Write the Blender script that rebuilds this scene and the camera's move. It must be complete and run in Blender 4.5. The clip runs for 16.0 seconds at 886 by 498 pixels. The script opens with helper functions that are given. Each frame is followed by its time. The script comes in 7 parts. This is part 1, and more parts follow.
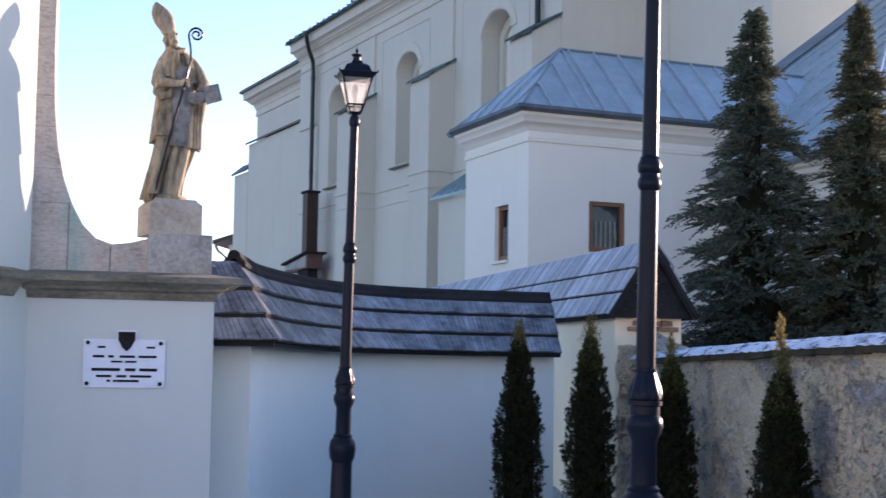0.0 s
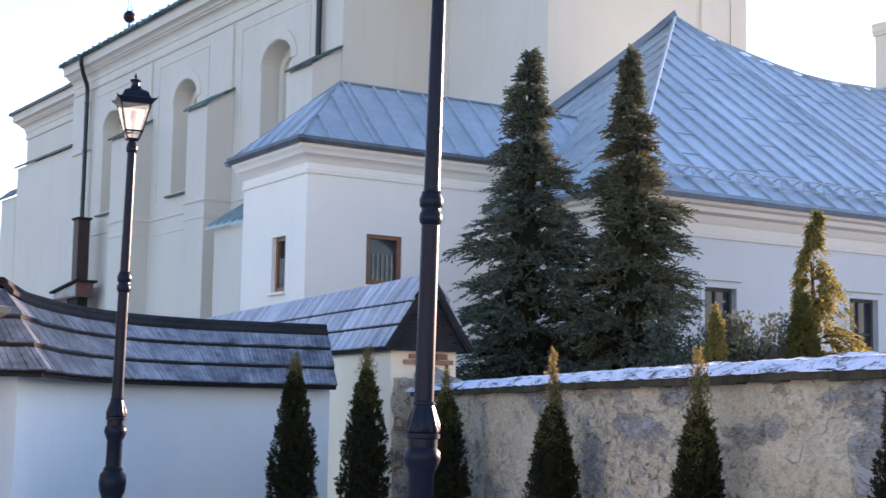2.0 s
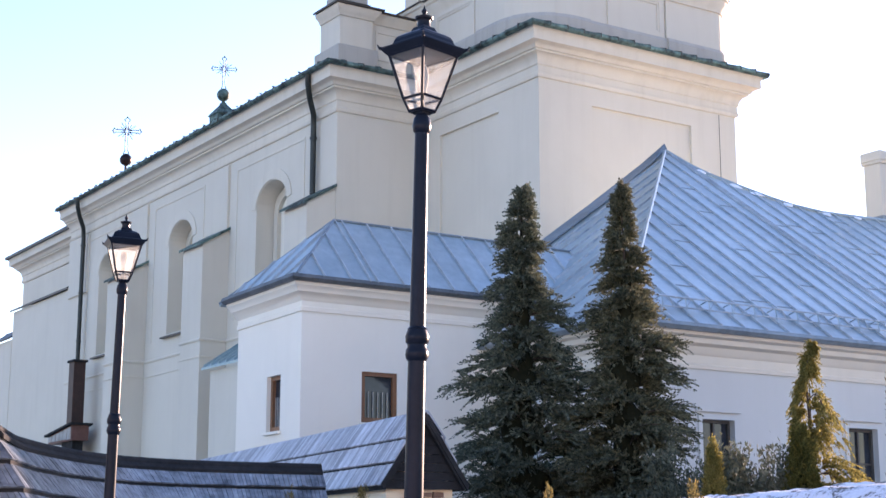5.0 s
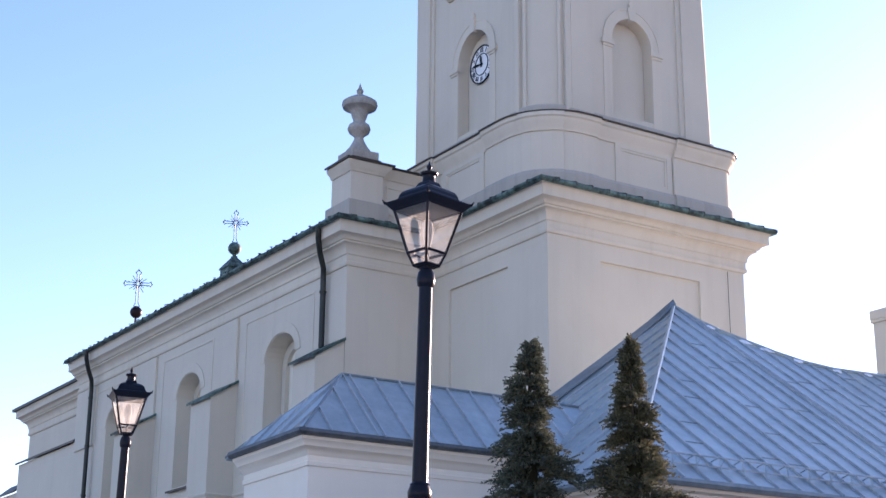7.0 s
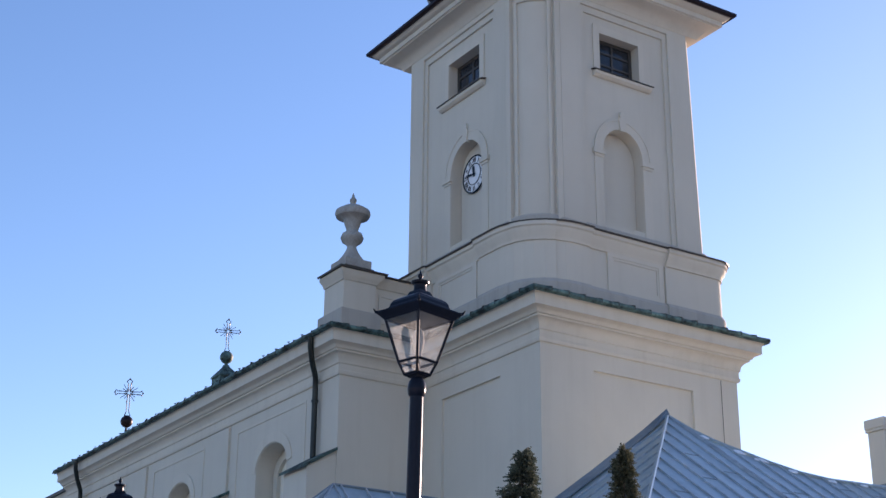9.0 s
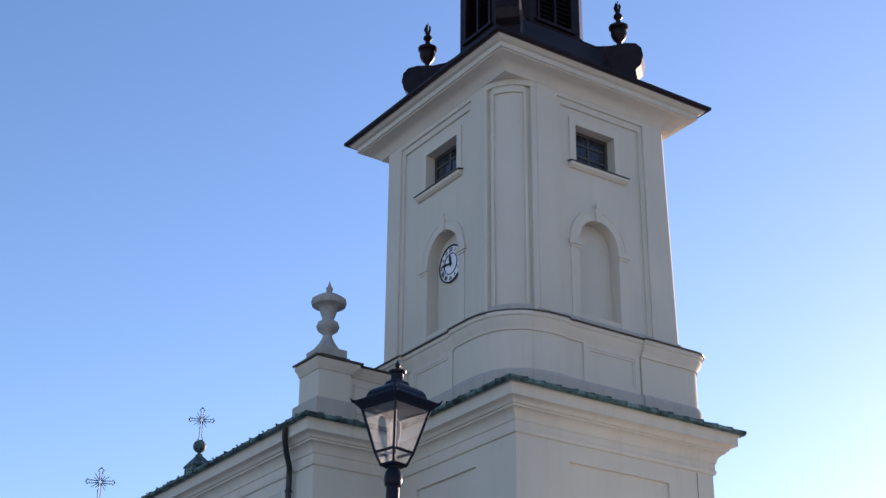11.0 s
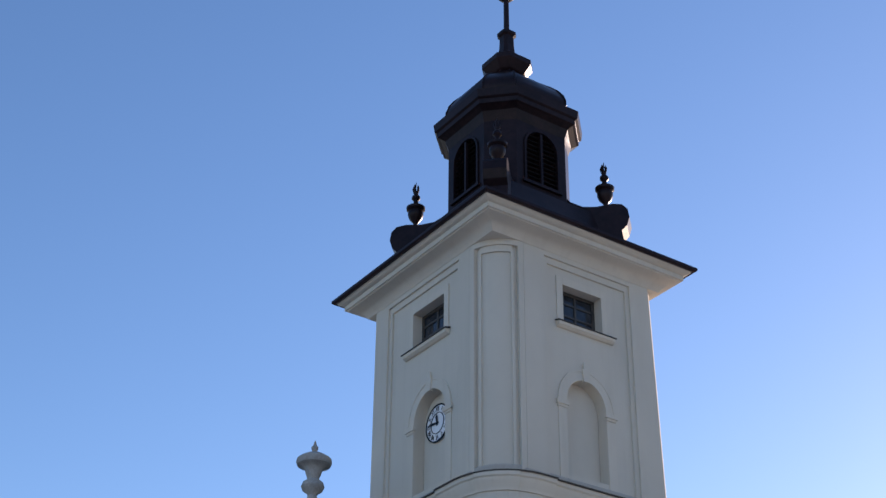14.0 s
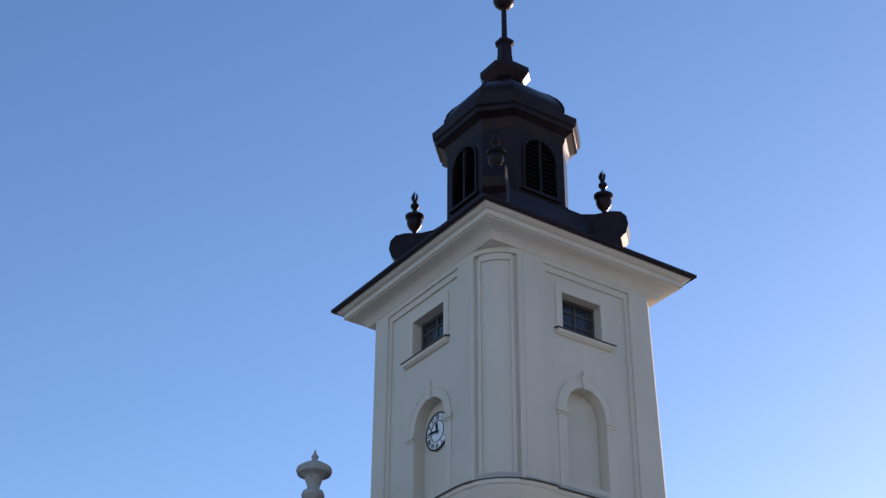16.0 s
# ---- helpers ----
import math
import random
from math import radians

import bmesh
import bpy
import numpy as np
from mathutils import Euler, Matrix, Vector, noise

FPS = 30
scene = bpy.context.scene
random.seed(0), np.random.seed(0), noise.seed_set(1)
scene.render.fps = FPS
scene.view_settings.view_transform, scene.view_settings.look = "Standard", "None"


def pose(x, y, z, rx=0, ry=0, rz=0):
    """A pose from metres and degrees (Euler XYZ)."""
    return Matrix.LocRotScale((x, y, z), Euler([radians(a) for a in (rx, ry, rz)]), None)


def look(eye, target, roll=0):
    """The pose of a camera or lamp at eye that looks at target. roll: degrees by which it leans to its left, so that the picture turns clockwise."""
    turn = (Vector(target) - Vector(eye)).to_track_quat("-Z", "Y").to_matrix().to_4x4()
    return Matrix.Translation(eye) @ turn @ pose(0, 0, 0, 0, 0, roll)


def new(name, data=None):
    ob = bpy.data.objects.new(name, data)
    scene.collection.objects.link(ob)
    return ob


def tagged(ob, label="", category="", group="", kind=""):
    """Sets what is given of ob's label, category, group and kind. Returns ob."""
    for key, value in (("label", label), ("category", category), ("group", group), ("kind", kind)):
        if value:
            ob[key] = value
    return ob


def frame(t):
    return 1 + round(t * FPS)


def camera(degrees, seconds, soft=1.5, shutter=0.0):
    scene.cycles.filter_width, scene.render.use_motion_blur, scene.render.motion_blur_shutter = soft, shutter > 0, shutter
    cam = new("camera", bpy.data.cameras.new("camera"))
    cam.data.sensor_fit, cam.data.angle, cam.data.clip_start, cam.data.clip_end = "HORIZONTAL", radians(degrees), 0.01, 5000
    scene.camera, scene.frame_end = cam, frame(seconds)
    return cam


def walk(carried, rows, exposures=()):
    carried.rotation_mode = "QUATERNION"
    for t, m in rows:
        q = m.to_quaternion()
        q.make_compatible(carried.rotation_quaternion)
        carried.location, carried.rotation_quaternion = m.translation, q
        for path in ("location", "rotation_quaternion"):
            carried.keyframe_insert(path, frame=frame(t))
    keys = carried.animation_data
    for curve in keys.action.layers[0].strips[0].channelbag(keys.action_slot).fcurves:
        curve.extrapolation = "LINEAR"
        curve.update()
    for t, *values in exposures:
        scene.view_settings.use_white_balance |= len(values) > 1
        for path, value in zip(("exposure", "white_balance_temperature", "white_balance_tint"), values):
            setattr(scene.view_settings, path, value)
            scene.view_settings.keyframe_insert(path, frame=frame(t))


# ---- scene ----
# ------------------------------------------------------------------ camera
cam = camera(33.0, 16.0, soft=1.4, shutter=0.4)

# seconds, yaw, pitch, roll, step to the right
PATH = [
    (0.0, 6.18, 4.65, -0.84, -0.032), (0.5, 3.62, 5.06, -1.27, -0.035), (1.0, 1.74, 5.36, -1.32, -0.037),
    (1.5, 0.0, 5.67, -1.31, -0.045), (2.0, -2.41, 6.02, -1.04, -0.058), (2.5, -3.57, 6.04, -0.80, -0.078),
    (3.0, -4.08, 6.78, -0.48, -0.072), (4.1, -3.3, 9.2, -0.22, -0.035), (5.3, -2.33, 11.99, -0.07, 0.006),
    (5.5, -2.31, 12.55, -0.14, 0.011), (6.0, -2.23, 14.16, -0.54, 0.017),
    (6.5, -2.19, 15.65, -0.48, 0.024), (7.0, -2.2, 17.13, -0.46, 0.027), (7.5, -1.97, 17.96, -0.34, 0.032),
    (8.0, -1.94, 19.23, -0.28, 0.033), (8.5, -2.13, 20.26, -0.29, 0.034), (9.0, -2.49, 21.3, -0.43, 0.036),
    (10.2, -3.1, 23.5, -0.50, 0.032), (11.3, -3.7, 25.24, -0.55, 0.024),
    (11.5, -3.82, 25.61, -0.62, 0.022), (12.0, -3.91, 26.62, -0.48, 0.019), (12.5, -4.07, 27.75, -0.54, 0.015),
    (13.0, -4.14, 28.89, -0.52, 0.012), (13.5, -4.1, 29.87, -0.53, 0.01), (14.0, -4.08, 30.81, -0.55, 0.01),
    (14.5, -4.01, 31.8, -0.38, 0.01), (15.0, -3.96, 32.73, -0.19, 0.01), (15.5, -4.03, 31.86, -0.32, 0.01),
    (16.0, -3.96, 31.12, -0.28, 0.01)]
# seconds, stops, white balance
EXPOSURE = [(0.0, 1.86, 6950, 35), (1.5, 2.24, 7200, 36), (3.0, 2.42, 7550, 37), (6.0, 2.15, 7200, 39), (7.0, 1.82, 7050, 40), (8.0, 1.50, 6930, 37), (9.0, 1.25, 6780, 33),
            (11.5, 1.15, 6780, 31), (12.5, 1.08, 6740, 30), (14.5, 1.0, 6620, 28), (16.0, 1.0, 6620, 28)]
walk(cam, [(t, pose(s, 0, 1.6, 90 + p, r, y + math.degrees(s / 40))) for t, y, p, r, s in PATH], EXPOSURE)

# ------------------------------------------------------------------ light
SUN_AZ, SUN_EL = 43.0, 9.8          # degrees to the right of +y, and above the horizon
world = bpy.data.worlds.new("sky")
scene.world = world
world.use_nodes = True
wn = world.node_tree
sky = wn.nodes.new("ShaderNodeTexSky")
sky.sky_type = "NISHITA"
sky.sun_disc = False
sky.sun_elevation, sky.sun_rotation = radians(SUN_EL), radians(SUN_AZ)
sky.altitude, sky.air_density, sky.dust_density, sky.ozone_density = 300, 1.0, 0.5, 2.6
bg = wn.nodes["Background"]
bg.inputs["Strength"].default_value = 0.13
hs = wn.nodes.new("ShaderNodeHueSaturation")
hs.inputs["Saturation"].default_value = 1.12
wn.links.new(sky.outputs[0], hs.inputs["Color"])
wn.links.new(hs.outputs[0], bg.inputs["Color"])
sun_data = bpy.data.lights.new("sun", "SUN")
sun_data.energy, sun_data.angle, sun_data.color = 3.6, radians(0.5), (1.0, 0.87, 0.70)
sun = new("sun", sun_data)
S = Vector((math.sin(radians(SUN_AZ)) * math.cos(radians(SUN_EL)), math.cos(radians(SUN_AZ)) * math.cos(radians(SUN_EL)), math.sin(radians(SUN_EL))))
sun.matrix_world = look(S * 80, (0, 0, 0))

# ------------------------------------------------------------------ materials
def ramp(nt, fac, stops):
    n = nt.nodes.new("ShaderNodeValToRGB")
    els = n.color_ramp.elements
    while len(els) < len(stops):
        els.new(0.5)
    for e, (p, c) in zip(els, stops):
        e.position, e.color = p, (*c, 1)
    nt.links.new(fac, n.inputs[0])
    return n.outputs[0]


def noise_tex(nt, vec, scale, detail=6, rough=0.6, warp=0.0):
    n = nt.nodes.new("ShaderNodeTexNoise")
    n.inputs["Scale"].default_value, n.inputs["Detail"].default_value = scale, detail
    n.inputs["Roughness"].default_value, n.inputs["Distortion"].default_value = rough, warp
    nt.links.new(vec, n.inputs["Vector"])
    return n.outputs[0]


def mixc(nt, fac, a, b, mode="MIX"):
    n = nt.nodes.new("ShaderNodeMix")
    n.data_type, n.blend_type = "RGBA", mode
    for sock, v in ((n.inputs[0], fac), (n.inputs[6], a), (n.inputs[7], b)):
        if isinstance(v, (int, float)):
            sock.default_value = v
        elif isinstance(v, tuple):
            sock.default_value = (*v, 1)
        else:
            nt.links.new(v, sock)
    return n.outputs[2]


def base_mat(name, rough=0.8, metal=0.0, spec=0.5):
    m = bpy.data.materials.new(name)
    m.use_nodes = True
    nt = m.node_tree
    p = nt.nodes["Principled BSDF"]
    p.inputs["Roughness"].default_value, p.inputs["Metallic"].default_value = rough, metal
    p.inputs["Specular IOR Level"].default_value = spec
    tc = nt.nodes.new("ShaderNodeTexCoord")
    return m, nt, p, tc.outputs["Object"]


def bump(nt, p, height, strength, dist=0.02):
    b = nt.nodes.new("ShaderNodeBump")
    b.inputs["Strength"].default_value, b.inputs["Distance"].default_value = strength, dist
    nt.links.new(height, b.inputs["Height"])
    nt.links.new(b.outputs[0], p.inputs["Normal"])


def stretch(nt, vec, s):
    n = nt.nodes.new("ShaderNodeMapping")
    n.inputs["Scale"].default_value = s
    nt.links.new(vec, n.inputs["Vector"])
    return n.outputs[0]


def obj_random(nt):
    return nt.nodes.new("ShaderNodeObjectInfo").outputs["Random"]


def island_random(nt):
    return nt.nodes.new("ShaderNodeNewGeometry").outputs["Random Per Island"]


def two_scale(name, c0, c1, big=0.6, fine=9.0, rough=0.8, metal=0.0, bump_s=0.15, dist=0.01, spec=0.4, scale=(1, 1, 1), rnd=None, rnd_amount=0.3, lo=0.32, hi=0.68):
    """A surface that varies between two colours at a large and a fine scale."""
    m, nt, p, vec = base_mat(name, rough, metal, spec)
    v = stretch(nt, vec, scale)
    n1, n2 = noise_tex(nt, v, big, 5, 0.6, 0.3), noise_tex(nt, v, fine, 8, 0.65)
    f = mixc(nt, 0.45, n1, n2)
    c = ramp(nt, f, [(lo, c0), (hi, c1)])
    if rnd:
        r = obj_random(nt) if rnd == "object" else island_random(nt)
        d = ramp(nt, r, [(0.0, (1 - rnd_amount,) * 3), (1.0, (1 + rnd_amount * 0.4,) * 3)])
        c = mixc(nt, 1.0, c, d, "MULTIPLY")
    nt.links.new(c, p.inputs["Base Color"])
    bump(nt, p, n2, bump_s, dist)
    return m


def stucco(name, c, dirt, streak=0.25):
    """Lime-washed plaster with faint rain streaks and patches."""
    m, nt, p, vec = base_mat(name, 0.9, 0, 0.25)
    n1 = noise_tex(nt, vec, 0.35, 5, 0.6, 0.4)
    n2 = noise_tex(nt, stretch(nt, vec, (1.6, 1.6, 0.12)), 1.5, 6, 0.6)
    n3 = noise_tex(nt, vec, 22, 8, 0.7)
    a = ramp(nt, n1, [(0.35, tuple(x * 0.94 for x in c)), (0.65, c)])
    b = ramp(nt, n2, [(0.50, (0, 0, 0)), (0.78, (streak,) * 3)])
    col = mixc(nt, b, a, dirt)
    nt.links.new(col, p.inputs["Base Color"])
    bump(nt, p, n3, 0.18, 0.008)
    return m


M_WALL = stucco("cream_stucco", (0.605, 0.545, 0.452), (0.47, 0.415, 0.33))
M_TRIM = stucco("cream_moulding", (0.625, 0.56, 0.462), (0.46, 0.40, 0.315), 0.4)
M_DAMP = stucco("grey_damp_stucco", (0.42, 0.388, 0.34), (0.29, 0.27, 0.24), 0.7)
M_NICHE = stucco("ochre_niche_stucco", (0.74, 0.68, 0.57), (0.60, 0.54, 0.44))
# this pale cream puts the light on the wing's cornice into its colour
M_WINGTRIM = stucco("lit_cream_wing_moulding", (0.68, 0.615, 0.515), (0.55, 0.49, 0.41))
M_ANNEX = stucco("pale_annex_stucco", (0.555, 0.555, 0.525), (0.47, 0.465, 0.435))
M_SACRISTY = stucco("cream_sacristy_stucco", (0.79, 0.725, 0.625), (0.67, 0.61, 0.52))
M_BOUNCEWALL = stucco("grey_bounce_stucco", (0.62, 0.62, 0.61), (0.52, 0.515, 0.50))
M_GUTTER = two_scale("dark_zinc_gutter", (0.06, 0.068, 0.072), (0.14, 0.15, 0.155), 2, 12, 0.5, 0.3)
M_FRESH = stucco("fresh_white_limewash", (0.745, 0.785, 0.73), (0.66, 0.69, 0.64))
M_CREAM = stucco("warm_cream_limewash", (0.93, 0.755, 0.535), (0.82, 0.64, 0.44))
M_PIER = stucco("white_pier_stucco", (0.57, 0.615, 0.575), (0.45, 0.48, 0.44))
M_COPPER = two_scale("copper_verdigris", (0.014, 0.026, 0.024), (0.17, 0.30, 0.265), 1.6, 6, 0.65, 0.1, 0.3, 0.02, lo=0.42, hi=0.66, rnd="object", rnd_amount=0.45)
M_PATINA = two_scale("pale_patinated_sheet", (0.17, 0.27, 0.285), (0.36, 0.47, 0.48), 1.0, 6, 0.5, 0.3, 0.1, 0.01)
M_DARKCOPPER = two_scale("brown_copper_sheet", (0.010, 0.007, 0.009), (0.032, 0.018, 0.019), 1.0, 6, 0.34, 0.15, spec=0.12)
M_LOUVRE = two_scale("black_louvre_slat", (0.007, 0.006, 0.006), (0.014, 0.011, 0.010), 3, 14, 0.85, 0.0, spec=0.05)
M_EDGE = two_scale("dark_edge_flashing", (0.03, 0.025, 0.022), (0.07, 0.055, 0.045), 2, 12, 0.5, 0.3)
M_ZINC = two_scale("galvanised_sheet", (0.30, 0.372, 0.388), (0.515, 0.595, 0.605), 0.5, 4, 0.40, 0.6, 0.10, 0.015, rnd="object", rnd_amount=0.10)
# the bright end of this range paints sun glints along the seams
M_SEAM = two_scale("glinting_folded_seam", (0.26, 0.30, 0.32), (0.62, 0.66, 0.68), 0.9, 6, 0.38, 0.5, 0.2, 0.01)
M_LEAD = two_scale("dark_weathered_and_shaded_sheet", (0.12, 0.155, 0.175), (0.25, 0.30, 0.325), 1.2, 7, 0.5, 0.4, 0.2, 0.02)
M_IRON = two_scale("black_cast_iron", (0.006, 0.0085, 0.014), (0.011, 0.015, 0.024), 3, 40, 0.30, 0.0, 0.04, 0.003, spec=0.10)
M_PIPE = two_scale("dark_green_pipe", (0.012, 0.015, 0.014), (0.032, 0.038, 0.034), 2, 12, 0.45, 0.3)
M_STONE = two_scale("weathered_limestone", (0.15, 0.125, 0.10), (0.46, 0.41, 0.34), 2.2, 16, 0.9, 0, 0.5, 0.02, lo=0.40, hi=0.60)
M_STATUE = two_scale("statue_sandstone", (0.085, 0.068, 0.048), (0.44, 0.35, 0.225), 2.2, 11, 0.9, 0, 0.6, 0.014, scale=(2.0, 2.0, 0.55), lo=0.37, hi=0.60)
# crust, and the shade of the recessed parts, in one colour
M_STATUEGREY = two_scale("statue_grey_crust_and_shade", (0.10, 0.098, 0.092), (0.30, 0.29, 0.27), 2.2, 14, 0.9, 0, 0.5, 0.012, lo=0.38, hi=0.60)
M_CORNICE = two_scale("olive_grey_cornice_stone", (0.075, 0.068, 0.048), (0.29, 0.262, 0.20), 1.2, 12, 0.9, 0, 0.4, 0.012, scale=(1, 1, 2.5), lo=0.34, hi=0.66)
M_BLOCK = two_scale("patchy_grey_block", (0.20, 0.19, 0.175), (0.45, 0.425, 0.385), 1.8, 20, 0.9, 0, 0.5, 0.012, lo=0.40, hi=0.60)
M_PEDESTAL = two_scale("pale_dressed_stone", (0.26, 0.22, 0.165), (0.49, 0.43, 0.345), 1.6, 18, 0.9, 0, 0.35, 0.01, lo=0.34, hi=0.60)
M_URN = two_scale("urn_stone", (0.24, 0.225, 0.205), (0.45, 0.425, 0.385), 2.5, 16, 0.9, 0, 0.4, 0.02)
# its pale bluish patches put a sky sheen into the colour
M_SHINGLE = two_scale("weathered_shingle_with_sheen", (0.055, 0.066, 0.078), (0.34, 0.38, 0.42), 1.1, 4.5, 0.42, 0, 0.3, 0.008, scale=(1, 1, 1.6), rnd="island", rnd_amount=0.18, lo=0.38, hi=0.64)
M_PALESHINGLE = two_scale("frosted_pale_shingle", (0.30, 0.31, 0.33), (0.60, 0.61, 0.64), 1.6, 10, 0.7, 0, 0.3, 0.008, rnd="island", rnd_amount=0.42)
M_DARKWOOD = two_scale("dark_weathered_wood", (0.011, 0.011, 0.012), (0.036, 0.035, 0.035), 2, 14, 0.85, 0, 0.4, 0.01, spec=0.12)
M_BROWN = two_scale("brown_painted_board", (0.022, 0.010, 0.008), (0.06, 0.025, 0.018), 2, 14, 0.6)
M_REDBOARD = two_scale("reddish_painted_board", (0.085, 0.034, 0.026), (0.19, 0.08, 0.06), 2, 14, 0.6)
M_FRAME = two_scale("varnished_window_wood", (0.16, 0.06, 0.028), (0.28, 0.12, 0.055), 3, 22, 0.5)
M_GREYFRAME = two_scale("dark_window_frame", (0.035, 0.03, 0.027), (0.08, 0.07, 0.06), 3, 22, 0.55)
M_COPING = two_scale("mossy_coping_slab", (0.018, 0.017, 0.008), (0.10, 0.082, 0.052), 2.4, 14, 0.95, 0, 0.7, 0.02, spec=0.1)
M_BRICK = two_scale("old_red_brick", (0.22, 0.10, 0.06), (0.42, 0.25, 0.17), 4, 24, 0.9, 0, 0.4, 0.01, rnd="object")
M_BARK = two_scale("conifer_bark", (0.035, 0.025, 0.02), (0.09, 0.065, 0.05), 3, 20, 0.9, 0, 0.6, 0.02)
M_PLAQUE = two_scale("white_marble_plaque", (0.60, 0.65, 0.72), (0.73, 0.78, 0.85), 2, 14, 0.35)
M_INK = two_scale("dark_engraved_paint", (0.012, 0.011, 0.012), (0.028, 0.025, 0.026), 8, 40, 0.75, spec=0.1)
M_CLOCK = two_scale("white_enamel", (0.72, 0.73, 0.74), (0.80, 0.80, 0.80), 2, 10, 0.4)
# unseen ground and forecourt, pale so that they bounce light upwards
M_GROUND = two_scale("pale_unseen_ground", (0.20, 0.195, 0.17), (0.53, 0.535, 0.54), 0.4, 6, 0.95, 0, 0.5, 0.03)
M_PAVE = two_scale("pale_bounce_paving", (0.46, 0.445, 0.42), (0.70, 0.685, 0.66), 0.5, 6, 0.9, 0, 0.4, 0.02)


def nt_colour(nt, vec):
    """Coloured noise, to warp a pattern."""
    n = nt.nodes.new("ShaderNodeTexNoise")
    n.inputs["Scale"].default_value, n.inputs["Detail"].default_value = 5.0, 6
    nt.links.new(vec, n.inputs["Vector"])
    return n.outputs["Color"]


def rough_plaster():
    """Old lime render: pinkish buff undercoat, blue-grey cement patches with torn edges, small flakes and cracks."""
    m, nt, p, vec = base_mat("peeling_render", 0.95, 0, 0.15)
    raw, vec = vec, stretch(nt, vec, (1.0, 0.38, 1.0))
    torn = mixc(nt, 0.10, vec, nt_colour(nt, raw))
    area = ramp(nt, noise_tex(nt, vec, 0.55, 3, 0.5, 0.5), [(0.42, (0.12, 0.12, 0.12)), (0.58, (1, 1, 1))])
    n1 = noise_tex(nt, torn, 1.35, 12, 0.62, 0.6)
    n2 = noise_tex(nt, torn, 5.0, 12, 0.70, 0.5)
    n3 = noise_tex(nt, vec, 40, 8, 0.75)
    n4 = noise_tex(nt, stretch(nt, torn, (1.0, 1.0, 0.75)), 9, 12, 0.74, 0.5)
    base = ramp(nt, mixc(nt, 0.5, n3, n4), [(0.38, (0.26, 0.195, 0.115)), (0.48, (0.49, 0.395, 0.255)), (0.60, (0.66, 0.55, 0.375))])
    grey = ramp(nt, mixc(nt, 0.5, n3, n4), [(0.40, (0.10, 0.085, 0.066)), (0.50, (0.26, 0.235, 0.195)), (0.60, (0.41, 0.375, 0.32))])
    pale = ramp(nt, n3, [(0.3, (0.48, 0.395, 0.27)), (0.7, (0.70, 0.60, 0.43))])
    f1 = ramp(nt, n1, [(0.530, (0, 0, 0)), (0.545, (1, 1, 1))])
    f2 = ramp(nt, n2, [(0.54, (0, 0, 0)), (0.56, (0.85, 0.85, 0.85))])
    f3 = mixc(nt, 1.0, ramp(nt, n4, [(0.53, (0, 0, 0)), (0.56, (0.9, 0.9, 0.9))]), area, "MULTIPLY")
    rim = ramp(nt, n1, [(0.508, (0, 0, 0)), (0.526, (0.75, 0.75, 0.75)), (0.533, (0, 0, 0))])
    pits = mixc(nt, 1.0, ramp(nt, noise_tex(nt, stretch(nt, torn, (1.0, 1.0, 0.7)), 14.0, 10, 0.75, 0.8), [(0.55, (0, 0, 0)), (0.58, (0.85, 0.85, 0.85))]), area, "MULTIPLY")
    c = mixc(nt, f2, base, pale)
    c = mixc(nt, f3, c, grey)
    c = mixc(nt, f1, c, mixc(nt, f2, grey, (0.39, 0.372, 0.345)))
    c = mixc(nt, rim, c, (0.16, 0.13, 0.10))
    c = mixc(nt, pits, c, (0.115, 0.09, 0.065))
    vo = nt.nodes.new("ShaderNodeTexVoronoi")
    vo.feature = "DISTANCE_TO_EDGE"
    vo.inputs["Scale"].default_value = 1.3
    warp = mixc(nt, 0.22, vec, nt_colour(nt, vec))
    nt.links.new(warp, vo.inputs["Vector"])
    crack = ramp(nt, vo.outputs["Distance"], [(0.002, (0.7, 0.7, 0.7)), (0.009, (0, 0, 0))])
    crack = mixc(nt, 1.0, crack, ramp(nt, n2, [(0.46, (0, 0, 0)), (0.54, (1, 1, 1))]), "MULTIPLY")
    c = mixc(nt, crack, c, (0.08, 0.07, 0.06))
    nt.links.new(c, p.inputs["Base Color"])
    h = mixc(nt, 0.35, mixc(nt, 0.45, mixc(nt, 0.5, f1, f2), f3), n3)
    bump(nt, p, h, 0.8, 0.03)
    return m


M_ROUGH = rough_plaster()


def parapet_mat():
    """Pinkish pitted render with a green run-off washed down from copper."""
    m, nt, p, vec = base_mat("green_streaked_render", 0.9, 0, 0.2)
    n1, n2 = noise_tex(nt, vec, 2.2, 8, 0.65, 0.4), noise_tex(nt, stretch(nt, vec, (1, 1, 2.2)), 15, 8, 0.75, 0.3)
    c = ramp(nt, mixc(nt, 0.55, n1, n2), [(0.36, (0.30, 0.255, 0.215)), (0.50, (0.52, 0.455, 0.395)), (0.64, (0.67, 0.61, 0.545))])
    n3 = noise_tex(nt, stretch(nt, vec, (1.0, 1.0, 0.10)), 3.6, 5, 0.6)
    g = ramp(nt, n3, [(0.50, (0, 0, 0)), (0.66, (0.8, 0.8, 0.8))])
    xyz = nt.nodes.new("ShaderNodeSeparateXYZ")
    nt.links.new(vec, xyz.inputs[0])
    low = nt.nodes.new("ShaderNodeMapRange")
    low.inputs["From Min"].default_value, low.inputs["From Max"].default_value = 3.7, 3.2
    nt.links.new(xyz.outputs["Z"], low.inputs["Value"])
    g = mixc(nt, 1.0, g, low.outputs[0], "MULTIPLY")
    nt.links.new(mixc(nt, g, c, (0.26, 0.46, 0.39)), p.inputs["Base Color"])
    bump(nt, p, n2, 0.45, 0.02)
    return m


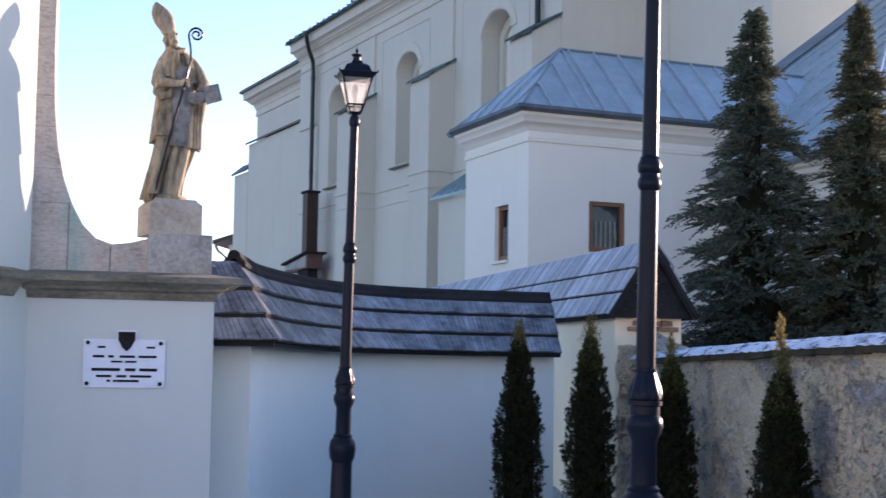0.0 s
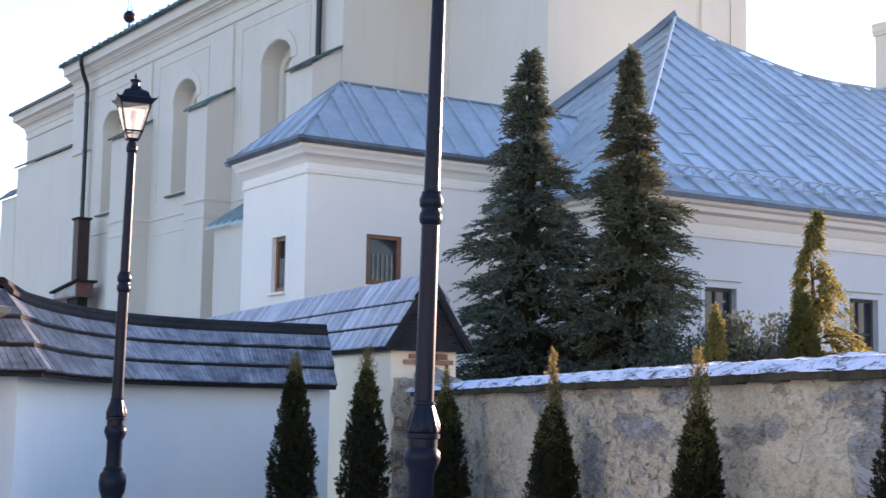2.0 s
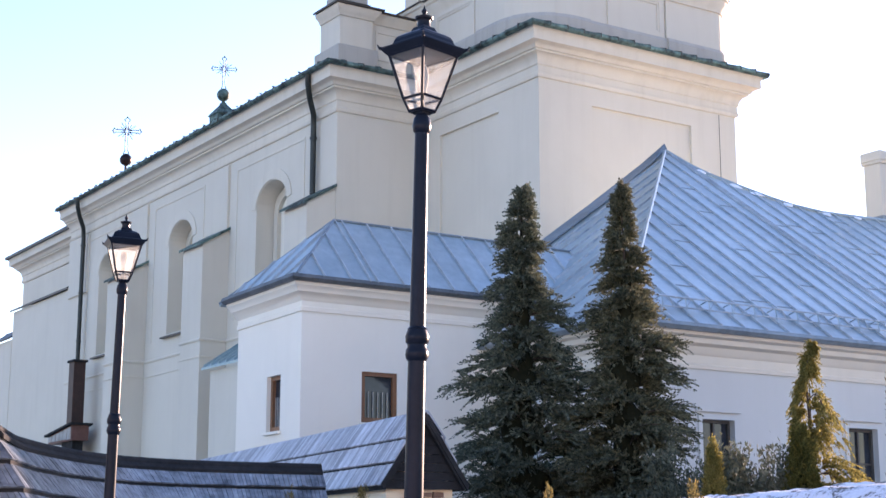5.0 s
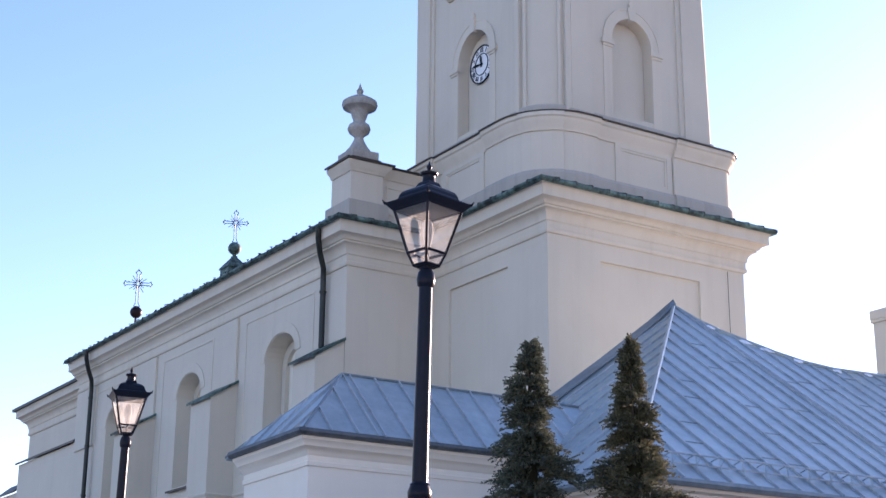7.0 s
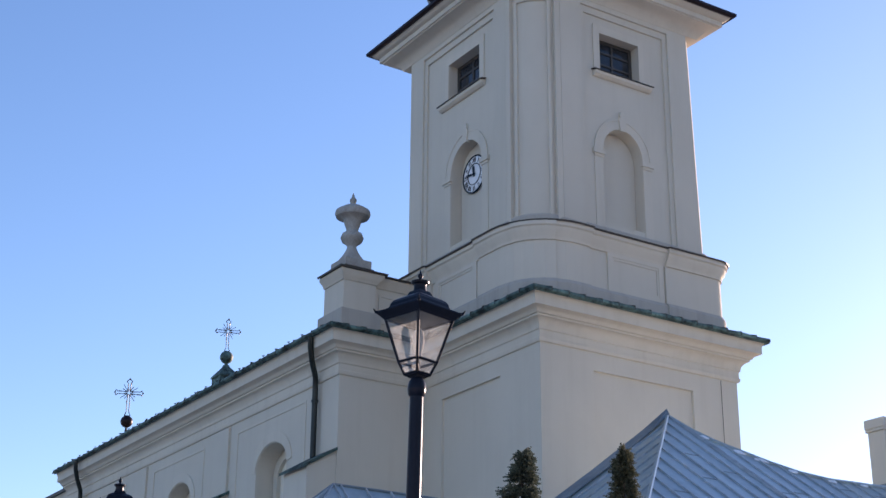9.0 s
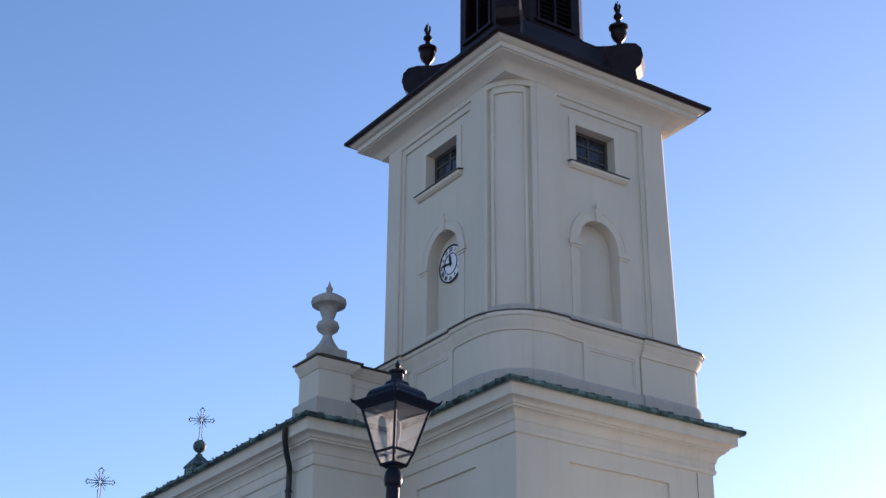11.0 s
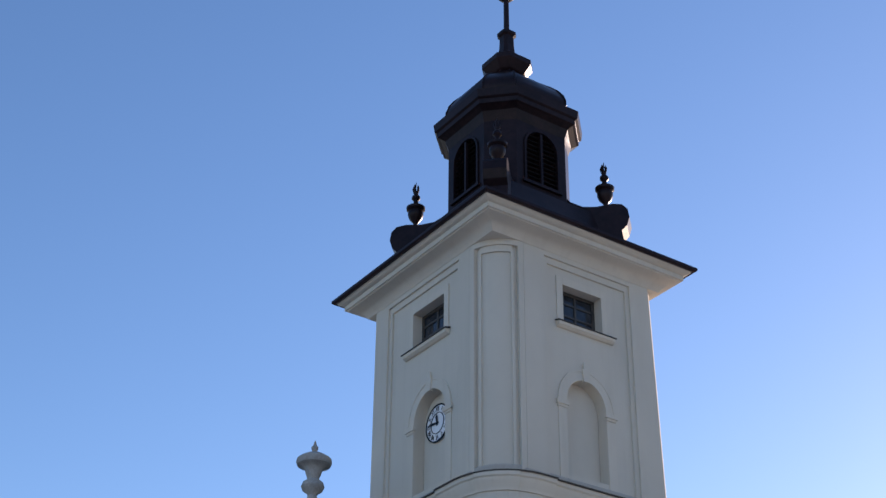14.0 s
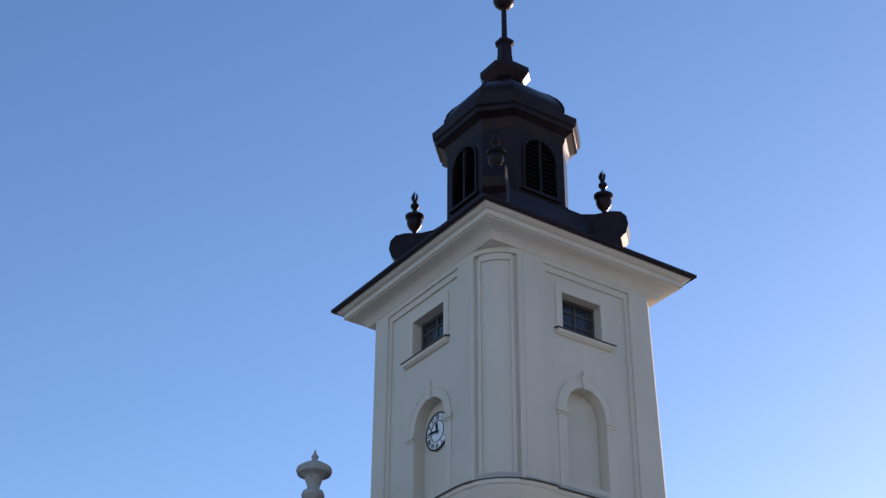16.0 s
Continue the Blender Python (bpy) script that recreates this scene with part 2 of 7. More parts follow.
M_PARAPET = parapet_mat()


def snow_mat():
    """Thin old snow, thawed through to the dark stone in streaks."""
    m, nt, p, vec = base_mat("old_thin_snow", 0.75, 0, 0.3)
    n1 = noise_tex(nt, stretch(nt, vec, (1.0, 0.45, 1.0)), 6.0, 8, 0.7, 0.5)
    n2 = noise_tex(nt, vec, 30, 8, 0.7)
    c = ramp(nt, n2, [(0.3, (0.66, 0.64, 0.69)), (0.7, (0.92, 0.93, 0.95))])
    hole = ramp(nt, mixc(nt, 0.4, n1, n2), [(0.515, (0, 0, 0)), (0.56, (1, 1, 1))])
    nt.links.new(mixc(nt, hole, c, (0.10, 0.095, 0.085)), p.inputs["Base Color"])
    bump(nt, p, n2, 0.5, 0.03)
    return m


M_SNOW = snow_mat()
M_SNOWPATCH = two_scale("crusted_snow", (0.70, 0.73, 0.78), (0.92, 0.93, 0.95), 3, 20, 0.7, 0, 0.4, 0.02)
# the deep shade among the twigs is put into this colour
M_SHADECORE = two_scale("shaded_thuja_twigs", (0.008, 0.009, 0.005), (0.024, 0.024, 0.013), 6, 40, 0.95, 0, 0.8, 0.03, spec=0.05)


def leaf_mat(name, c0, c1, trans=0.25):
    m, nt, p, vec = base_mat(name, 0.7, 0, 0.12)
    r = island_random(nt)
    n = noise_tex(nt, vec, 1.6, 4, 0.6)
    c = ramp(nt, mixc(nt, 0.5, r, n), [(0.2, c0), (0.8, c1)])
    nt.links.new(c, p.inputs["Base Color"])
    t = nt.nodes.new("ShaderNodeBsdfTranslucent")
    nt.links.new(c, t.inputs["Color"])
    mx = nt.nodes.new("ShaderNodeMixShader")
    mx.inputs[0].default_value = trans
    out = nt.nodes["Material Output"]
    nt.links.new(p.outputs[0], mx.inputs[1])
    nt.links.new(t.outputs[0], mx.inputs[2])
    nt.links.new(mx.outputs[0], out.inputs["Surface"])
    return m


M_CONIFER = leaf_mat("dark_conifer_scales", (0.036, 0.046, 0.036), (0.165, 0.180, 0.124))
M_CONIFER_B = leaf_mat("olive_conifer_scales", (0.040, 0.046, 0.032), (0.185, 0.182, 0.112))
M_THUJA = leaf_mat("thuja_scales", (0.010, 0.011, 0.005), (0.052, 0.048, 0.021))
# the sun's gold on the dry tips is put into their colour
M_SUNGOLD = leaf_mat("sunlit_gold_thuja_tips", (0.085, 0.07, 0.025), (0.26, 0.20, 0.075), 0.4)
M_CYPRESS = leaf_mat("golden_cypress_sprays", (0.09, 0.088, 0.026), (0.35, 0.285, 0.09), 0.45)
M_WISP = leaf_mat("dry_thuja_sprays", (0.09, 0.075, 0.045), (0.24, 0.20, 0.13), 0.35)
M_OLIVE = leaf_mat("olive_cypress_sprays", (0.05, 0.055, 0.015), (0.16, 0.15, 0.045), 0.35)
M_SHRUB = leaf_mat("grey_green_shrub", (0.05, 0.06, 0.04), (0.17, 0.18, 0.13))


def lantern_pane(name, film0, film1):
    """Thin dusty glass: mostly clear, with a pale film that the sun lights from behind."""
    m, nt, p, vec = base_mat(name, 0.08, 0, 0.5)
    p.inputs["Base Color"].default_value = (0.8, 0.8, 0.78, 1)
    tr = nt.nodes.new("ShaderNodeBsdfTransparent")
    tr.inputs["Color"].default_value = (0.93, 0.94, 0.94, 1)
    tl = nt.nodes.new("ShaderNodeBsdfTranslucent")
    tl.inputs["Color"].default_value = (0.80, 0.83, 0.82, 1)
    gl = nt.nodes.new("ShaderNodeBsdfGlossy")
    gl.inputs["Roughness"].default_value = 0.08
    film = ramp(nt, noise_tex(nt, stretch(nt, vec, (14, 14, 5)), 1.0, 5, 0.6, 0.8), [(0.35, (film0,) * 3), (0.70, (film1,) * 3)])
    a, b = nt.nodes.new("ShaderNodeMixShader"), nt.nodes.new("ShaderNodeMixShader")
    nt.links.new(film, a.inputs[0])
    nt.links.new(tr.outputs[0], a.inputs[1])
    nt.links.new(tl.outputs[0], a.inputs[2])
    b.inputs[0].default_value = 0.05
    nt.links.new(a.outputs[0], b.inputs[1])
    nt.links.new(gl.outputs[0], b.inputs[2])
    nt.links.new(b.outputs[0], nt.nodes["Material Output"].inputs["Surface"])
    return m


M_DUSTY = lantern_pane("dusty_lantern_glass", 0.03, 0.10)
# same dusty glass; the far lamp's sunlit whiteness is put into the film
M_SUNHAZE = lantern_pane("sun_hazed_lantern_glass", 0.08, 0.23)


def pane_mat(name, c):
    """Window pane in front of a dark room."""
    m, nt, p, vec = base_mat(name, 0.05, 0, 0.45)
    n = noise_tex(nt, vec, 2.5, 3)
    col = ramp(nt, n, [(0.35, tuple(x * 0.5 for x in c)), (0.7, c)])
    nt.links.new(col, p.inputs["Base Color"])
    bump(nt, p, n, 0.04, 0.01)
    return m


M_PANE = pane_mat("dark_window_pane", (0.034, 0.040, 0.050))

# the near walls keep their own scale round the eye
NEAR = Matrix.Translation((0, 0, 1.6)) @ Matrix.Diagonal((0.8, 0.8, 0.8, 1.0)) @ Matrix.Translation((0, 0, -1.6))

# ------------------------------------------------------------------ mesh tools
def thing(name, label, category, m=None, group="", kind=""):
    ob = new(name)
    if m is not None:
        ob.matrix_world = m
    return tagged(ob, label, category, group, kind)


def part(name, bm, mat, parent=None, label="", smooth=False):
    me = bpy.data.meshes.new(name)
    bmesh.ops.recalc_face_normals(bm, faces=bm.faces)
    bm.to_mesh(me)
    bm.free()
    for mt in (mat if isinstance(mat, list) else [mat]):
        me.materials.append(mt)
    if smooth:
        me.shade_smooth()
        me.set_sharp_from_angle(angle=radians(38))
    ob = new(name, me)
    ob.parent = parent
    return tagged(ob, label)


def nb():
    return bmesh.new()


def box(bm, x0, x1, y0, y1, z0, z1, bevel=0.0):
    vs = [bm.verts.new((x, y, z)) for z in (z0, z1) for x, y in ((x0, y0), (x1, y0), (x1, y1), (x0, y1))]
    fs = [bm.faces.new([vs[i] for i in f]) for f in ((3, 2, 1, 0), (4, 5, 6, 7), (0, 1, 5, 4), (1, 2, 6, 5), (2, 3, 7, 6), (3, 0, 4, 7))]
    if bevel:
        es = list({e for f in fs for e in f.edges})
        bmesh.ops.bevel(bm, geom=es, offset=bevel, segments=1, affect="EDGES")
    return vs


def hexa(bm, pts):
    """A solid from eight corners: four below, four above, in the same order."""
    vs = [bm.verts.new(p) for p in pts]
    for f in ((3, 2, 1, 0), (4, 5, 6, 7), (0, 1, 5, 4), (1, 2, 6, 5), (2, 3, 7, 6), (3, 0, 4, 7)):
        bm.faces.new([vs[i] for i in f])


def prism(bm, pts, z0, z1):
    lo = [bm.verts.new((x, y, z0)) for x, y in pts]
    hi = [bm.verts.new((x, y, z1)) for x, y in pts]
    bm.faces.new(lo[::-1]), bm.faces.new(hi)
    n = len(pts)
    for i in range(n):
        bm.faces.new((lo[i], lo[(i + 1) % n], hi[(i + 1) % n], hi[i]))


def solid(bm, pts, vec):
    """A flat polygon of 3D points pushed along vec."""
    vec = Vector(vec)
    lo = [bm.verts.new(p) for p in pts]
    hi = [bm.verts.new(Vector(p) + vec) for p in pts]
    bm.faces.new(lo[::-1]), bm.faces.new(hi)
    n = len(pts)
    for i in range(n):
        bm.faces.new((lo[i], lo[(i + 1) % n], hi[(i + 1) % n], hi[i]))


def sweep(bm, profile, path, closed=False):
    """A moulding: profile of (out, z) along a path of (x, y); out is to the right of the way along the path."""
    n = len(path)
    P = [Vector(p[:2]) for p in path]
    rings = []
    for i in range(n):
        dirs = []
        if closed or i > 0:
            dirs.append((P[i] - P[i - 1]).normalized())
        if closed or i < n - 1:
            dirs.append((P[(i + 1) % n] - P[i]).normalized())
        nr = [Vector((d.y, -d.x)) for d in dirs]
        m = sum(nr, Vector((0, 0))).normalized()
        m = m / max(0.3, m.dot(nr[0]))
        zb = path[i][2] if len(path[i]) > 2 else 0
        rings.append([bm.verts.new((P[i].x + m.x * o, P[i].y + m.y * o, z + zb)) for o, z in profile])
    k = len(profile)
    for i in range(n if closed else n - 1):
        a, b = rings[i], rings[(i + 1) % n]
        for j in range(k):
            bm.faces.new((a[j], a[(j + 1) % k], b[(j + 1) % k], b[j]))
    if not closed:
        bm.faces.new(rings[0]), bm.faces.new(rings[-1][::-1])


def lathe(bm, profile, n=16, c=(0, 0), rot=0.0, squash=1.0):
    rings = []
    for r, z in profile:
        rings.append([bm.verts.new((c[0] + r * math.cos(rot + 2 * math.pi * i / n), c[1] + r * squash * math.sin(rot + 2 * math.pi * i / n), z)) for i in range(n)])
    for a, b in zip(rings, rings[1:]):
        for i in range(n):
            bm.faces.new((a[i], a[(i + 1) % n], b[(i + 1) % n], b[i]))
    bm.faces.new(rings[0][::-1]), bm.faces.new(rings[-1])


def tube(bm, pts, r, n=8):
    pts = [Vector(p) for p in pts]
    rings = []
    for i, p in enumerate(pts):
        d = (pts[min(i + 1, len(pts) - 1)] - pts[max(i - 1, 0)]).normalized()
        s = d.orthogonal() if abs(d.z) > 0.95 else d.cross(Vector((0, 0, 1)))
        s.normalize()
        t = d.cross(s)
        rr = r[i] if isinstance(r, (list, tuple)) else r
        if abs(d.z) > 0.95:
            s, t = Vector((1, 0, 0)), Vector((0, 1, 0)) if d.z > 0 else Vector((0, -1, 0))
        rings.append([bm.verts.new(p + (s * math.cos(2 * math.pi * k / n) + t * math.sin(2 * math.pi * k / n)) * rr) for k in range(n)])
    for a, b in zip(rings, rings[1:]):
        for k in range(n):
            bm.faces.new((a[k], a[(k + 1) % n], b[(k + 1) % n], b[k]))
    bm.faces.new(rings[0][::-1]), bm.faces.new(rings[-1])


class Face:
    """A wall's face: u along it, z up, d out of it."""

    def __init__(self, origin, u, n):
        self.o, self.u, self.n = Vector(origin), Vector(u).normalized(), Vector(n).normalized()

    def at(self, u, z, d=0.0):
        p = self.o + self.u * u + self.n * d
        return Vector((p.x, p.y, self.o.z + z))

    def box(self, bm, u0, u1, z0, z1, d0, d1):
        hexa(bm, [self.at(u, z0, d) for u, d in ((u0, d0), (u1, d0), (u1, d1), (u0, d1))] + [self.at(u, z1, d) for u, d in ((u0, d0), (u1, d0), (u1, d1), (u0, d1))])

    def slab(self, bm, outline, d0, d1):
        solid(bm, [self.at(u, z, d0) for u, z in outline], self.n * (d1 - d0))

    def ring(self, bm, inner, outer, d0, d1):
        """A frame between two outlines of the same number of points."""
        n = len(inner)
        v = [[bm.verts.new(self.at(*p, d)) for p in o] for o in (inner, outer) for d in (d0, d1)]
        i0, i1, o0, o1 = v
        for k in range(n):
            j = (k + 1) % n
            for a, b, c, d in ((i1[k], i1[j], o1[j], o1[k]), (o0[k], o0[j], i0[j], i0[k]), (i0[k], i0[j], i1[j], i1[k]), (o1[k], o1[j], o0[j], o0[k])):
                bm.faces.new((a, b, c, d))

    def strip(self, bm, line, w, d0, d1):
        """A raised band along an open line of (u, z), w wide."""
        n = len(line)
        P = [Vector(p) for p in line]
        a, b = [], []
        for i in range(n):
            d = (P[min(i + 1, n - 1)] - P[max(i - 1, 0)]).normalized()
            s = Vector((-d.y, d.x)) * (w / 2)
            a.append(P[i] + s), b.append(P[i] - s)
        v = [[bm.verts.new(self.at(p.x, p.y, d)) for p in side] for side in (a, b) for d in (d0, d1)]
        a0, a1, b0, b1 = v
        for i in range(n - 1):
            for q in ((a1[i], a1[i + 1], b1[i + 1], b1[i]), (b0[i], b0[i + 1], a0[i + 1], a0[i]), (a0[i], a0[i + 1], a1[i + 1], a1[i]), (b1[i], b1[i + 1], b0[i + 1], b0[i])):
                bm.faces.new(q)
        bm.faces.new((a0[0], a1[0], b1[0], b0[0])), bm.faces.new((a0[-1], b0[-1], b1[-1], a1[-1]))

    def pierced(self, bm, outer, holes, depth=0.0, back=True):
        """The face with openings cut in it; each opening's sides go in by depth and its back is closed."""
        loops = []
        for pts in [outer] + holes:
            vs = [bm.verts.new(self.at(*p)) for p in pts]
            es = [bm.edges.new((vs[i], vs[(i + 1) % len(vs)])) for i in range(len(vs))]
            loops.append((vs, es))
        bmesh.ops.triangle_fill(bm, use_beauty=True, use_dissolve=False, edges=[e for _, es in loops for e in es], normal=self.n)
        for (vs, _), pts in zip(loops[1:], holes):
            inn = [bm.verts.new(self.at(*p, -depth)) for p in pts]
            for i in range(len(vs)):
                j = (i + 1) % len(vs)
                bm.faces.new((vs[i], vs[j], inn[j], inn[i]))
            if back:
                bm.faces.new(inn)


def rect(u0, u1, z0, z1):
    return [(u0, z0), (u1, z0), (u1, z1), (u0, z1)]


def arch(u0, u1, z0, zs, rise, n=14):
    """An opening with a round head: from z0 up to the springing zs and its top at zs + rise."""
    c, r = (u0 + u1) / 2, (u1 - u0) / 2
    return [(u0, z0), (u1, z0)] + [(c + r * math.cos(math.pi * i / n), zs + rise * math.sin(math.pi * i / n)) for i in range(n + 1)]


def arch_line(u0, u1, zs, rise, n=14):
    c, r = (u0 + u1) / 2, (u1 - u0) / 2
    return [(c + r * math.cos(math.pi * i / n), zs + rise * math.sin(math.pi * i / n)) for i in range(n + 1)]


def smooth_path(pts, per=6):
    P = [Vector(p) for p in pts]
    P = [P[0] * 2 - P[1]] + P + [P[-1] * 2 - P[-2]]
    out = []
    for i in range(1, len(P) - 2):
        for k in range(per):
            t = k / per
            out.append(0.5 * ((2 * P[i]) + (P[i + 1] - P[i - 1]) * t + (2 * P[i - 1] - 5 * P[i] + 4 * P[i + 1] - P[i + 2]) * t * t + (3 * P[i] - P[i - 1] - 3 * P[i + 1] + P[i + 2]) * t ** 3))
    out.append(P[-2])
    return out

# ------------------------------------------------------------------ ground
def fall(y):
    """The forecourt drops a little towards the churchyard wall."""
    t = min(1.0, max(0.0, (y - 6.0) / 13.0))
    return -0.32 * t * t * (3 - 2 * t)


def ground_z(x, y):
    behind = (x - 0.12) * 0.9708 + (y - 19.92) * 0.24          # metres behind the line of the rough wall
    street = min(1.0, max(0.0, (1.0 - behind) / 0.7)) * min(1.0, max(0.0, (22.5 - y) / 1.5))
    z = 0.04 * noise.noise((x * 0.4, y * 0.4, 0)) if math.hypot(x, y) < 60 else 0.0
    return z * (1 - street) + (fall(y) - 0.22) * street if math.hypot(x, y) < 30 else z


bm = nb()
SEG = 96
rings = []
for r in [0.5, 2.0] + [3.0 + 0.8 * k for k in range(32)] + [31, 36, 45, 80, 160, 400, 1200, 2500]:
    rings.append([bm.verts.new((r * math.cos(2 * math.pi * i / SEG), r * math.sin(2 * math.pi * i / SEG), ground_z(r * math.cos(2 * math.pi * i / SEG), r * math.sin(2 * math.pi * i / SEG)))) for i in range(SEG)])
bm.faces.new(rings[0])
for a, b in zip(rings, rings[1:]):
    for i in range(SEG):
        bm.faces.new((a[i], a[(i + 1) % SEG], b[(i + 1) % SEG], b[i]))
tagged(part("ground", bm, M_GROUND, smooth=True), "unseen ground, its pale tone set to bounce light", "ground", kind="structure")
# forecourt sheet, unseen, added pale to throw light onto the curved wall
bm = nb()
rows = []
for k in range(51):
    y = -17.9 + 37.5 * k / 50
    x1 = float(np.interp(y, (-17.9, -8.2, 19.6), (9.3, 7.0, 0.05)))
    rows.append([(-24 + (x1 + 24) * q / 12, y, 0.06 + fall(y)) for q in range(13)])
top = [[bm.verts.new(p) for p in r] for r in rows]
low = [[bm.verts.new((p[0], p[1], p[2] - 0.25)) for p in r] for r in rows]
for k in range(50):
    for q in range(12):
        bm.faces.new((top[k][q], top[k][q + 1], top[k + 1][q + 1], top[k + 1][q]))
        bm.faces.new((low[k][q], low[k + 1][q], low[k + 1][q + 1], low[k][q + 1]))
    for q in (0, 12):
        bm.faces.new((top[k][q], top[k + 1][q], low[k + 1][q], low[k][q]))
for k in (0, 50):
    for q in range(12):
        bm.faces.new((top[k][q], low[k][q], low[k][q + 1], top[k][q + 1]))
tagged(part("pavement", bm, M_PAVE, smooth=True), "unseen forecourt sheet, pale to bounce light onto the walls", "pavement", kind="structure")

# plain pale walls behind the camera, unseen and added to bounce light
for name, x0, x1, y0, y1 in (("wall_south", -44, 40, -19, -18), ("wall_west", -30, -29, -18, 12)):
    bm = nb()
    box(bm, x0, x1, y0, y1, 0, 7.0)
    tagged(part(name, bm, M_BOUNCEWALL), "unseen plain grey plastered wall, added to bounce light", "wall", kind="structure")

# ------------------------------------------------------------------ church (x across its front, y along its nave)
AXIS = pose(0, 0, 0, 0, 0, 30.6)
church = thing("church", "cream stuccoed baroque church with a square clock tower and copper cornices", "church", AXIS)

NX0, NX1, NY0, NY1 = 22.0, 36.1, 39.95, 64.5      # nave
TX0, TX1, TY0 = 25.18, 33.0, 33.61               # tower, lower storey
UX0, UX1, UY0, UY1 = 25.4, 32.43, 34.2, 41.62     # tower, clock storey
PX0, PX1, PY1 = 22.9, 35.2, 74.2                 # choir
EAVE = 15.0


def left_face(x):
    return Face((x, 0, 0), (0, 1, 0), (-1, 0, 0))


def front_face(y):
    return Face((0, y, 0), (1, 0, 0), (0, -1, 0))


# nave side wall with its deep window niches
NAVE_WINDOWS = [(43.35, 45.6), (51.0, 53.2), (58.6, 60.8)]
lf = left_face(NX0)
bm = nb()
lf.pierced(bm, rect(NY0, NY1, 0, EAVE + 0.1), [arch(a, b, 9.5, 12.95, 0.8) for a, b in NAVE_WINDOWS], 0.85)
box(bm, NX0 + 1.2, NX1, NY0 + 0.3, NY1, 0, EAVE + 0.1)
hexa(bm, [(NX0, NY0, 0), (NX1, NY0, 0), (NX1, NY0 + 0.31, 0), (NX0 + 0.5, NY0 + 0.31, 0), (NX0, NY0, 15.1), (NX1, NY0, 15.1), (NX1, NY0 + 0.31, 15.1), (NX0 + 0.5, NY0 + 0.31, 15.1)])
part("nave_wall", bm, M_WALL, church)


def bars(face, u0, u1, z0, z1, d, nu, nz, w, mat, parent, dd=0.05):
    """A window frame with glazing bars."""
    bm = nb()
    face.ring(bm, rect(u0 + w, u1 - w, z0 + w, z1 - w), rect(u0, u1, z0, z1), d, d + dd)
    for i in range(1, nu):
        u = u0 + (u1 - u0) * i / nu
        face.box(bm, u - w * 0.35, u + w * 0.35, z0 + w, z1 - w, d, d + dd * 0.8)
    for i in range(1, nz):
        z = z0 + (z1 - z0) * i / nz
        face.box(bm, u0 + w, u1 - w, z - w * 0.3, z + w * 0.3, d, d + dd * 0.7)
    return part("window_frame", bm, mat, parent)


for a, b in NAVE_WINDOWS:
    bm = nb()
    lf.slab(bm, arch(a + 0.02, b - 0.02, 9.52, 12.95, 0.77), -0.845, -0.80)
    win = part("window", bm, M_NICHE, church, "blind arched window niche with a plastered back")
    bm = nb()
    lf.ring(bm, arch(a + 0.3, b - 0.3, 9.85, 12.8, 0.6), arch(a + 0.02, b - 0.02, 9.52, 12.95, 0.77), -0.80, -0.66)
    part("inner_jamb", bm, M_WALL, win, "stepped plaster jamb")
    bm = nb()
    lf.strip(bm, arch_line(a - 0.20, b + 0.20, 12.95, 1.0), 0.34, -0.01, 0.035)
    part("hood_mould", bm, M_TRIM, win)
    bm = nb()
    solid(bm, [lf.at(a - 0.25, 9.50, -0.3), lf.at(a - 0.25, 9.40, 0.16), lf.at(a - 0.25, 9.33, 0.16), lf.at(a - 0.25, 9.40, -0.3)], (0, b - a + 0.5, 0))
    part("window_sill", bm, M_EDGE, win)

# buttresses with sloped copper caps
BUTT = [(40.0, 41.5), (47.75, 49.45), (55.3, 57.0)]
for a, b in BUTT:
    bm = nb()
    z0, z1 = 12.0, 12.62
    hexa(bm, [(21.0, a, 0), (22.02, a, 0), (22.02, b, 0), (21.0, b, 0), (21.0, a, z0), (22.02, a, z1), (22.02, b, z1), (21.0, b, z0)])
    butt = part("buttress", bm, M_WALL, church)
    bm = nb()
    hexa(bm, [(20.86, a - 0.1, z0 - 0.06), (22.0, a - 0.1, z1 - 0.01), (22.0, b + 0.1, z1 - 0.01), (20.86, b + 0.1, z0 - 0.06),
              (20.86, a - 0.1, z0 + 0.03), (22.0, a - 0.1, z1 + 0.09), (22.0, b + 0.1, z1 + 0.09), (20.86, b + 0.1, z0 + 0.03)])
    part("cap", bm, M_COPPER, butt, "sloping copper cap")

# thin raised frames and string courses on the nave side
fields = [(41.7, 47.6), (49.6, 55.1), (57.2, 62.6)]
for a, b in fields:
    for u0, u1, z0, z1 in ((a + 0.38, a + 0.45, 9.3, 14.7), (b - 0.45, b - 0.38, 9.3, 14.7), (a + 0.45, b - 0.45, 14.63, 14.7)):
        bm = nb()
        lf.box(bm, u0, u1, z0, z1, -0.01, 0.025)
        part("field_strip", bm, M_TRIM, church)
bm = nb()
pth = [(22.0, NY1)]
for a, b in BUTT[::-1]:
    pth += [(22.0, b), (21.0, b), (21.0, a), (22.0, a)]
pth = pth[:-1]
sweep(bm, [(-0.05, 8.58), (0.04, 8.58), (0.055, 8.64), (0.02, 8.68), (-0.05, 8.68)], pth)
part("string_course", bm, M_TRIM, church)
bm = nb()
sweep(bm, [(-0.05, 8.0), (0.025, 8.0), (0.03, 8.05), (-0.05, 8.09)], pth)
part("string_course", bm, M_TRIM, church)
for x in (48.6, 56.15, 62.9):
    bm = nb()
    lf.box(bm, x - 0.8, x + 0.8 if x < 60 else NY1, 12.4, EAVE, -0.01, 0.09)
    part("pilaster", bm, M_WALL, church)

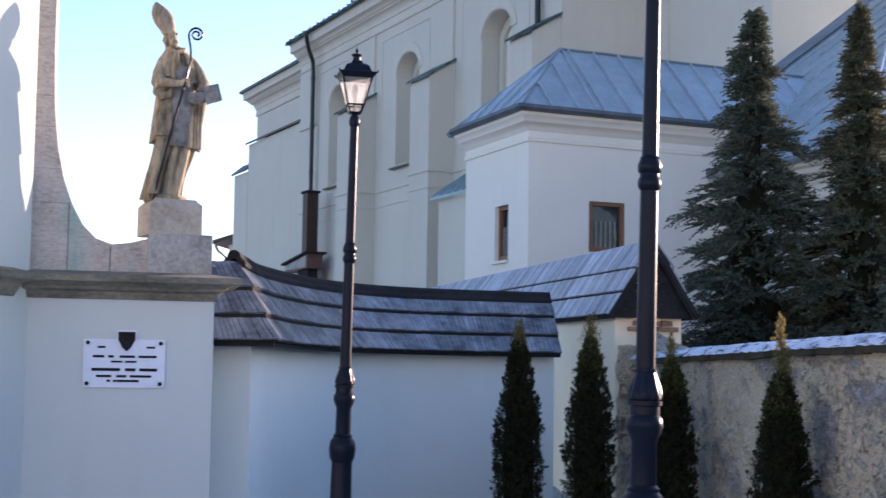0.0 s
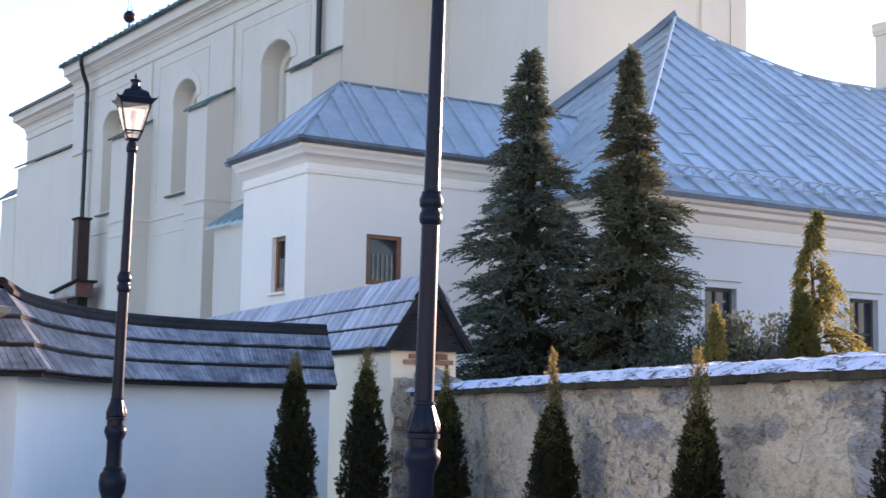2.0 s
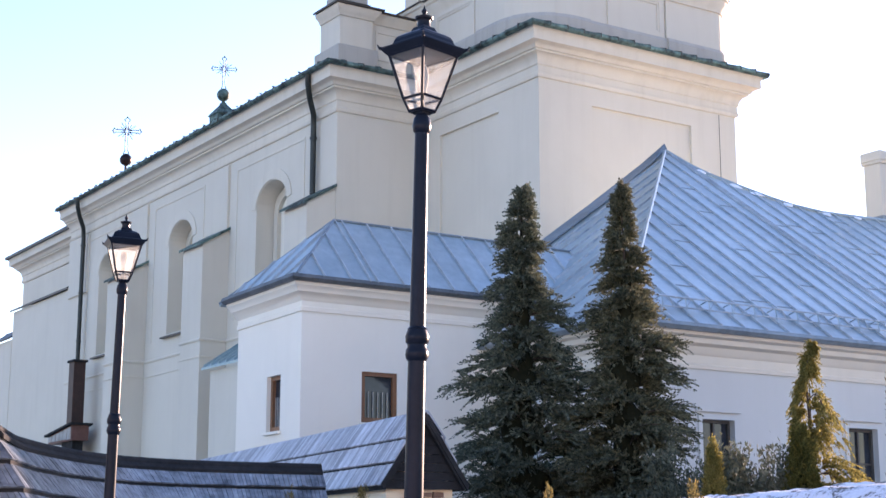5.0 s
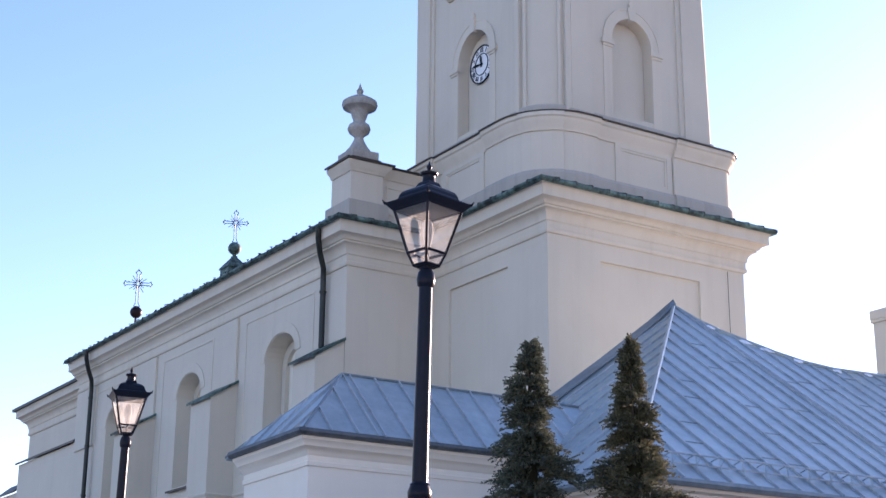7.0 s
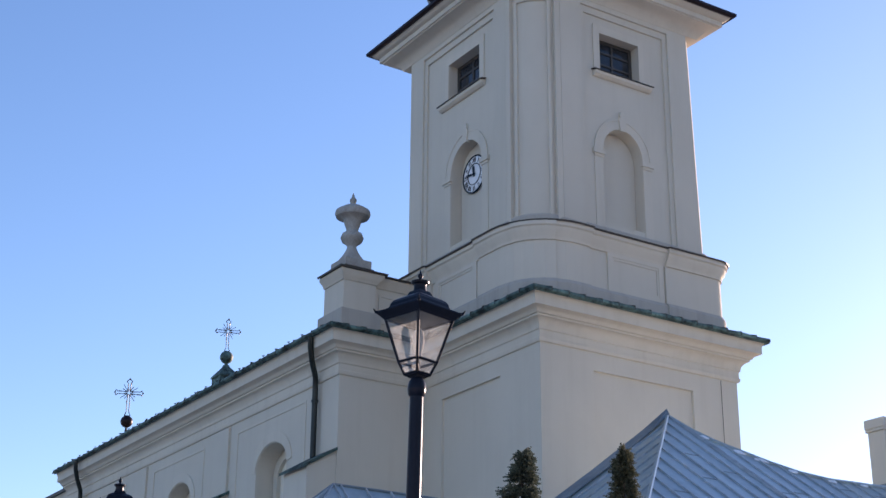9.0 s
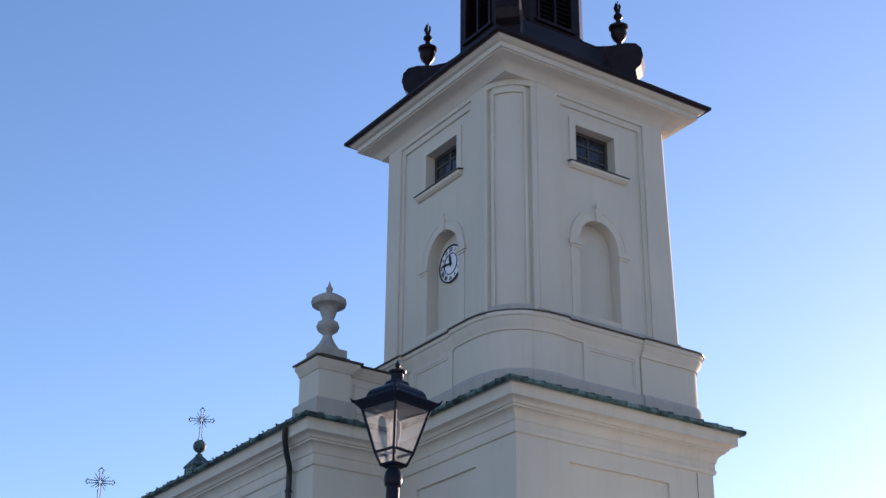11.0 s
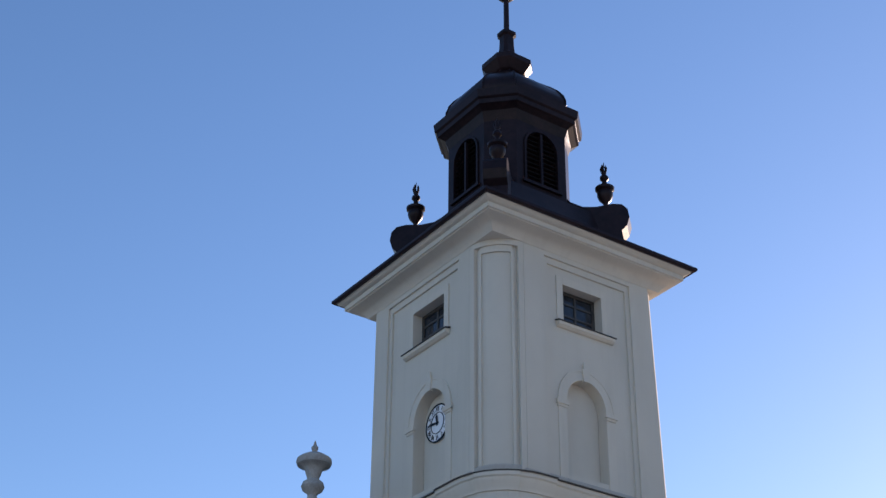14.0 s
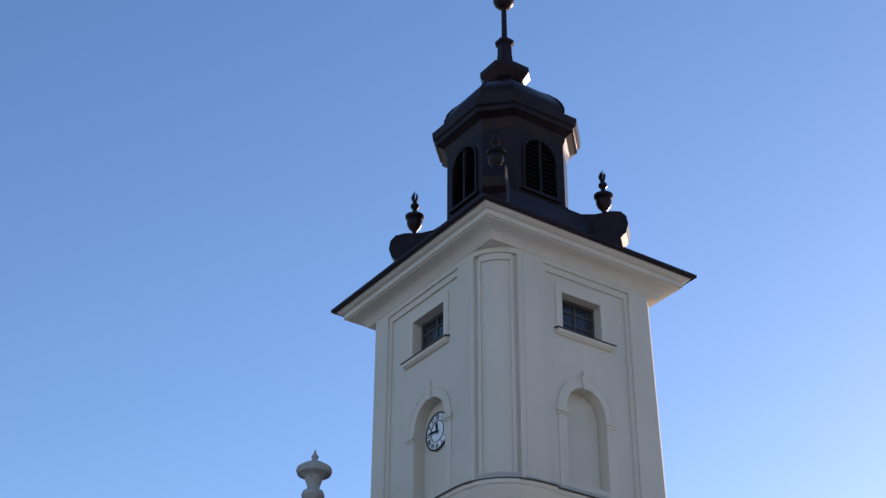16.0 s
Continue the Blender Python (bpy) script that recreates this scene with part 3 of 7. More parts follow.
# lower storey of the tower with sunk panels
bm = nb()
tf, tl = front_face(TY0), left_face(TX0)
tf.pierced(bm, rect(TX0, TX1, 0, EAVE + 0.1), [rect(27.16, 31.11, 6.0, 14.5)], 0.09)
tl.pierced(bm, rect(TY0, 41.0, 0, EAVE + 0.1), [rect(35.65, 38.9, 6.0, 14.5)], 0.09)
box(bm, TX0 + 0.4, TX1 - 0.31, TY0 + 0.4, 41.0, 0, EAVE + 0.05)
box(bm, TX1 - 0.3, TX1, TY0 + 0.004, 41.0, 0, EAVE + 0.05)
part("tower_base", bm, M_WALL, church)

# lightning conductors
for pts in ([(32.25, TY0 - 0.06, 15.0), (32.25, TY0 - 0.06, 12.6), (32.31, TY0 - 0.06, 11.4), (32.45, TY0 - 0.06, 10.4), (32.5, TY0 - 0.06, 6.0)], [(UX0 - 0.06, 40.9, 27.0), (UX0 - 0.06, 40.9, 19.3)]):
    bm = nb()
    tube(bm, pts, 0.009, 5)
    part("lightning_conductor", bm, M_PIPE, church)

# main entablature round nave and tower
CORNICE = [(-0.15, 15.06), (0.05, 15.06), (0.085, 15.12), (0.085, 15.19), (0.06, 15.21), (0.06, 15.40), (0.10, 15.43), (0.10, 15.50), (0.13, 15.58), (0.19, 15.67), (0.28, 15.73), (0.32, 15.74),
           (0.32, 15.80), (0.38, 15.81), (0.41, 15.87), (0.48, 15.93), (0.57, 15.96), (0.61, 15.97), (0.61, 16.04), (0.61, 16.22), (0.65, 16.28), (0.68, 16.36), (-0.15, 16.36)]
AROUND = [(NX0, NY1), (NX0, NY0), (TX0, NY0), (TX0, TY0), (TX1, TY0), (TX1, NY0), (NX1, NY0), (NX1, NY1)]
bm = nb()
sweep(bm, CORNICE, AROUND)
part("cornice", bm, M_TRIM, church, "moulded cream cornice", smooth=True)
bm = nb()
sweep(bm, [(0.60, 16.365), (0.76, 16.30), (0.80, 16.33), (0.79, 16.44), (0.55, 16.52), (-0.7, 16.92), (-0.7, 16.365)], AROUND)
part("cornice_flashing", bm, M_COPPER, church, "green copper flashing")
# single copper sheets along the eaves, each a little askew, with rolled front edges
rng = random.Random(17)
for a, b, n2, inner, c0, c1 in (((TX0 - 0.8, TY0), (TX1 + 0.8, TY0), (0, -1), 0.42, True, True), ((TX0, NY0 - 0.75), (TX0, TY0 - 0.8), (-1, 0), 0.42, False, True),
                                ((NX0 - 0.8, NY0), (TX0 - 0.85, NY0), (0, -1), 0.42, True, False), ((NX0, NY1), (NX0, NY0 - 0.8), (-1, 0), 0.30, False, True)):
    a, b, n2 = Vector(a), Vector(b), Vector(n2)
    full = (b - a).length
    along = (b - a) / full
    cnt = max(2, round(full / 0.62))
    w = full / cnt
    for i in range(cnt):
        up, tilt, out = rng.uniform(0.0, 0.022), rng.uniform(-0.012, 0.012), 0.81 + rng.uniform(0.0, 0.03)
        bm = nb()
        ends = []
        for s_, e in ((w * i + 0.006, -1), (w * (i + 1) - 0.006, 1)):
            inn = min([inner] + ([s_ - 0.8] if c0 else []) + ([full - s_ - 0.8] if c1 else []))      # mitred at the outer corners
            inn = max(inn, -out + 0.06)
            p = a + along * s_
            zi = 16.45 + (out + inn) * 0.3455
            edge = [(out, 16.335), (out + 0.022, 16.36), (out + 0.022, 16.41), (out, 16.45), (-inn, zi), (-inn, zi - 0.015), (out - 0.05, 16.43)]
            ends.append([bm.verts.new((*(p + n2 * o), z + up + tilt * e)) for o, z in edge])
        lo, hi = ends
        bm.faces.new(lo[::-1]), bm.faces.new(hi)
        for k in range(7):
            bm.faces.new((lo[k], lo[(k + 1) % 7], hi[(k + 1) % 7], hi[k]))
        part("copper_sheet", bm, M_COPPER, church)
        if i < cnt - 1:
            q = a + along * w * (i + 1)
            bm = nb()
            hexa(bm, [(*(q + along * d + n2 * o), z + up) for z0, z1 in ((16.34, 16.41), (16.47, 16.59)) for o, z, d in ((out + 0.03, z0, -0.012), (out + 0.03, z0, 0.012), (out - 0.32, z1, 0.012), (out - 0.32, z1, -0.012))])
            part("sheet_lap", bm, M_EDGE, church)

# nave and choir roofs
RX, RIDGE = 29.05, 21.4
bm = nb()
for x0, x1, y0, y1, ze, zr in ((NX0 - 0.76, NX1 + 0.76, NY0 + 1.0, NY1 + 0.35, 16.42, RIDGE), (PX0 - 0.7, PX1 + 0.7, NY1 - 0.5, PY1 + 0.6, 15.90, RIDGE - 0.7)):
    hexa(bm, [(x0, y0, ze - 0.06), (RX, y0, zr - 0.06), (RX, y1, zr - 0.06), (x0, y1, ze - 0.06), (x0, y0, ze + 0.02), (RX, y0, zr + 0.02), (RX, y1, zr + 0.02), (x0, y1, ze + 0.02)])
    hexa(bm, [(RX, y0, zr - 0.06), (x1, y0, ze - 0.06), (x1, y1, ze - 0.06), (RX, y1, zr - 0.06), (RX, y0, zr + 0.02), (x1, y0, ze + 0.02), (x1, y1, ze + 0.02), (RX, y1, zr + 0.02)])
    solid(bm, [(x0 + 0.8, y0 + 0.2, ze), (x1 - 0.8, y0 + 0.2, ze), (RX, y0 + 0.2, zr - 0.3)], (0, 0.2, 0))
    solid(bm, [(x0 + 0.8, y1 - 0.4, ze), (x1 - 0.8, y1 - 0.4, ze), (RX, y1 - 0.4, zr - 0.3)], (0, 0.2, 0))
part("nave_roof", bm, M_COPPER, church, "green copper roof")
for i in range(25):                       # snow hooks along the nave eave
    bm = nb()
    y = NY0 + 1.2 + i * 0.92
    tube(bm, [(21.3, y, 16.42), (21.27, y, 16.50), (21.20, y + 0.02, 16.55), (21.28, y + 0.03, 16.57)], 0.016, 5)
    part("snow_hook", bm, M_EDGE, church)

# choir
bm = nb()
cl = left_face(PX0)
cl.box(bm, NY1, PY1, 0, EAVE - 0.4, -12.1, 0)
part("choir_wall", bm, M_WALL, church)
bm = nb()
sweep(bm, [(o, z - 0.45) for o, z in CORNICE], [(PX1, PY1), (PX0, PY1), (PX0, NY1)])
part("cornice", bm, M_TRIM, church, smooth=True)
bm = nb()
sweep(bm, [(0.6, 15.88), (0.78, 15.86), (0.78, 16.0), (0.6, 16.02)], [(PX1, PY1), (PX0, PY1), (PX0, NY1)])
part("gutter", bm, M_EDGE, church)
for a, b, zt, x in ((NY1, 72.6, 12.85, 22.0), (74.0, 76.4, 11.7, 22.4)):
    bm = nb()
    hexa(bm, [(x, a, 0), (PX0 + 1, a, 0), (PX0 + 1, b, 0), (x, b, 0), (x, a, zt), (PX0 + 1, a, zt + 0.5), (PX0 + 1, b, zt + 0.5), (x, b, zt)])
    butt = part("buttress", bm, M_WALL, church)
    bm = nb()
    hexa(bm, [(x - 0.15, a - 0.1, zt), (PX0, a - 0.1, zt + 0.5), (PX0, b + 0.15, zt + 0.5), (x - 0.15, b + 0.15, zt), (x - 0.15, a - 0.1, zt + 0.1), (PX0, a - 0.1, zt + 0.62), (PX0, b + 0.15, zt + 0.62), (x - 0.15, b + 0.15, zt + 0.1)])
    part("cap", bm, M_EDGE, butt)

# rainwater pipes
for y, zb, x in ((41.2, 12.6, NX0), (62.2, 1.0, NX0 - 0.1)):
    bm = nb()
    tube(bm, [(x - 0.74, y - 0.6, 16.30), (x - 0.70, y - 0.55, 16.0), (x - 0.52, y - 0.35, 15.62), (x - 0.24, y - 0.1, 15.2), (x - 0.18, y, 14.8), (x - 0.18, y, 13.6), (x - 0.18, y, zb)], 0.095, 10)
    pipe = part("downpipe", bm, M_PIPE, church, "dark green rainwater pipe", smooth=True)
    z = 14.4
    while z > zb:
        bm = nb()
        tube(bm, [(x - 0.18, y, z), (x - 0.18, y, z + 0.07)], 0.12, 10)
        part("bracket", bm, M_PIPE, pipe)
        z -= 2.1


def roof_cross(x, y, z, h, r_ball, parent, green=True, turn=0.0):
    """A wrought cross with rays on a ball."""
    bm = nb()
    lathe(bm, [(0.68, z - 0.3), (0.68, z + 0.34), (0.76, z + 0.36), (0.74, z + 0.44), (0.20, z + 0.92), (0.16, z + 1.02), (0.09, z + 1.05), (0.09, z + 1.15)] if green else [(0.22, z), (0.08, z + 0.35), (0.06, z + 0.7)], 4 if green else 8, (x, y), math.pi / 4)
    part("cross_base", bm, M_COPPER if green else M_EDGE, parent)
    zb = z + (1.15 if green else 0.7) + r_ball * 0.85
    bm = nb()
    lathe(bm, [(r_ball * math.sin(math.pi * k / 10) + 0.002, zb - r_ball * math.cos(math.pi * k / 10)) for k in range(11)], 14, (x, y))
    part("ball", bm, M_COPPER if green else M_DARKCOPPER, parent, smooth=True)
    z0 = zb + r_ball
    c, s = math.cos(turn), math.sin(turn)
    def L(u, w):
        return (x + u * c, y + u * s, z0 + w)
    bm = nb()
    g = 0.055 * h / 1.6
    zc = h * 0.62
    arm = h * 0.30
    outline = [(-g * 2.2, 0.0), (-g, h * 0.10), (-g, zc - g), (-arm, zc - g), (-arm * 1.12, zc - g * 2.2), (-arm * 1.22, zc), (-arm * 1.12, zc + g * 2.2), (-arm, zc + g), (-g, zc + g), (-g, h * 0.88), (-g * 2.2, h * 0.93), (0, h), (g * 2.2, h * 0.93), (g, h * 0.88), (g, zc + g), (arm, zc + g), (arm * 1.12, zc + g * 2.2), (arm * 1.22, zc), (arm * 1.12, zc - g * 2.2), (arm, zc - g), (g, zc - g), (g, h * 0.10), (g * 2.2, 0.0)]
    for i in range(len(outline)):
        tube(bm, [L(*outline[i]), L(*outline[(i + 1) % len(outline)])], 0.020 * h / 1.8, 5)
    for k in range(16):
        a = 2 * math.pi * (k + 0.5) / 16
        tube(bm, [L(g * 1.2 * math.cos(a), zc + g * 1.2 * math.sin(a)), L(h * (0.27 if k % 2 else 0.2) * math.cos(a), zc + h * (0.27 if k % 2 else 0.2) * math.sin(a))], 0.015 * h / 1.8, 4)
    for u, w in ((-arm * 1.22, zc), (arm * 1.22, zc), (0, h)):
        p0 = Vector(L(u, w))
        lathe(bm, [(0.001, p0.z - 0.06), (0.055, p0.z), (0.001, p0.z + 0.06)], 6, (p0.x, p0.y))
    part("cross", bm, M_EDGE, parent, "wrought iron cross with rays")


roof_cross(RX, 64.2, 21.6, 1.62, 0.32, church, True, -0.4)
roof_cross(RX, 76.9, 21.57, 2.1, 0.34, church, False, -0.4)

# parapet pedestal and stone urn on the corner of the nave
bm = nb()
box(bm, 22.05, 23.25, 39.95, 41.25, 16.95, 18.53)
part("pedestal", bm, M_WALL, church)
bm = nb()
box(bm, 21.90, 23.40, 39.80, 41.40, 16.4, 17.28, 0.03)
part("pedestal_plinth", bm, M_DAMP, church, "damp grey plinth")
bm = nb()
box(bm, 23.25, 26.2, 40.15, 40.75, 16.4, 18.28)
fr = front_face(40.15)
fr.ring(bm, rect(23.55, 25.1, 17.15, 18.0), rect(23.48, 25.17, 17.08, 18.07), -0.01, 0.03)
part("parapet", bm, M_WALL, church)
bm = nb()
sweep(bm, [(-0.3, 18.28), (0.04, 18.28), (0.08, 18.38), (0.2, 18.50), (0.22, 18.60), (-0.3, 18.64)], [(22.05, 41.25), (22.05, 39.95), (23.25, 39.95), (23.25, 40.15), (26.2, 40.15)])
part("parapet_cornice", bm, M_TRIM, church, smooth=True)
bm = nb()
sweep(bm, [(-0.35, 18.65), (0.23, 18.64), (0.24, 18.61), (0.29, 18.60), (0.30, 18.66), (-0.35, 18.84)], [(22.05, 41.25), (22.05, 39.95), (23.25, 39.95), (23.25, 40.15), (26.2, 40.15)])
box(bm, 22.1, 23.2, 40.0, 41.2, 18.62, 18.84)
part("parapet_flashing", bm, M_EDGE, church)
urn = thing("stone_urn", "grey stone urn with a wide rim, on the church parapet", "urn", AXIS @ pose(22.66, 40.6, 18.84))
bm = nb()
box(bm, -0.5, 0.5, -0.5, 0.5, 0.0, 0.32, 0.02)
part("plinth", bm, M_URN, urn)
bm = nb()
lathe(bm, [(0.43, 0.32), (0.42, 0.40), (0.30, 0.56), (0.19, 0.76), (0.15, 0.88), (0.19, 0.96), (0.34, 1.07), (0.39, 1.20), (0.34, 1.34), (0.21, 1.43), (0.20, 1.50), (0.26, 1.66), (0.30, 1.83), (0.36, 1.88), (0.56, 1.95), (0.60, 2.05), (0.58, 2.16), (0.50, 2.22), (0.30, 2.34), (0.13, 2.40), (0.06, 2.44)], 24)
part("bowl", bm, M_URN, urn, smooth=True)
bm = nb()
lathe(bm, [(0.07, 2.43), (0.11, 2.52), (0.12, 2.60), (0.06, 2.68), (0.04, 2.76), (0.005, 2.86)], 12)
part("finial", bm, M_URN, urn, smooth=True)


# rounded storeys of the tower
def rounded(x0, x1, y0, y1, r, s, n=8):
    """A plan with its front corner rounded by r and the other three by s."""
    out = []
    for cx, cy, a0, r in ((x0 + s, y1 - s, 90, s), (x0 + r, y0 + r, 180, r), (x1 - s, y0 + s, 270, s), (x1 - s, y1 - s, 0, s)):
        for k in range(n + 1):
            a = radians(a0 + 90 * k / n)
            out.append((cx + r * math.cos(a), cy + r * math.sin(a)))
    return out


# attic storey with rounded corners under the clock storey
MX0, MX1, MY0, MY1 = 25.05, 32.85, 33.78, 41.9
mid = rounded(MX0, MX1, MY0, MY1, 1.6, 0.45)
bm = nb()
prism(bm, mid[::-1], 16.4, 18.85)
part("tower_attic", bm, M_WALL, church)
bm = nb()
sweep(bm, [(-0.1, 16.4), (0.13, 16.4), (0.13, 17.12), (0.06, 17.24), (-0.1, 17.24)], mid, True)
part("attic_plinth", bm, M_DAMP, church, "damp grey plinth")
bm = nb()
sweep(bm, [(-0.1, 18.5), (0.05, 18.5), (0.07, 18.62), (0.18, 18.76), (0.2, 18.88), (0.26, 18.92), (0.26, 19.04), (-0.1, 19.05)], mid, True)
part("attic_cornice", bm, M_TRIM, church, smooth=True)
bm = nb()
sweep(bm, [(-0.9, 19.055), (0.27, 19.055), (0.28, 19.04), (0.32, 19.035), (0.33, 19.075), (-0.9, 19.34)], mid, True)
part("attic_flashing", bm, M_EDGE, church, "dark sheet flashing")
mf, ml = front_face(MY0), left_face(MX0)
for face, u0, u1 in ((mf, 28.22, 29.96), (ml, 36.95, 38.8)):
    bm = nb()
    face.ring(bm, rect(u0, u1, 17.45, 18.3), rect(u0 - 0.07, u1 + 0.07, 17.37, 18.38), -0.01, 0.03)
    face.ring(bm, rect(u0 - 0.07, u1 + 0.07, 17.37, 18.38), rect(u0 - 0.27, u1 + 0.27, 17.2, 18.5), -0.01, 0.05)
    part("attic_panel", bm, M_WALL, church)
# stretches that stand proud, with the mouldings breaking forward over them
PROUD = [[(MX0, 36.45)] + mid[9:18] + [(27.2, MY0)], [(30.28, MY0)] + mid[18:27] + [(MX1, 37.5)], [(MX0, 41.4), (MX0, 39.3)]]
for path in PROUD:
    bm = nb()
    sweep(bm, [(-0.1, 17.2), (0.09, 17.2), (0.09, 18.52), (-0.1, 18.52)], path)
    part("attic_pilaster", bm, M_WALL, church)
    bm = nb()
    sweep(bm, [(-0.1, 16.403), (0.20, 16.403), (0.20, 17.115), (0.14, 17.237), (-0.1, 17.237)], path)
    part("attic_plinth", bm, M_DAMP, church)
    bm = nb()
    sweep(bm, [(0.0, 18.497), (0.14, 18.497), (0.16, 18.62), (0.27, 18.76), (0.29, 18.88), (0.35, 18.92), (0.35, 19.045), (0.0, 19.047)], path)
    part("attic_cornice", bm, M_TRIM, church, smooth=True)
    bm = nb()
    sweep(bm, [(0.0, 19.052), (0.36, 19.052), (0.37, 19.04), (0.40, 19.035), (0.41, 19.08), (0.0, 19.18)], path)
    part("attic_flashing", bm, M_EDGE, church)
bm = nb()
sweep(bm, [(0.05, 17.22), (0.135, 17.22), (0.135, 18.515), (0.05, 18.515)], mid[11:16])
part("attic_pilaster", bm, M_WALL, church)
bm = nb()
sweep(bm, [(0.1, 18.494), (0.19, 18.494), (0.21, 18.62), (0.32, 18.76), (0.34, 18.88), (0.395, 18.92), (0.395, 19.048), (0.1, 19.049)], mid[11:16])
part("attic_cornice", bm, M_TRIM, church, smooth=True)
bm = nb()
sweep(bm, [(0.1, 16.406), (0.245, 16.406), (0.245, 17.11), (0.185, 17.234), (0.1, 17.234)], mid[11:16])
part("attic_plinth", bm, M_DAMP, church)

# clock storey
R, R2 = 1.15, 0.4
uf, ul = front_face(UY0), left_face(UX0)
bm = nb()
ZB, ZT = 19.1, 27.62
NF, NL = (28.28, 29.95), (36.9, 38.75)
uf.pierced(bm, rect(UX0 + R, UX1 - R2, ZB, ZT), [arch(*NF, 19.75, 22.25, 0.95), rect(28.26, 29.95, 25.2, 26.58)], 0.42)
ul.pierced(bm, rect(UY0 + R, UY1 - R2, ZB, ZT), [arch(*NL, 19.75, 22.25, 1.0), rect(37.0, 38.9, 25.2, 26.58)], 0.42)
for cx, cy, a0, rr in ((UX0 + R2, UY1 - R2, 90, R2), (UX0 + R, UY0 + R, 180, R), (UX1 - R2, UY0 + R2, 270, R2)):
    for k in range(10):
        q = [radians(a0 + 9 * (k + e)) for e in (0, 1)]
        vs = [bm.verts.new((cx + rr * math.cos(t), cy + rr * math.sin(t), z)) for t, z in ((q[0], ZB), (q[1], ZB), (q[1], ZT), (q[0], ZT))]
        bm.faces.new(vs)
prism(bm, [(UX0 + 0.5, UY0 + 0.5), (UX1, UY0 + R2), (UX1, UY1), (UX0 + R2, UY1)], ZB, ZT)


def batter(bm):
    """The storey leans in a little towards its top on the sunny side."""
    for v in bm.verts:
        if v.co.x > UX1 - R2 - 0.02:
            v.co.x += 0.20 * (ZT - v.co.z) / (ZT - ZB) + 0.03


bmesh.ops.remove_doubles(bm, verts=bm.verts, dist=0.001)
batter(bm)
part("clock_storey", bm, M_WALL, church, smooth=True)
# raised fields, corner strips and plinth
cols = [(uf, 27.42, 31.2, 29.12), (ul, 36.0, 40.4, 37.95)]
for face, u0, u1, c in cols:
    e0, e1 = (UX0 + R, UX1 - R2) if face is uf else (UY0 + R, UY1 - R2)
    for ins, outs, d in ((rect(u0, u1, 19.3, 27.42), rect(e0, e1, 19.1, 27.62), 0.14), (rect(u0 + 0.17, u1 - 0.17, 19.35, 27.18), rect(u0, u1, 19.3, 27.42), 0.07)):
        bm = nb()
        face.ring(bm, ins, outs, -0.01, d)
        if face is uf:
            batter(bm)
        part("wall_field", bm, M_WALL, church, "stepped edge of a sunk wall field")
    w0, w1 = (28.26, 29.95) if face is uf else (37.0, 38.9)
    bm = nb()
    face.ring(bm, rect(w0, w1, 25.2, 26.58), rect(w0 - 0.26, w1 + 0.22, 25.0, 26.86), -0.01, 0.05)
    win = part("window", bm, M_TRIM, church, "square tower window with a moulded sill")
    bm = nb()
    face.slab(bm, rect(w0 + 0.02, w1 - 0.02, 25.22, 26.56), -0.41, -0.38)
    part("pane", bm, M_PANE, win)
    bars(face, w0, w1, 25.2, 26.58, -0.38, 2, 3, 0.12, M_GREYFRAME, win)
    bm = nb()
    solid(bm, [face.at(w0 - 0.3, 25.19, -0.3), face.at(w0 - 0.3, 25.06, 0.2), face.at(w0 - 0.3, 24.97, 0.17), face.at(w0 - 0.3, 24.9, 0.07), face.at(w0 - 0.3, 24.9, -0.05)], face.u * (w1 - w0 + 0.74))
    part("window_sill", bm, M_TRIM, win)
    bm = nb()
    solid(bm, [face.at(w0 - 0.35, 25.2, -0.3), face.at(w0 - 0.35, 25.07, 0.23), face.at(w0 - 0.35, 25.1, 0.23), face.at(w0 - 0.35, 25.23, -0.3)], face.u * (w1 - w0 + 0.84))
    part("sill_flashing", bm, M_EDGE, win)
    n0, n1 = NF if face is uf else NL
    rise = 0.95 if face is uf else 1.0
    bm = nb()
    face.strip(bm, arch_line(n0 - 0.17, n1 + 0.17, 22.25, rise + 0.17), 0.34, -0.01, 0.035)
    face.strip(bm, arch_line(n0 - 0.33, n1 + 0.33, 22.25, rise + 0.33), 0.06, -0.01, 0.055)
    niche = part("niche", bm, M_TRIM, church, "round-headed niche with a raised surround")
    bm = nb()
    face.slab(bm, arch(n0 + 0.02, n1 - 0.02, 19.8, 22.25, rise - 0.02), -0.415, -0.40)
    part("niche_back", bm, M_WALL, niche)
    for u in (n0 - 0.18, n1 + 0.18):
        bm = nb()
        face.box(bm, u - 0.17, u + 0.17, 19.4, 22.0, -0.01, 0.03)
        part("jamb", bm, M_TRIM, niche)
        bm = nb()
        face.box(bm, u - 0.20, u + 0.20, 22.0, 22.09, -0.02, 0.06)
        face.box(bm, u - 0.25, u + 0.25, 22.09, 22.25, -0.02, 0.10)
        part("impost", bm, M_TRIM, niche)
    c = (n0 + n1) / 2
    bm = nb()
    t = 22.25 + rise
    solid(bm, [face.at(c - 0.10, t - 0.06, -0.05), face.at(c + 0.10, t - 0.06, -0.05), face.at(c + 0.16, t + 0.36, -0.05), face.at(c + 0.08, t + 0.42, -0.05), face.at(c + 0.10, t + 0.52, -0.05), face.at(c + 0.05, t + 0.64, -0.05), face.at(c - 0.05, t + 0.64, -0.05), face.at(c - 0.10, t + 0.52, -0.05), face.at(c - 0.08, t + 0.42, -0.05), face.at(c - 0.16, t + 0.36, -0.05)], face.n * 0.14)
    part("keystone", bm, M_TRIM, niche)
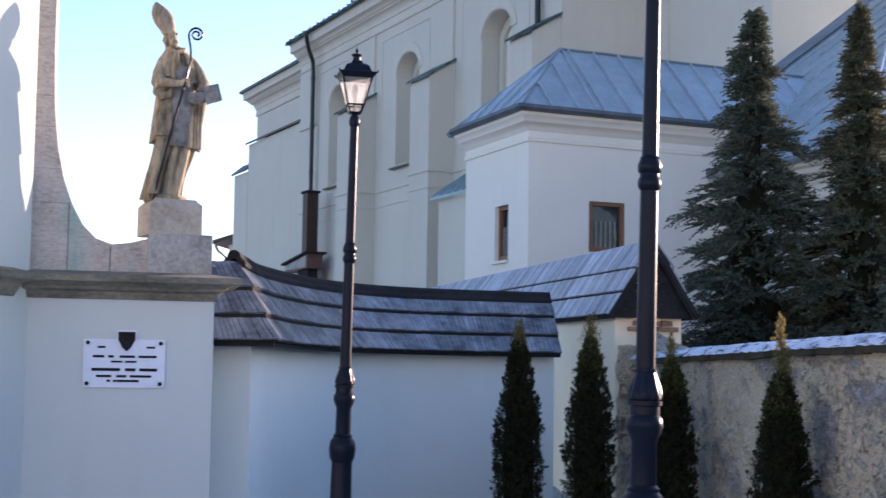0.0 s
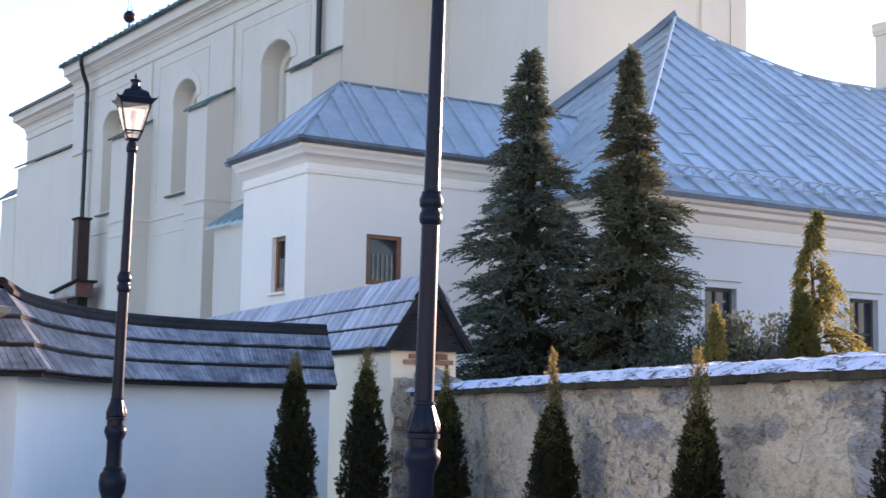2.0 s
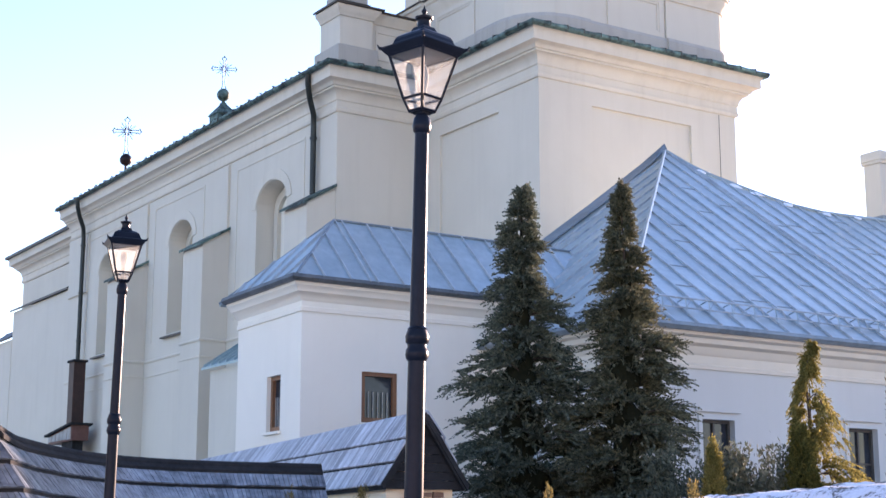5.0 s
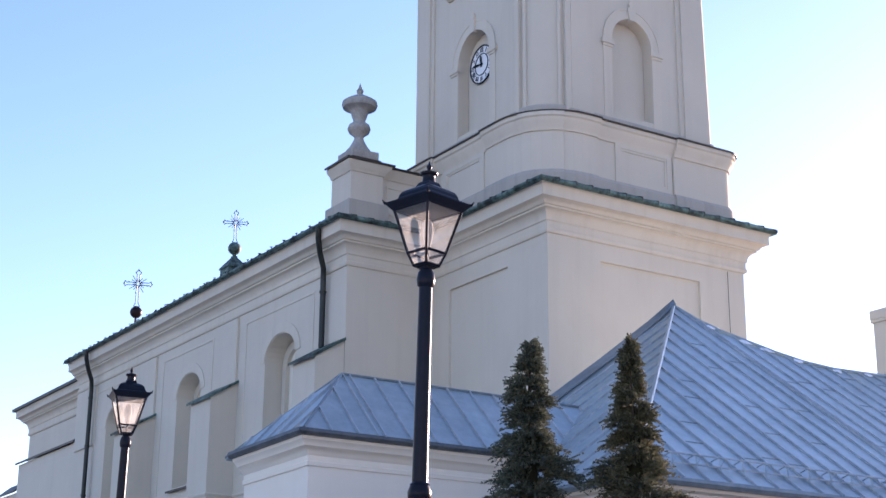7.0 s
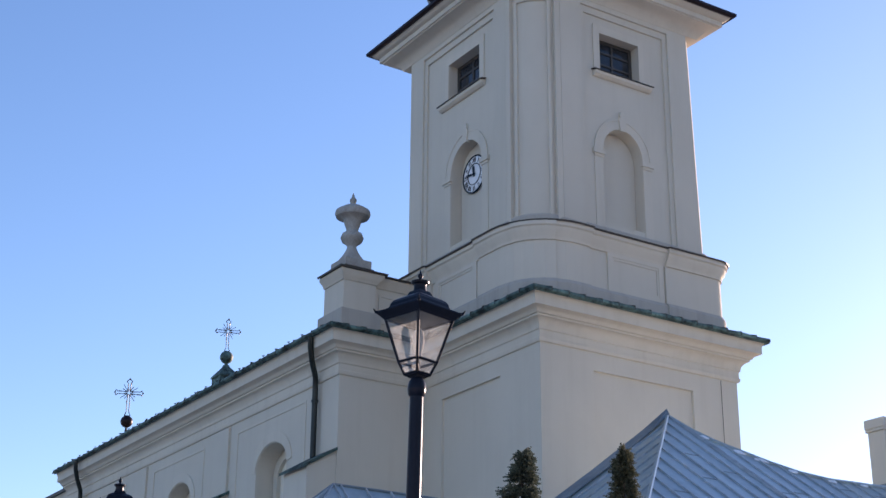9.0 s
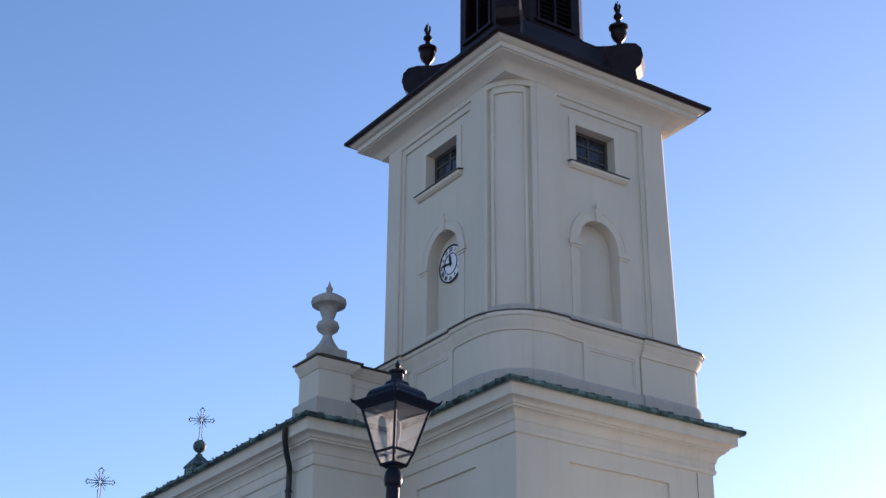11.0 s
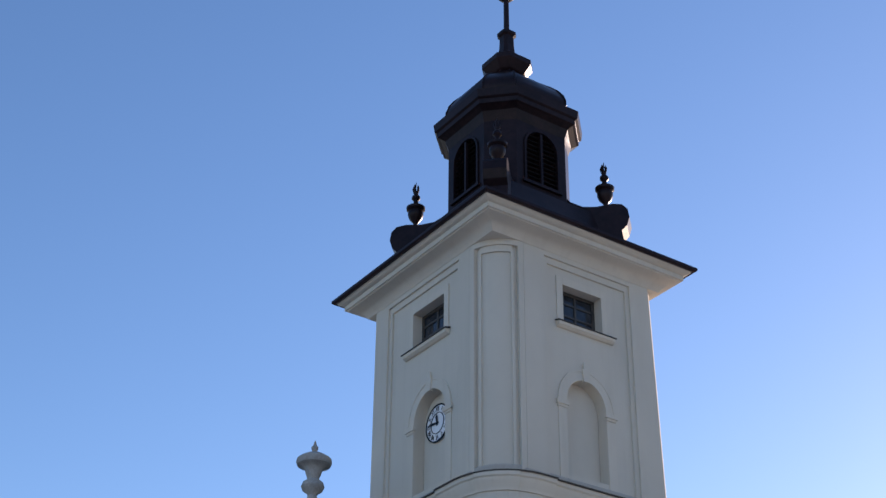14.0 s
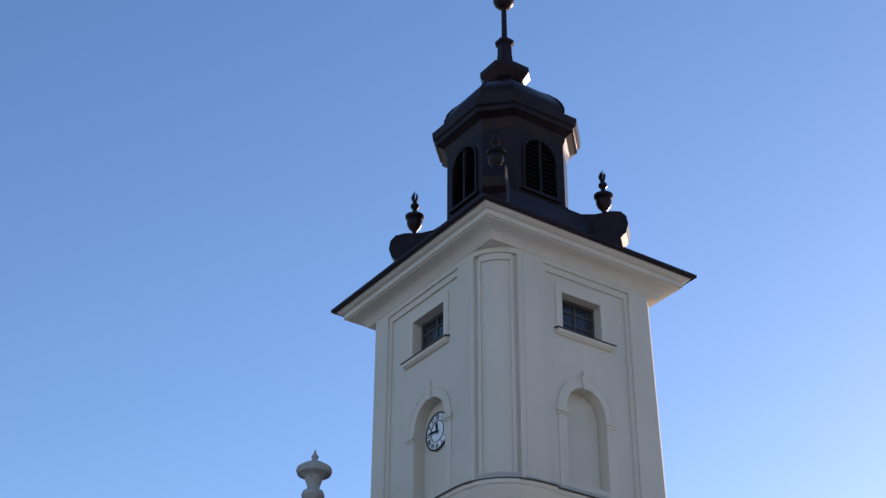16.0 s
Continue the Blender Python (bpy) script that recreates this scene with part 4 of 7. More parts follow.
# corner shafts: narrow raised frames on the rounded corners
for cx, cy, a0 in ((UX0 + R, UY0 + R, 180),):
    for lo, hi, zt, zu, d_, half in ((0, 90, 27.40, 27.64, 0.14, 0.10), (18, 72, 27.16, 27.40, 0.07, 0.05)):
        bm = nb()
        arc = [(cx + R * math.cos(radians(a0 + lo + (hi - lo) * k / 8)), cy + R * math.sin(radians(a0 + lo + (hi - lo) * k / 8))) for k in range(9)]
        sweep(bm, [(-0.02, zt), (d_, zt), (d_, zu), (-0.02, zu)], arc)
        for a in (max(lo, 5), min(hi, 85)):
            t = radians(a0 + a)
            d, s = Vector((math.cos(t), math.sin(t))), Vector((-math.sin(t), math.cos(t))) * half
            p = Vector((cx, cy)) + d * R
            pts = [p - d * 0.02 - s, p + d * d_ - s, p + d * d_ + s, p - d * 0.02 + s]
            hexa(bm, [(v.x, v.y, 19.3) for v in pts] + [(v.x, v.y, zt + 0.02) for v in pts])
        part("corner_shaft", bm, M_TRIM, church)
up = rounded(UX0, UX1 + 0.22, UY0, UY1, R, R2)
bm = nb()
sweep(bm, [(-0.1, 19.1), (0.15, 19.1), (0.145, 19.46), (0.12, 19.52), (-0.1, 19.53)], up, True)
part("storey_plinth", bm, M_DAMP, church, "damp grey plinth")
# great cornice
SQ = [(UX0, UY1), (UX0, UY0), (UX1, UY0), (UX1, UY1)]
bm = nb()
sweep(bm, [(-0.6, 27.60), (0.155, 27.60), (0.18, 27.63), (0.20, 27.69), (0.30, 27.78), (0.42, 27.88), (0.58, 27.95), (0.72, 27.98), (0.74, 28.02), (0.80, 28.02), (0.80, 28.20), (0.86, 28.22), (0.97, 28.28), (1.02, 28.34), (-0.6, 28.34)], SQ, True)
part("tower_cornice", bm, M_TRIM, church, "deep moulded cream cornice", smooth=True)
bm = nb()
sweep(bm, [(-0.4, 28.345), (1.0, 28.345), (1.10, 28.32), (1.17, 28.38), (1.17, 28.48), (-0.4, 28.9)], SQ, True)
part("eaves_flashing", bm, M_DARKCOPPER, church)

# copper helm: concave skirt, lantern, cupola and spire
TC = Vector(((UX0 + UX1) / 2, (UY0 + UY1) / 2))
helm = [(1.0, 28.44), (0.86, 28.7), (0.72, 29.1), (0.62, 29.6), (0.57, 30.2), (0.53, 31.0)]
bm = nb()
rings = []
for s, z in helm:
    hx, hy = (UX1 - UX0) / 2 + 1.1, (UY1 - UY0) / 2 + 1.1
    rings.append([bm.verts.new((TC.x + sx * hx * s, TC.y + sy * hy * s, z)) for sx, sy in ((-1, -1), (1, -1), (1, 1), (-1, 1))])
for a, b in zip(rings, rings[1:]):
    for i in range(4):
        bm.faces.new((a[i], a[(i + 1) % 4], b[(i + 1) % 4], b[i]))
bm.faces.new(rings[0][::-1]), bm.faces.new(rings[-1])
part("helm_skirt", bm, M_DARKCOPPER, church, "dark brown copper sheet", smooth=True)
LR = 2.17


def chamfered(r):
    """A square plan with cut corners."""
    a, h = r * 0.925, r * 0.53
    return [(TC.x + x, TC.y + y) for x, y in ((a, -h), (a, h), (h, a), (-h, a), (-a, h), (-a, -h), (-h, -a), (h, -a))]


def turned(profile):
    """Storeys of the cut-cornered plan, from (radius, z)."""
    bm = nb()
    rings = [[bm.verts.new((x, y, z)) for x, y in chamfered(r)] for r, z in profile]
    for a, b in zip(rings, rings[1:]):
        for i in range(8):
            bm.faces.new((a[i], a[(i + 1) % 8], b[(i + 1) % 8], b[i]))
    bm.faces.new(rings[0][::-1]), bm.faces.new(rings[-1])
    return bm


bm = turned([(LR * 0.9, 30.6), (LR * 0.9, 35.0)])
for k in range(8):
    p, q = (Vector(c) for c in (chamfered(LR)[k], chamfered(LR)[(k + 1) % 8]))
    c, u = (p + q) / 2, (q - p).normalized()
    w = (q - p).length / 2
    f = Face((c.x, c.y, 0), (u.x, u.y, 0), (u.y, -u.x, 0))
    f.pierced(bm, rect(-w, w, 30.8, 34.7), [arch(-0.74, 0.74, 31.75, 33.35, 0.74, 10)] if k % 2 == 0 else [], 0.2, back=False)
bmesh.ops.remove_doubles(bm, verts=bm.verts, dist=0.002)
part("lantern", bm, M_DARKCOPPER, church, "copper lantern with arched louvres and cut corners")
for k in range(0, 8, 2):
    p, q = (Vector(c) for c in (chamfered(LR)[k], chamfered(LR)[(k + 1) % 8]))
    c, u = (p + q) / 2, (q - p).normalized()
    f = Face((c.x, c.y, 0), (u.x, u.y, 0), (u.y, -u.x, 0))
    for j in range(11):
        z = 31.8 + j * 0.2
        w = 0.72 if z < 33.25 else 0.72 * math.sqrt(max(0.05, 1 - ((z - 33.25) / 0.82) ** 2))
        bm = nb()
        solid(bm, [f.at(-w, z, -0.05), f.at(-w, z + 0.03, -0.05), f.at(-w, z + 0.19, -0.19), f.at(-w, z + 0.16, -0.19)], f.u * 2 * w)
        part("louvre", bm, M_LOUVRE, church)
    bm = nb()
    f.box(bm, -0.05, 0.05, 31.75, 34.02, -0.06, 0.04)
    part("mullion", bm, M_DARKCOPPER, church)
    bm = nb()
    f.strip(bm, [(-0.77, 31.75)] + arch_line(-0.77, 0.77, 33.35, 0.77, 10)[::-1] + [(0.77, 31.75)], 0.09, -0.02, 0.06)
    part("louvre_frame", bm, M_DARKCOPPER, church)
    bm = nb()
    f.box(bm, -0.9, 0.9, 31.62, 31.74, -0.02, 0.1)
    part("louvre_sill", bm, M_DARKCOPPER, church)
bm = turned([(LR, 34.3), (LR * 1.03, 34.5), (LR * 1.06, 34.7), (LR * 1.15, 34.82), (LR * 1.19, 34.86), (LR * 1.20, 35.04), (LR * 1.24, 35.10), (LR * 1.26, 35.42), (LR * 1.12, 35.6), (LR * 1.0, 35.68)])
part("lantern_cornice", bm, M_DARKCOPPER, church)
CUP = [(1.0, 35.66), (1.04, 35.85), (1.04, 36.08), (1.0, 36.34), (0.92, 36.6), (0.8, 36.86), (0.65, 37.12), (0.5, 37.36), (0.38, 37.58), (0.30, 37.78), (0.27, 37.9)]
part("cupola", turned([(LR * r, z) for r, z in CUP]), M_DARKCOPPER, church, smooth=True)
for k in range(8):
    bm = nb()
    tube(bm, [(*chamfered(LR * r * 1.005)[k], z) for r, z in CUP], 0.035, 5)
    part("cupola_seam", bm, M_DARKCOPPER, church)
bm = turned([(0.55, 37.85), (0.70, 37.95), (0.95, 38.3), (0.95, 38.52), (0.82, 38.62), (0.5, 38.85), (0.32, 39.1), (0.28, 39.5), (0.27, 39.95), (0.36, 40.02), (0.37, 40.14), (0.22, 40.26), (0.11, 40.34), (0.10, 41.95)])
part("spire", bm, M_DARKCOPPER, church)
bm = nb()
lathe(bm, [(0.44 * math.sin(math.pi * k / 12) + 0.004, 42.36 - 0.44 * math.cos(math.pi * k / 12)) for k in range(13)], 16, TC)
part("ball", bm, M_DARKCOPPER, church, smooth=True)


def spire_cross():
    x, y, z0 = TC.x, TC.y, 42.78
    c, s = math.cos(0.25), -math.sin(0.25)
    def L(u, w):
        return (x + u * c, y + u * s, z0 + w)
    bm = nb()
    g, zc, arm = 0.075, 1.25, 0.66
    outline = [(-0.16, 0.02), (-g, 0.26), (-g, zc - g), (-arm, zc - g), (-arm - 0.08, zc - 0.16), (-arm - 0.17, zc), (-arm - 0.08, zc + 0.16), (-arm, zc + g), (-g, zc + g), (-g, 1.9), (-0.16, 2.0), (0, 2.16), (0.16, 2.0), (g, 1.9), (g, zc + g), (arm, zc + g), (arm + 0.08, zc + 0.16), (arm + 0.17, zc), (arm + 0.08, zc - 0.16), (arm, zc - g), (g, zc - g), (g, 0.26), (0.16, 0.02)]
    for i in range(len(outline)):
        tube(bm, [L(*outline[i]), L(*outline[(i + 1) % len(outline)])], 0.026, 5)
    for k in range(16):
        a = 2 * math.pi * (k + 0.5) / 16
        tube(bm, [L(0.1 * math.cos(a), zc + 0.1 * math.sin(a)), L(0.42 * math.cos(a), zc + 0.42 * math.sin(a))], 0.012, 4)
    part("cross", bm, M_EDGE, church, "wrought iron cross with rays")


spire_cross()

# volutes and copper vases on the corners of the helm
for sx, sy in ((-1, -1), (1, -1), (-1, 1), (1, 1)):
    d = Vector((sx * 0.689, sy * 0.725, 0))
    side = Vector((-d.y, d.x, 0))
    bm = nb()
    prof = [(1.9, 30.4), (2.0, 32.0), (2.35, 31.55), (2.8, 31.28), (3.3, 31.22), (3.9, 31.28), (4.25, 31.22), (4.45, 31.0), (4.5, 30.65), (4.4, 30.3), (4.2, 30.1), (4.25, 29.7), (4.4, 29.2), (3.6, 29.0)]
    solid(bm, [Vector((TC.x, TC.y, 0)) + d * r - side * 0.42 + Vector((0, 0, z - 0.0)) for r, z in prof], side * 0.84)
    vol = part("volute", bm, M_DARKCOPPER, church, "scrolled copper volute")
    c = Vector((TC.x, TC.y, 0)) + d * 3.62
    bm = nb()
    lathe(bm, [(0.17, 31.2), (0.18, 31.27), (0.09, 31.35), (0.075, 31.5), (0.11, 31.58), (0.23, 31.72), (0.30, 31.90), (0.30, 32.02), (0.27, 32.09), (0.36, 32.16), (0.37, 32.25), (0.20, 32.34), (0.10, 32.46), (0.09, 32.56), (0.17, 32.66), (0.16, 32.76), (0.08, 32.85), (0.10, 32.95)], 14, (c.x, c.y))
    for k in range(5):
        a = 2 * math.pi * k / 5
        tube(bm, [(c.x + 0.05 * math.cos(a), c.y + 0.05 * math.sin(a), 32.9), (c.x + 0.11 * math.cos(a), c.y + 0.11 * math.sin(a), 33.1), (c.x + 0.07 * math.cos(a + 0.5), c.y + 0.07 * math.sin(a + 0.5), 33.3 + 0.08 * (k % 2))], [0.05, 0.045, 0.008], 5)
    part("flaming_vase", bm, M_DARKCOPPER, vol, smooth=True)

# clock in the side niche
clock = thing("tower_clock", "white round clock face with black numerals and pointers, in a niche", "clock", AXIS @ pose(UX0 - 0.0 + 0.34, 37.87, 22.15))
cf = Face((0, 0, 0), (0, -1, 0), (-1, 0, 0))
bm = nb()
NSEG = 40
cf.slab(bm, [(0.66 * math.cos(2 * math.pi * k / NSEG), 0.66 * math.sin(2 * math.pi * k / NSEG)) for k in range(NSEG)], -0.07, 0.0)
part("dial", bm, M_CLOCK, clock)
for r0, r1 in ((0.63, 0.68), (0.36, 0.385)):
    bm = nb()
    cf.ring(bm, [(r0 * math.cos(2 * math.pi * k / NSEG), r0 * math.sin(2 * math.pi * k / NSEG)) for k in range(NSEG)], [(r1 * math.cos(2 * math.pi * k / NSEG), r1 * math.sin(2 * math.pi * k / NSEG)) for k in range(NSEG)], -0.02, 0.02)
    part("rim", bm, M_IRON, clock)
ROMAN = ["XII", "I", "II", "III", "IV", "V", "VI", "VII", "VIII", "IX", "X", "XI"]
for k, word in enumerate(ROMAN):
    cu = bpy.data.curves.new("numeral", "FONT")
    cu.body, cu.size, cu.align_x, cu.align_y, cu.extrude = word, 0.235, "CENTER", "CENTER", 0.004
    tmp = bpy.data.objects.new("tmp", cu)
    scene.collection.objects.link(tmp)
    me = bpy.data.meshes.new_from_object(tmp.evaluated_get(bpy.context.evaluated_depsgraph_get()))
    bpy.data.objects.remove(tmp)
    me.name = "numeral"
    a = -2 * math.pi * k / 12
    me.transform(Matrix.Rotation(a, 4, "Z") @ Matrix.Translation((0, 0.505, 0)) @ Matrix.Diagonal((0.75, 1.0, 1, 1)))
    me.transform(Matrix(((0, 0, -1, -0.012), (-1, 0, 0, 0), (0, 1, 0, 0), (0, 0, 0, 1))))
    me.materials.clear()
    me.materials.append(M_IRON)
    ob = new("numeral", me)
    ob.parent = clock
for ang, ln, w in ((7, 0.34, 0.06), (84, 0.54, 0.045)):
    a = radians(90 + ang)
    d, s = Vector((math.cos(a), math.sin(a))), Vector((-math.sin(a), math.cos(a)))
    bm = nb()
    cf.slab(bm, [tuple(d * -0.1 + s * w * 0.5), tuple(d * -0.1 - s * w * 0.5), tuple(d * ln * 0.7 - s * w), tuple(d * ln), tuple(d * ln * 0.7 + s * w)], 0.025, 0.035)
    part("pointer", bm, M_IRON, clock)

# ------------------------------------------------------------------ sheet-metal roofs
def pan_roof(parent, strips, tag="roof_panel"):
    """Each strip is (p0, p1, p2, p3): lower start, lower end, upper end, upper start; a folded seam stands along its first side."""
    for p0, p1, p2, p3 in strips:
        p0, p1, p2, p3 = (Vector(p) for p in (p0, p1, p2, p3))
        n = (p1 - p0).cross((p3 if (p3 - p0).length > 0.05 else p2) - p0)
        n = n.normalized() if n.length > 1e-6 else Vector((0, 0, 1))
        if n.z < 0:
            n = -n
        bm = nb()
        pts = [p0, p1, p2, p3]
        if (p3 - p2).length < 0.02:
            pts = [p0, p1, p2]
        solid(bm, [p - n * 0.03 for p in pts], n * 0.03)
        part(tag, bm, M_ZINC, parent)
        if (p3 - p0).length > 0.25:
            bm = nb()
            w = (p1 - p0).normalized() * 0.013
            hexa(bm, [p0 - w, p0 + w, p3 + w, p3 - w] + [q + n * 0.045 for q in (p0 - w, p0 + w, p3 + w, p3 - w)])
            part("standing_seam", bm, M_SEAM, parent)


# ------------------------------------------------------------------ sacristy
sac = thing("sacristy", "low white annex with a hipped standing-seam sheet roof", "annex", AXIS)
SX0, SY0, SX1 = 13.43, 25.70, 21.0
ZE = 6.74
sf = front_face(SY0)
sl = Face((SX0, SY0, 0), (0.16, 3.2, 0), (-3.2, 0.16, 0))
bm = nb()
sf.pierced(bm, rect(SX0, SX1, 0, ZE - 0.2), [rect(14.79, 15.62, 3.99, 5.0)], 0.12)
sl.pierced(bm, rect(0, 3.2, 0, ZE - 0.2), [rect(0.95, 1.62, 3.83, 4.95)], 0.18)
prism(bm, [(13.8, 26.0), (SX1, 26.0), (SX1, 28.9), (13.9, 28.9)], 0, ZE - 0.2)
part("wall", bm, M_SACRISTY, sac)
for face, u0, u1, z0, z1, d, lab in ((sf, 14.79, 15.62, 3.99, 5.0, 0.12, "brown wooden window with iron bars"), (sl, 0.95, 1.62, 3.83, 4.95, 0.18, "narrow brown wooden window")):
    bm = nb()
    face.slab(bm, rect(u0, u1, z0, z1), -d + 0.004, -d + 0.02)
    win = part("window", bm, M_PANE, sac, lab)
    bm = nb()
    face.ring(bm, rect(u0 + 0.09, u1 - 0.09, z0 + 0.1, z1 - 0.08), rect(u0, u1, z0, z1), -d, -d + 0.09)
    part("window_frame", bm, M_FRAME, win)
    for k in range(1, 6):
        bm = nb()
        u = u0 + 0.09 + (u1 - u0 - 0.18) * k / 6
        tube(bm, [face.at(u, z0 + 0.1, -d + 0.05), face.at(u, z0 + 0.62 * (z1 - z0), -d + 0.05)], 0.010, 6)
        part("bar", bm, M_URN, win)
    bm = nb()
    face.box(bm, u0 - 0.05, u1 + 0.05, z0 - 0.06, z0 - 0.005, -0.05, 0.07)
    part("window_sill", bm, M_SACRISTY, win)
SPATH = [(13.59, 28.9), (SX0, SY0), (SX1, SY0)]
bm = nb()
sweep(bm, [(-0.1, 6.1), (0.035, 6.1), (0.045, 6.18), (0.02, 6.2), (0.02, 6.3), (0.07, 6.34), (0.12, 6.43), (0.19, 6.46), (0.22, 6.53), (0.28, 6.57), (0.30, 6.65), (-0.1, 6.67)], SPATH)
part("cornice", bm, M_SACRISTY, sac, "moulded eaves cornice", smooth=True)
bm = nb()
sweep(bm, [(0.28, 6.63), (0.37, 6.63), (0.42, 6.69), (0.40, 6.76), (0.31, 6.72)], SPATH)
part("gutter", bm, M_GUTTER, sac, "dark metal gutter")
RA = Vector((14.75, 26.86, 8.26))
RB = Vector((SX1, 26.86, 8.26))
E1, E2 = Vector((13.1, 25.3, ZE)), Vector((13.45, 29.6, ZE))
strips = []
x = E1.x
step = 0.605
while x < SX1 - 0.01:
    x2 = min(x + step, SX1)
    def top(xx):
        f = min(1.0, max(0.0, (xx - E1.x) / (RA.x - E1.x)))
        return Vector((xx, E1.y + (RA.y - E1.y) * f, ZE + (RA.z - ZE) * f))
    if x < RA.x < x2:
        strips.append((Vector((x, E1.y, ZE)), Vector((RA.x, E1.y, ZE)), top(RA.x), top(x)))
        strips.append((Vector((RA.x, E1.y, ZE)), Vector((x2, E1.y, ZE)), top(x2), top(RA.x)))
    else:
        strips.append((Vector((x, E1.y, ZE)), Vector((x2, E1.y, ZE)), top(x2), top(x)))
    x = x2
n = 6
for i in range(n):                                   # hipped end
    f0, f1 = i / n, (i + 1) / n
    def up(f):
        g = min(f / 0.36, (1 - f) / 0.64)
        return E1.lerp(E2, f).lerp(Vector((RA.x, E1.lerp(E2, f).y, RA.z)), min(1, g))
    if f0 < 0.36 < f1:
        strips.append((E1.lerp(E2, f0), E1.lerp(E2, 0.36), up(0.36), up(f0)))
        strips.append((E1.lerp(E2, 0.36), E1.lerp(E2, f1), up(f1), up(0.36)))
    else:
        strips.append((E1.lerp(E2, f0), E1.lerp(E2, f1), up(f1), up(f0)))
pan_roof(sac, strips)
bm = nb()
solid(bm, [E2, Vector((SX1, 29.6, ZE)), RB, RA], (0, 0, -0.04))
part("roof_back", bm, M_ZINC, sac)
for p, q in ((E1, RA), (E2, RA), (RA, RB)):
    bm = nb()
    tube(bm, [p + Vector((0, 0, 0.02)), q + Vector((0, 0, 0.02))], 0.03, 6)
    part("ridge_seam", bm, M_LEAD, sac)

# small green lean-to roof between sacristy and nave
lean = thing("lean_to", "small white lean-to with a pale green sheet roof", "annex", AXIS)
bm = nb()
box(bm, 20.6, 22.0, 42.6, 45.9, 0, 7.3)
part("wall", bm, M_WALL, lean)
bm = nb()
hexa(bm, [(20.4, 42.3, 7.35), (22.0, 42.3, 8.4), (22.0, 46.2, 8.4), (20.4, 46.2, 7.35), (20.4, 42.3, 7.43), (22.0, 42.3, 8.5), (22.0, 46.2, 8.5), (20.4, 46.2, 7.43)])
part("roof", bm, M_PATINA, lean)
for k in range(7):
    bm = nb()
    y = 42.5 + k * 0.58
    hexa(bm, [(20.4, y, 7.43), (22.0, y, 8.5), (22.0, y + 0.05, 8.5), (20.4, y + 0.05, 7.43), (20.4, y, 7.51), (22.0, y, 8.58), (22.0, y + 0.05, 8.58), (20.4, y + 0.05, 7.51)])
    part("seam", bm, M_PATINA, lean)

# ------------------------------------------------------------------ monastery wing with the big roof
wing = thing("monastery_wing", "white two-storey wing under a steep standing-seam sheet roof", "building", AXIS)
# WX1 runs on unseen to the right, to block the low sun
WX0, WX1, WY0, WY1, WE = 18.1, 60.0, 21.46, 33.0, 5.75
wf, wl = front_face(WY0), left_face(WX0)
WW = [(19.88, 20.72), (23.93, 24.8), (28.1, 28.97), (32.3, 33.17), (36.5, 37.37)]
bm = nb()
wf.pierced(bm, rect(WX0, WX1, 0, WE), [rect(a, b, 2.55, 4.0) for a, b in WW], 0.18)
wl.pierced(bm, rect(WY0, 29.6, 0, WE), [], 0.1)
box(bm, WX0 + 0.4, WX1, WY0 + 0.4, 29.6, 0, WE)
box(bm, 26.8, WX1, 29.6, WY1, 0, WE)
part("wall", bm, M_ANNEX, wing)
for a, b in WW:
    bm = nb()
    wf.slab(bm, rect(a, b, 2.55, 4.0), -0.176, -0.16)
    win = part("window", bm, M_PANE, wing, "dark window with a raised plaster surround")
    bars(wf, a, b, 2.55, 4.0, -0.16, 2, 2, 0.06, M_GREYFRAME, win)
    bm = nb()
    wf.ring(bm, rect(a, b, 2.55, 4.0), rect(a - 0.1, b + 0.1, 2.45, 4.1), -0.01, 0.035)
    wf.box(bm, a - 0.16, b + 0.16, 4.14, 4.19, -0.01, 0.07)
    part("surround", bm, M_ANNEX, win)
WPATH = [(WX0, 29.6), (WX0, WY0), (WX1, WY0)]
bm = nb()
sweep(bm, [(o, z - 0.24) for o, z in ((-0.1, 5.2), (0.04, 5.2), (0.05, 5.27), (0.02, 5.3), (0.02, 5.46), (0.07, 5.5), (0.13, 5.62), (0.24, 5.67), (0.27, 5.76), (0.36, 5.8), (0.40, 5.9), (-0.1, 5.92))], WPATH)
part("cornice", bm, M_WINGTRIM, wing, "moulded eaves cornice", smooth=True)
bm = nb()
sweep(bm, [(0.38, 5.62), (0.48, 5.62), (0.54, 5.69), (0.52, 5.76), (0.42, 5.72)], WPATH)
part("gutter", bm, M_LEAD, wing, "weathered sheet gutter")
EX, EY, SL = 17.6, 20.96, 0.7265
APEX = Vector((26.55, 29.75, 12.14))
RIDGELINE = [(26.55, 12.14), (26.75, 11.6), (27.05, 11.27), (27.64, 10.97), (28.27, 10.67), (28.97, 10.45), (29.93, 10.36), (31.2, 10.42), (32.5, 10.48), (61.0, 10.55)]


def ridge_z(x):
    if x <= APEX.x:
        return WE + (APEX.z - WE) * (x - EX) / (APEX.x - EX)
    return float(np.interp(x, [p[0] for p in RIDGELINE], [p[1] for p in RIDGELINE]))


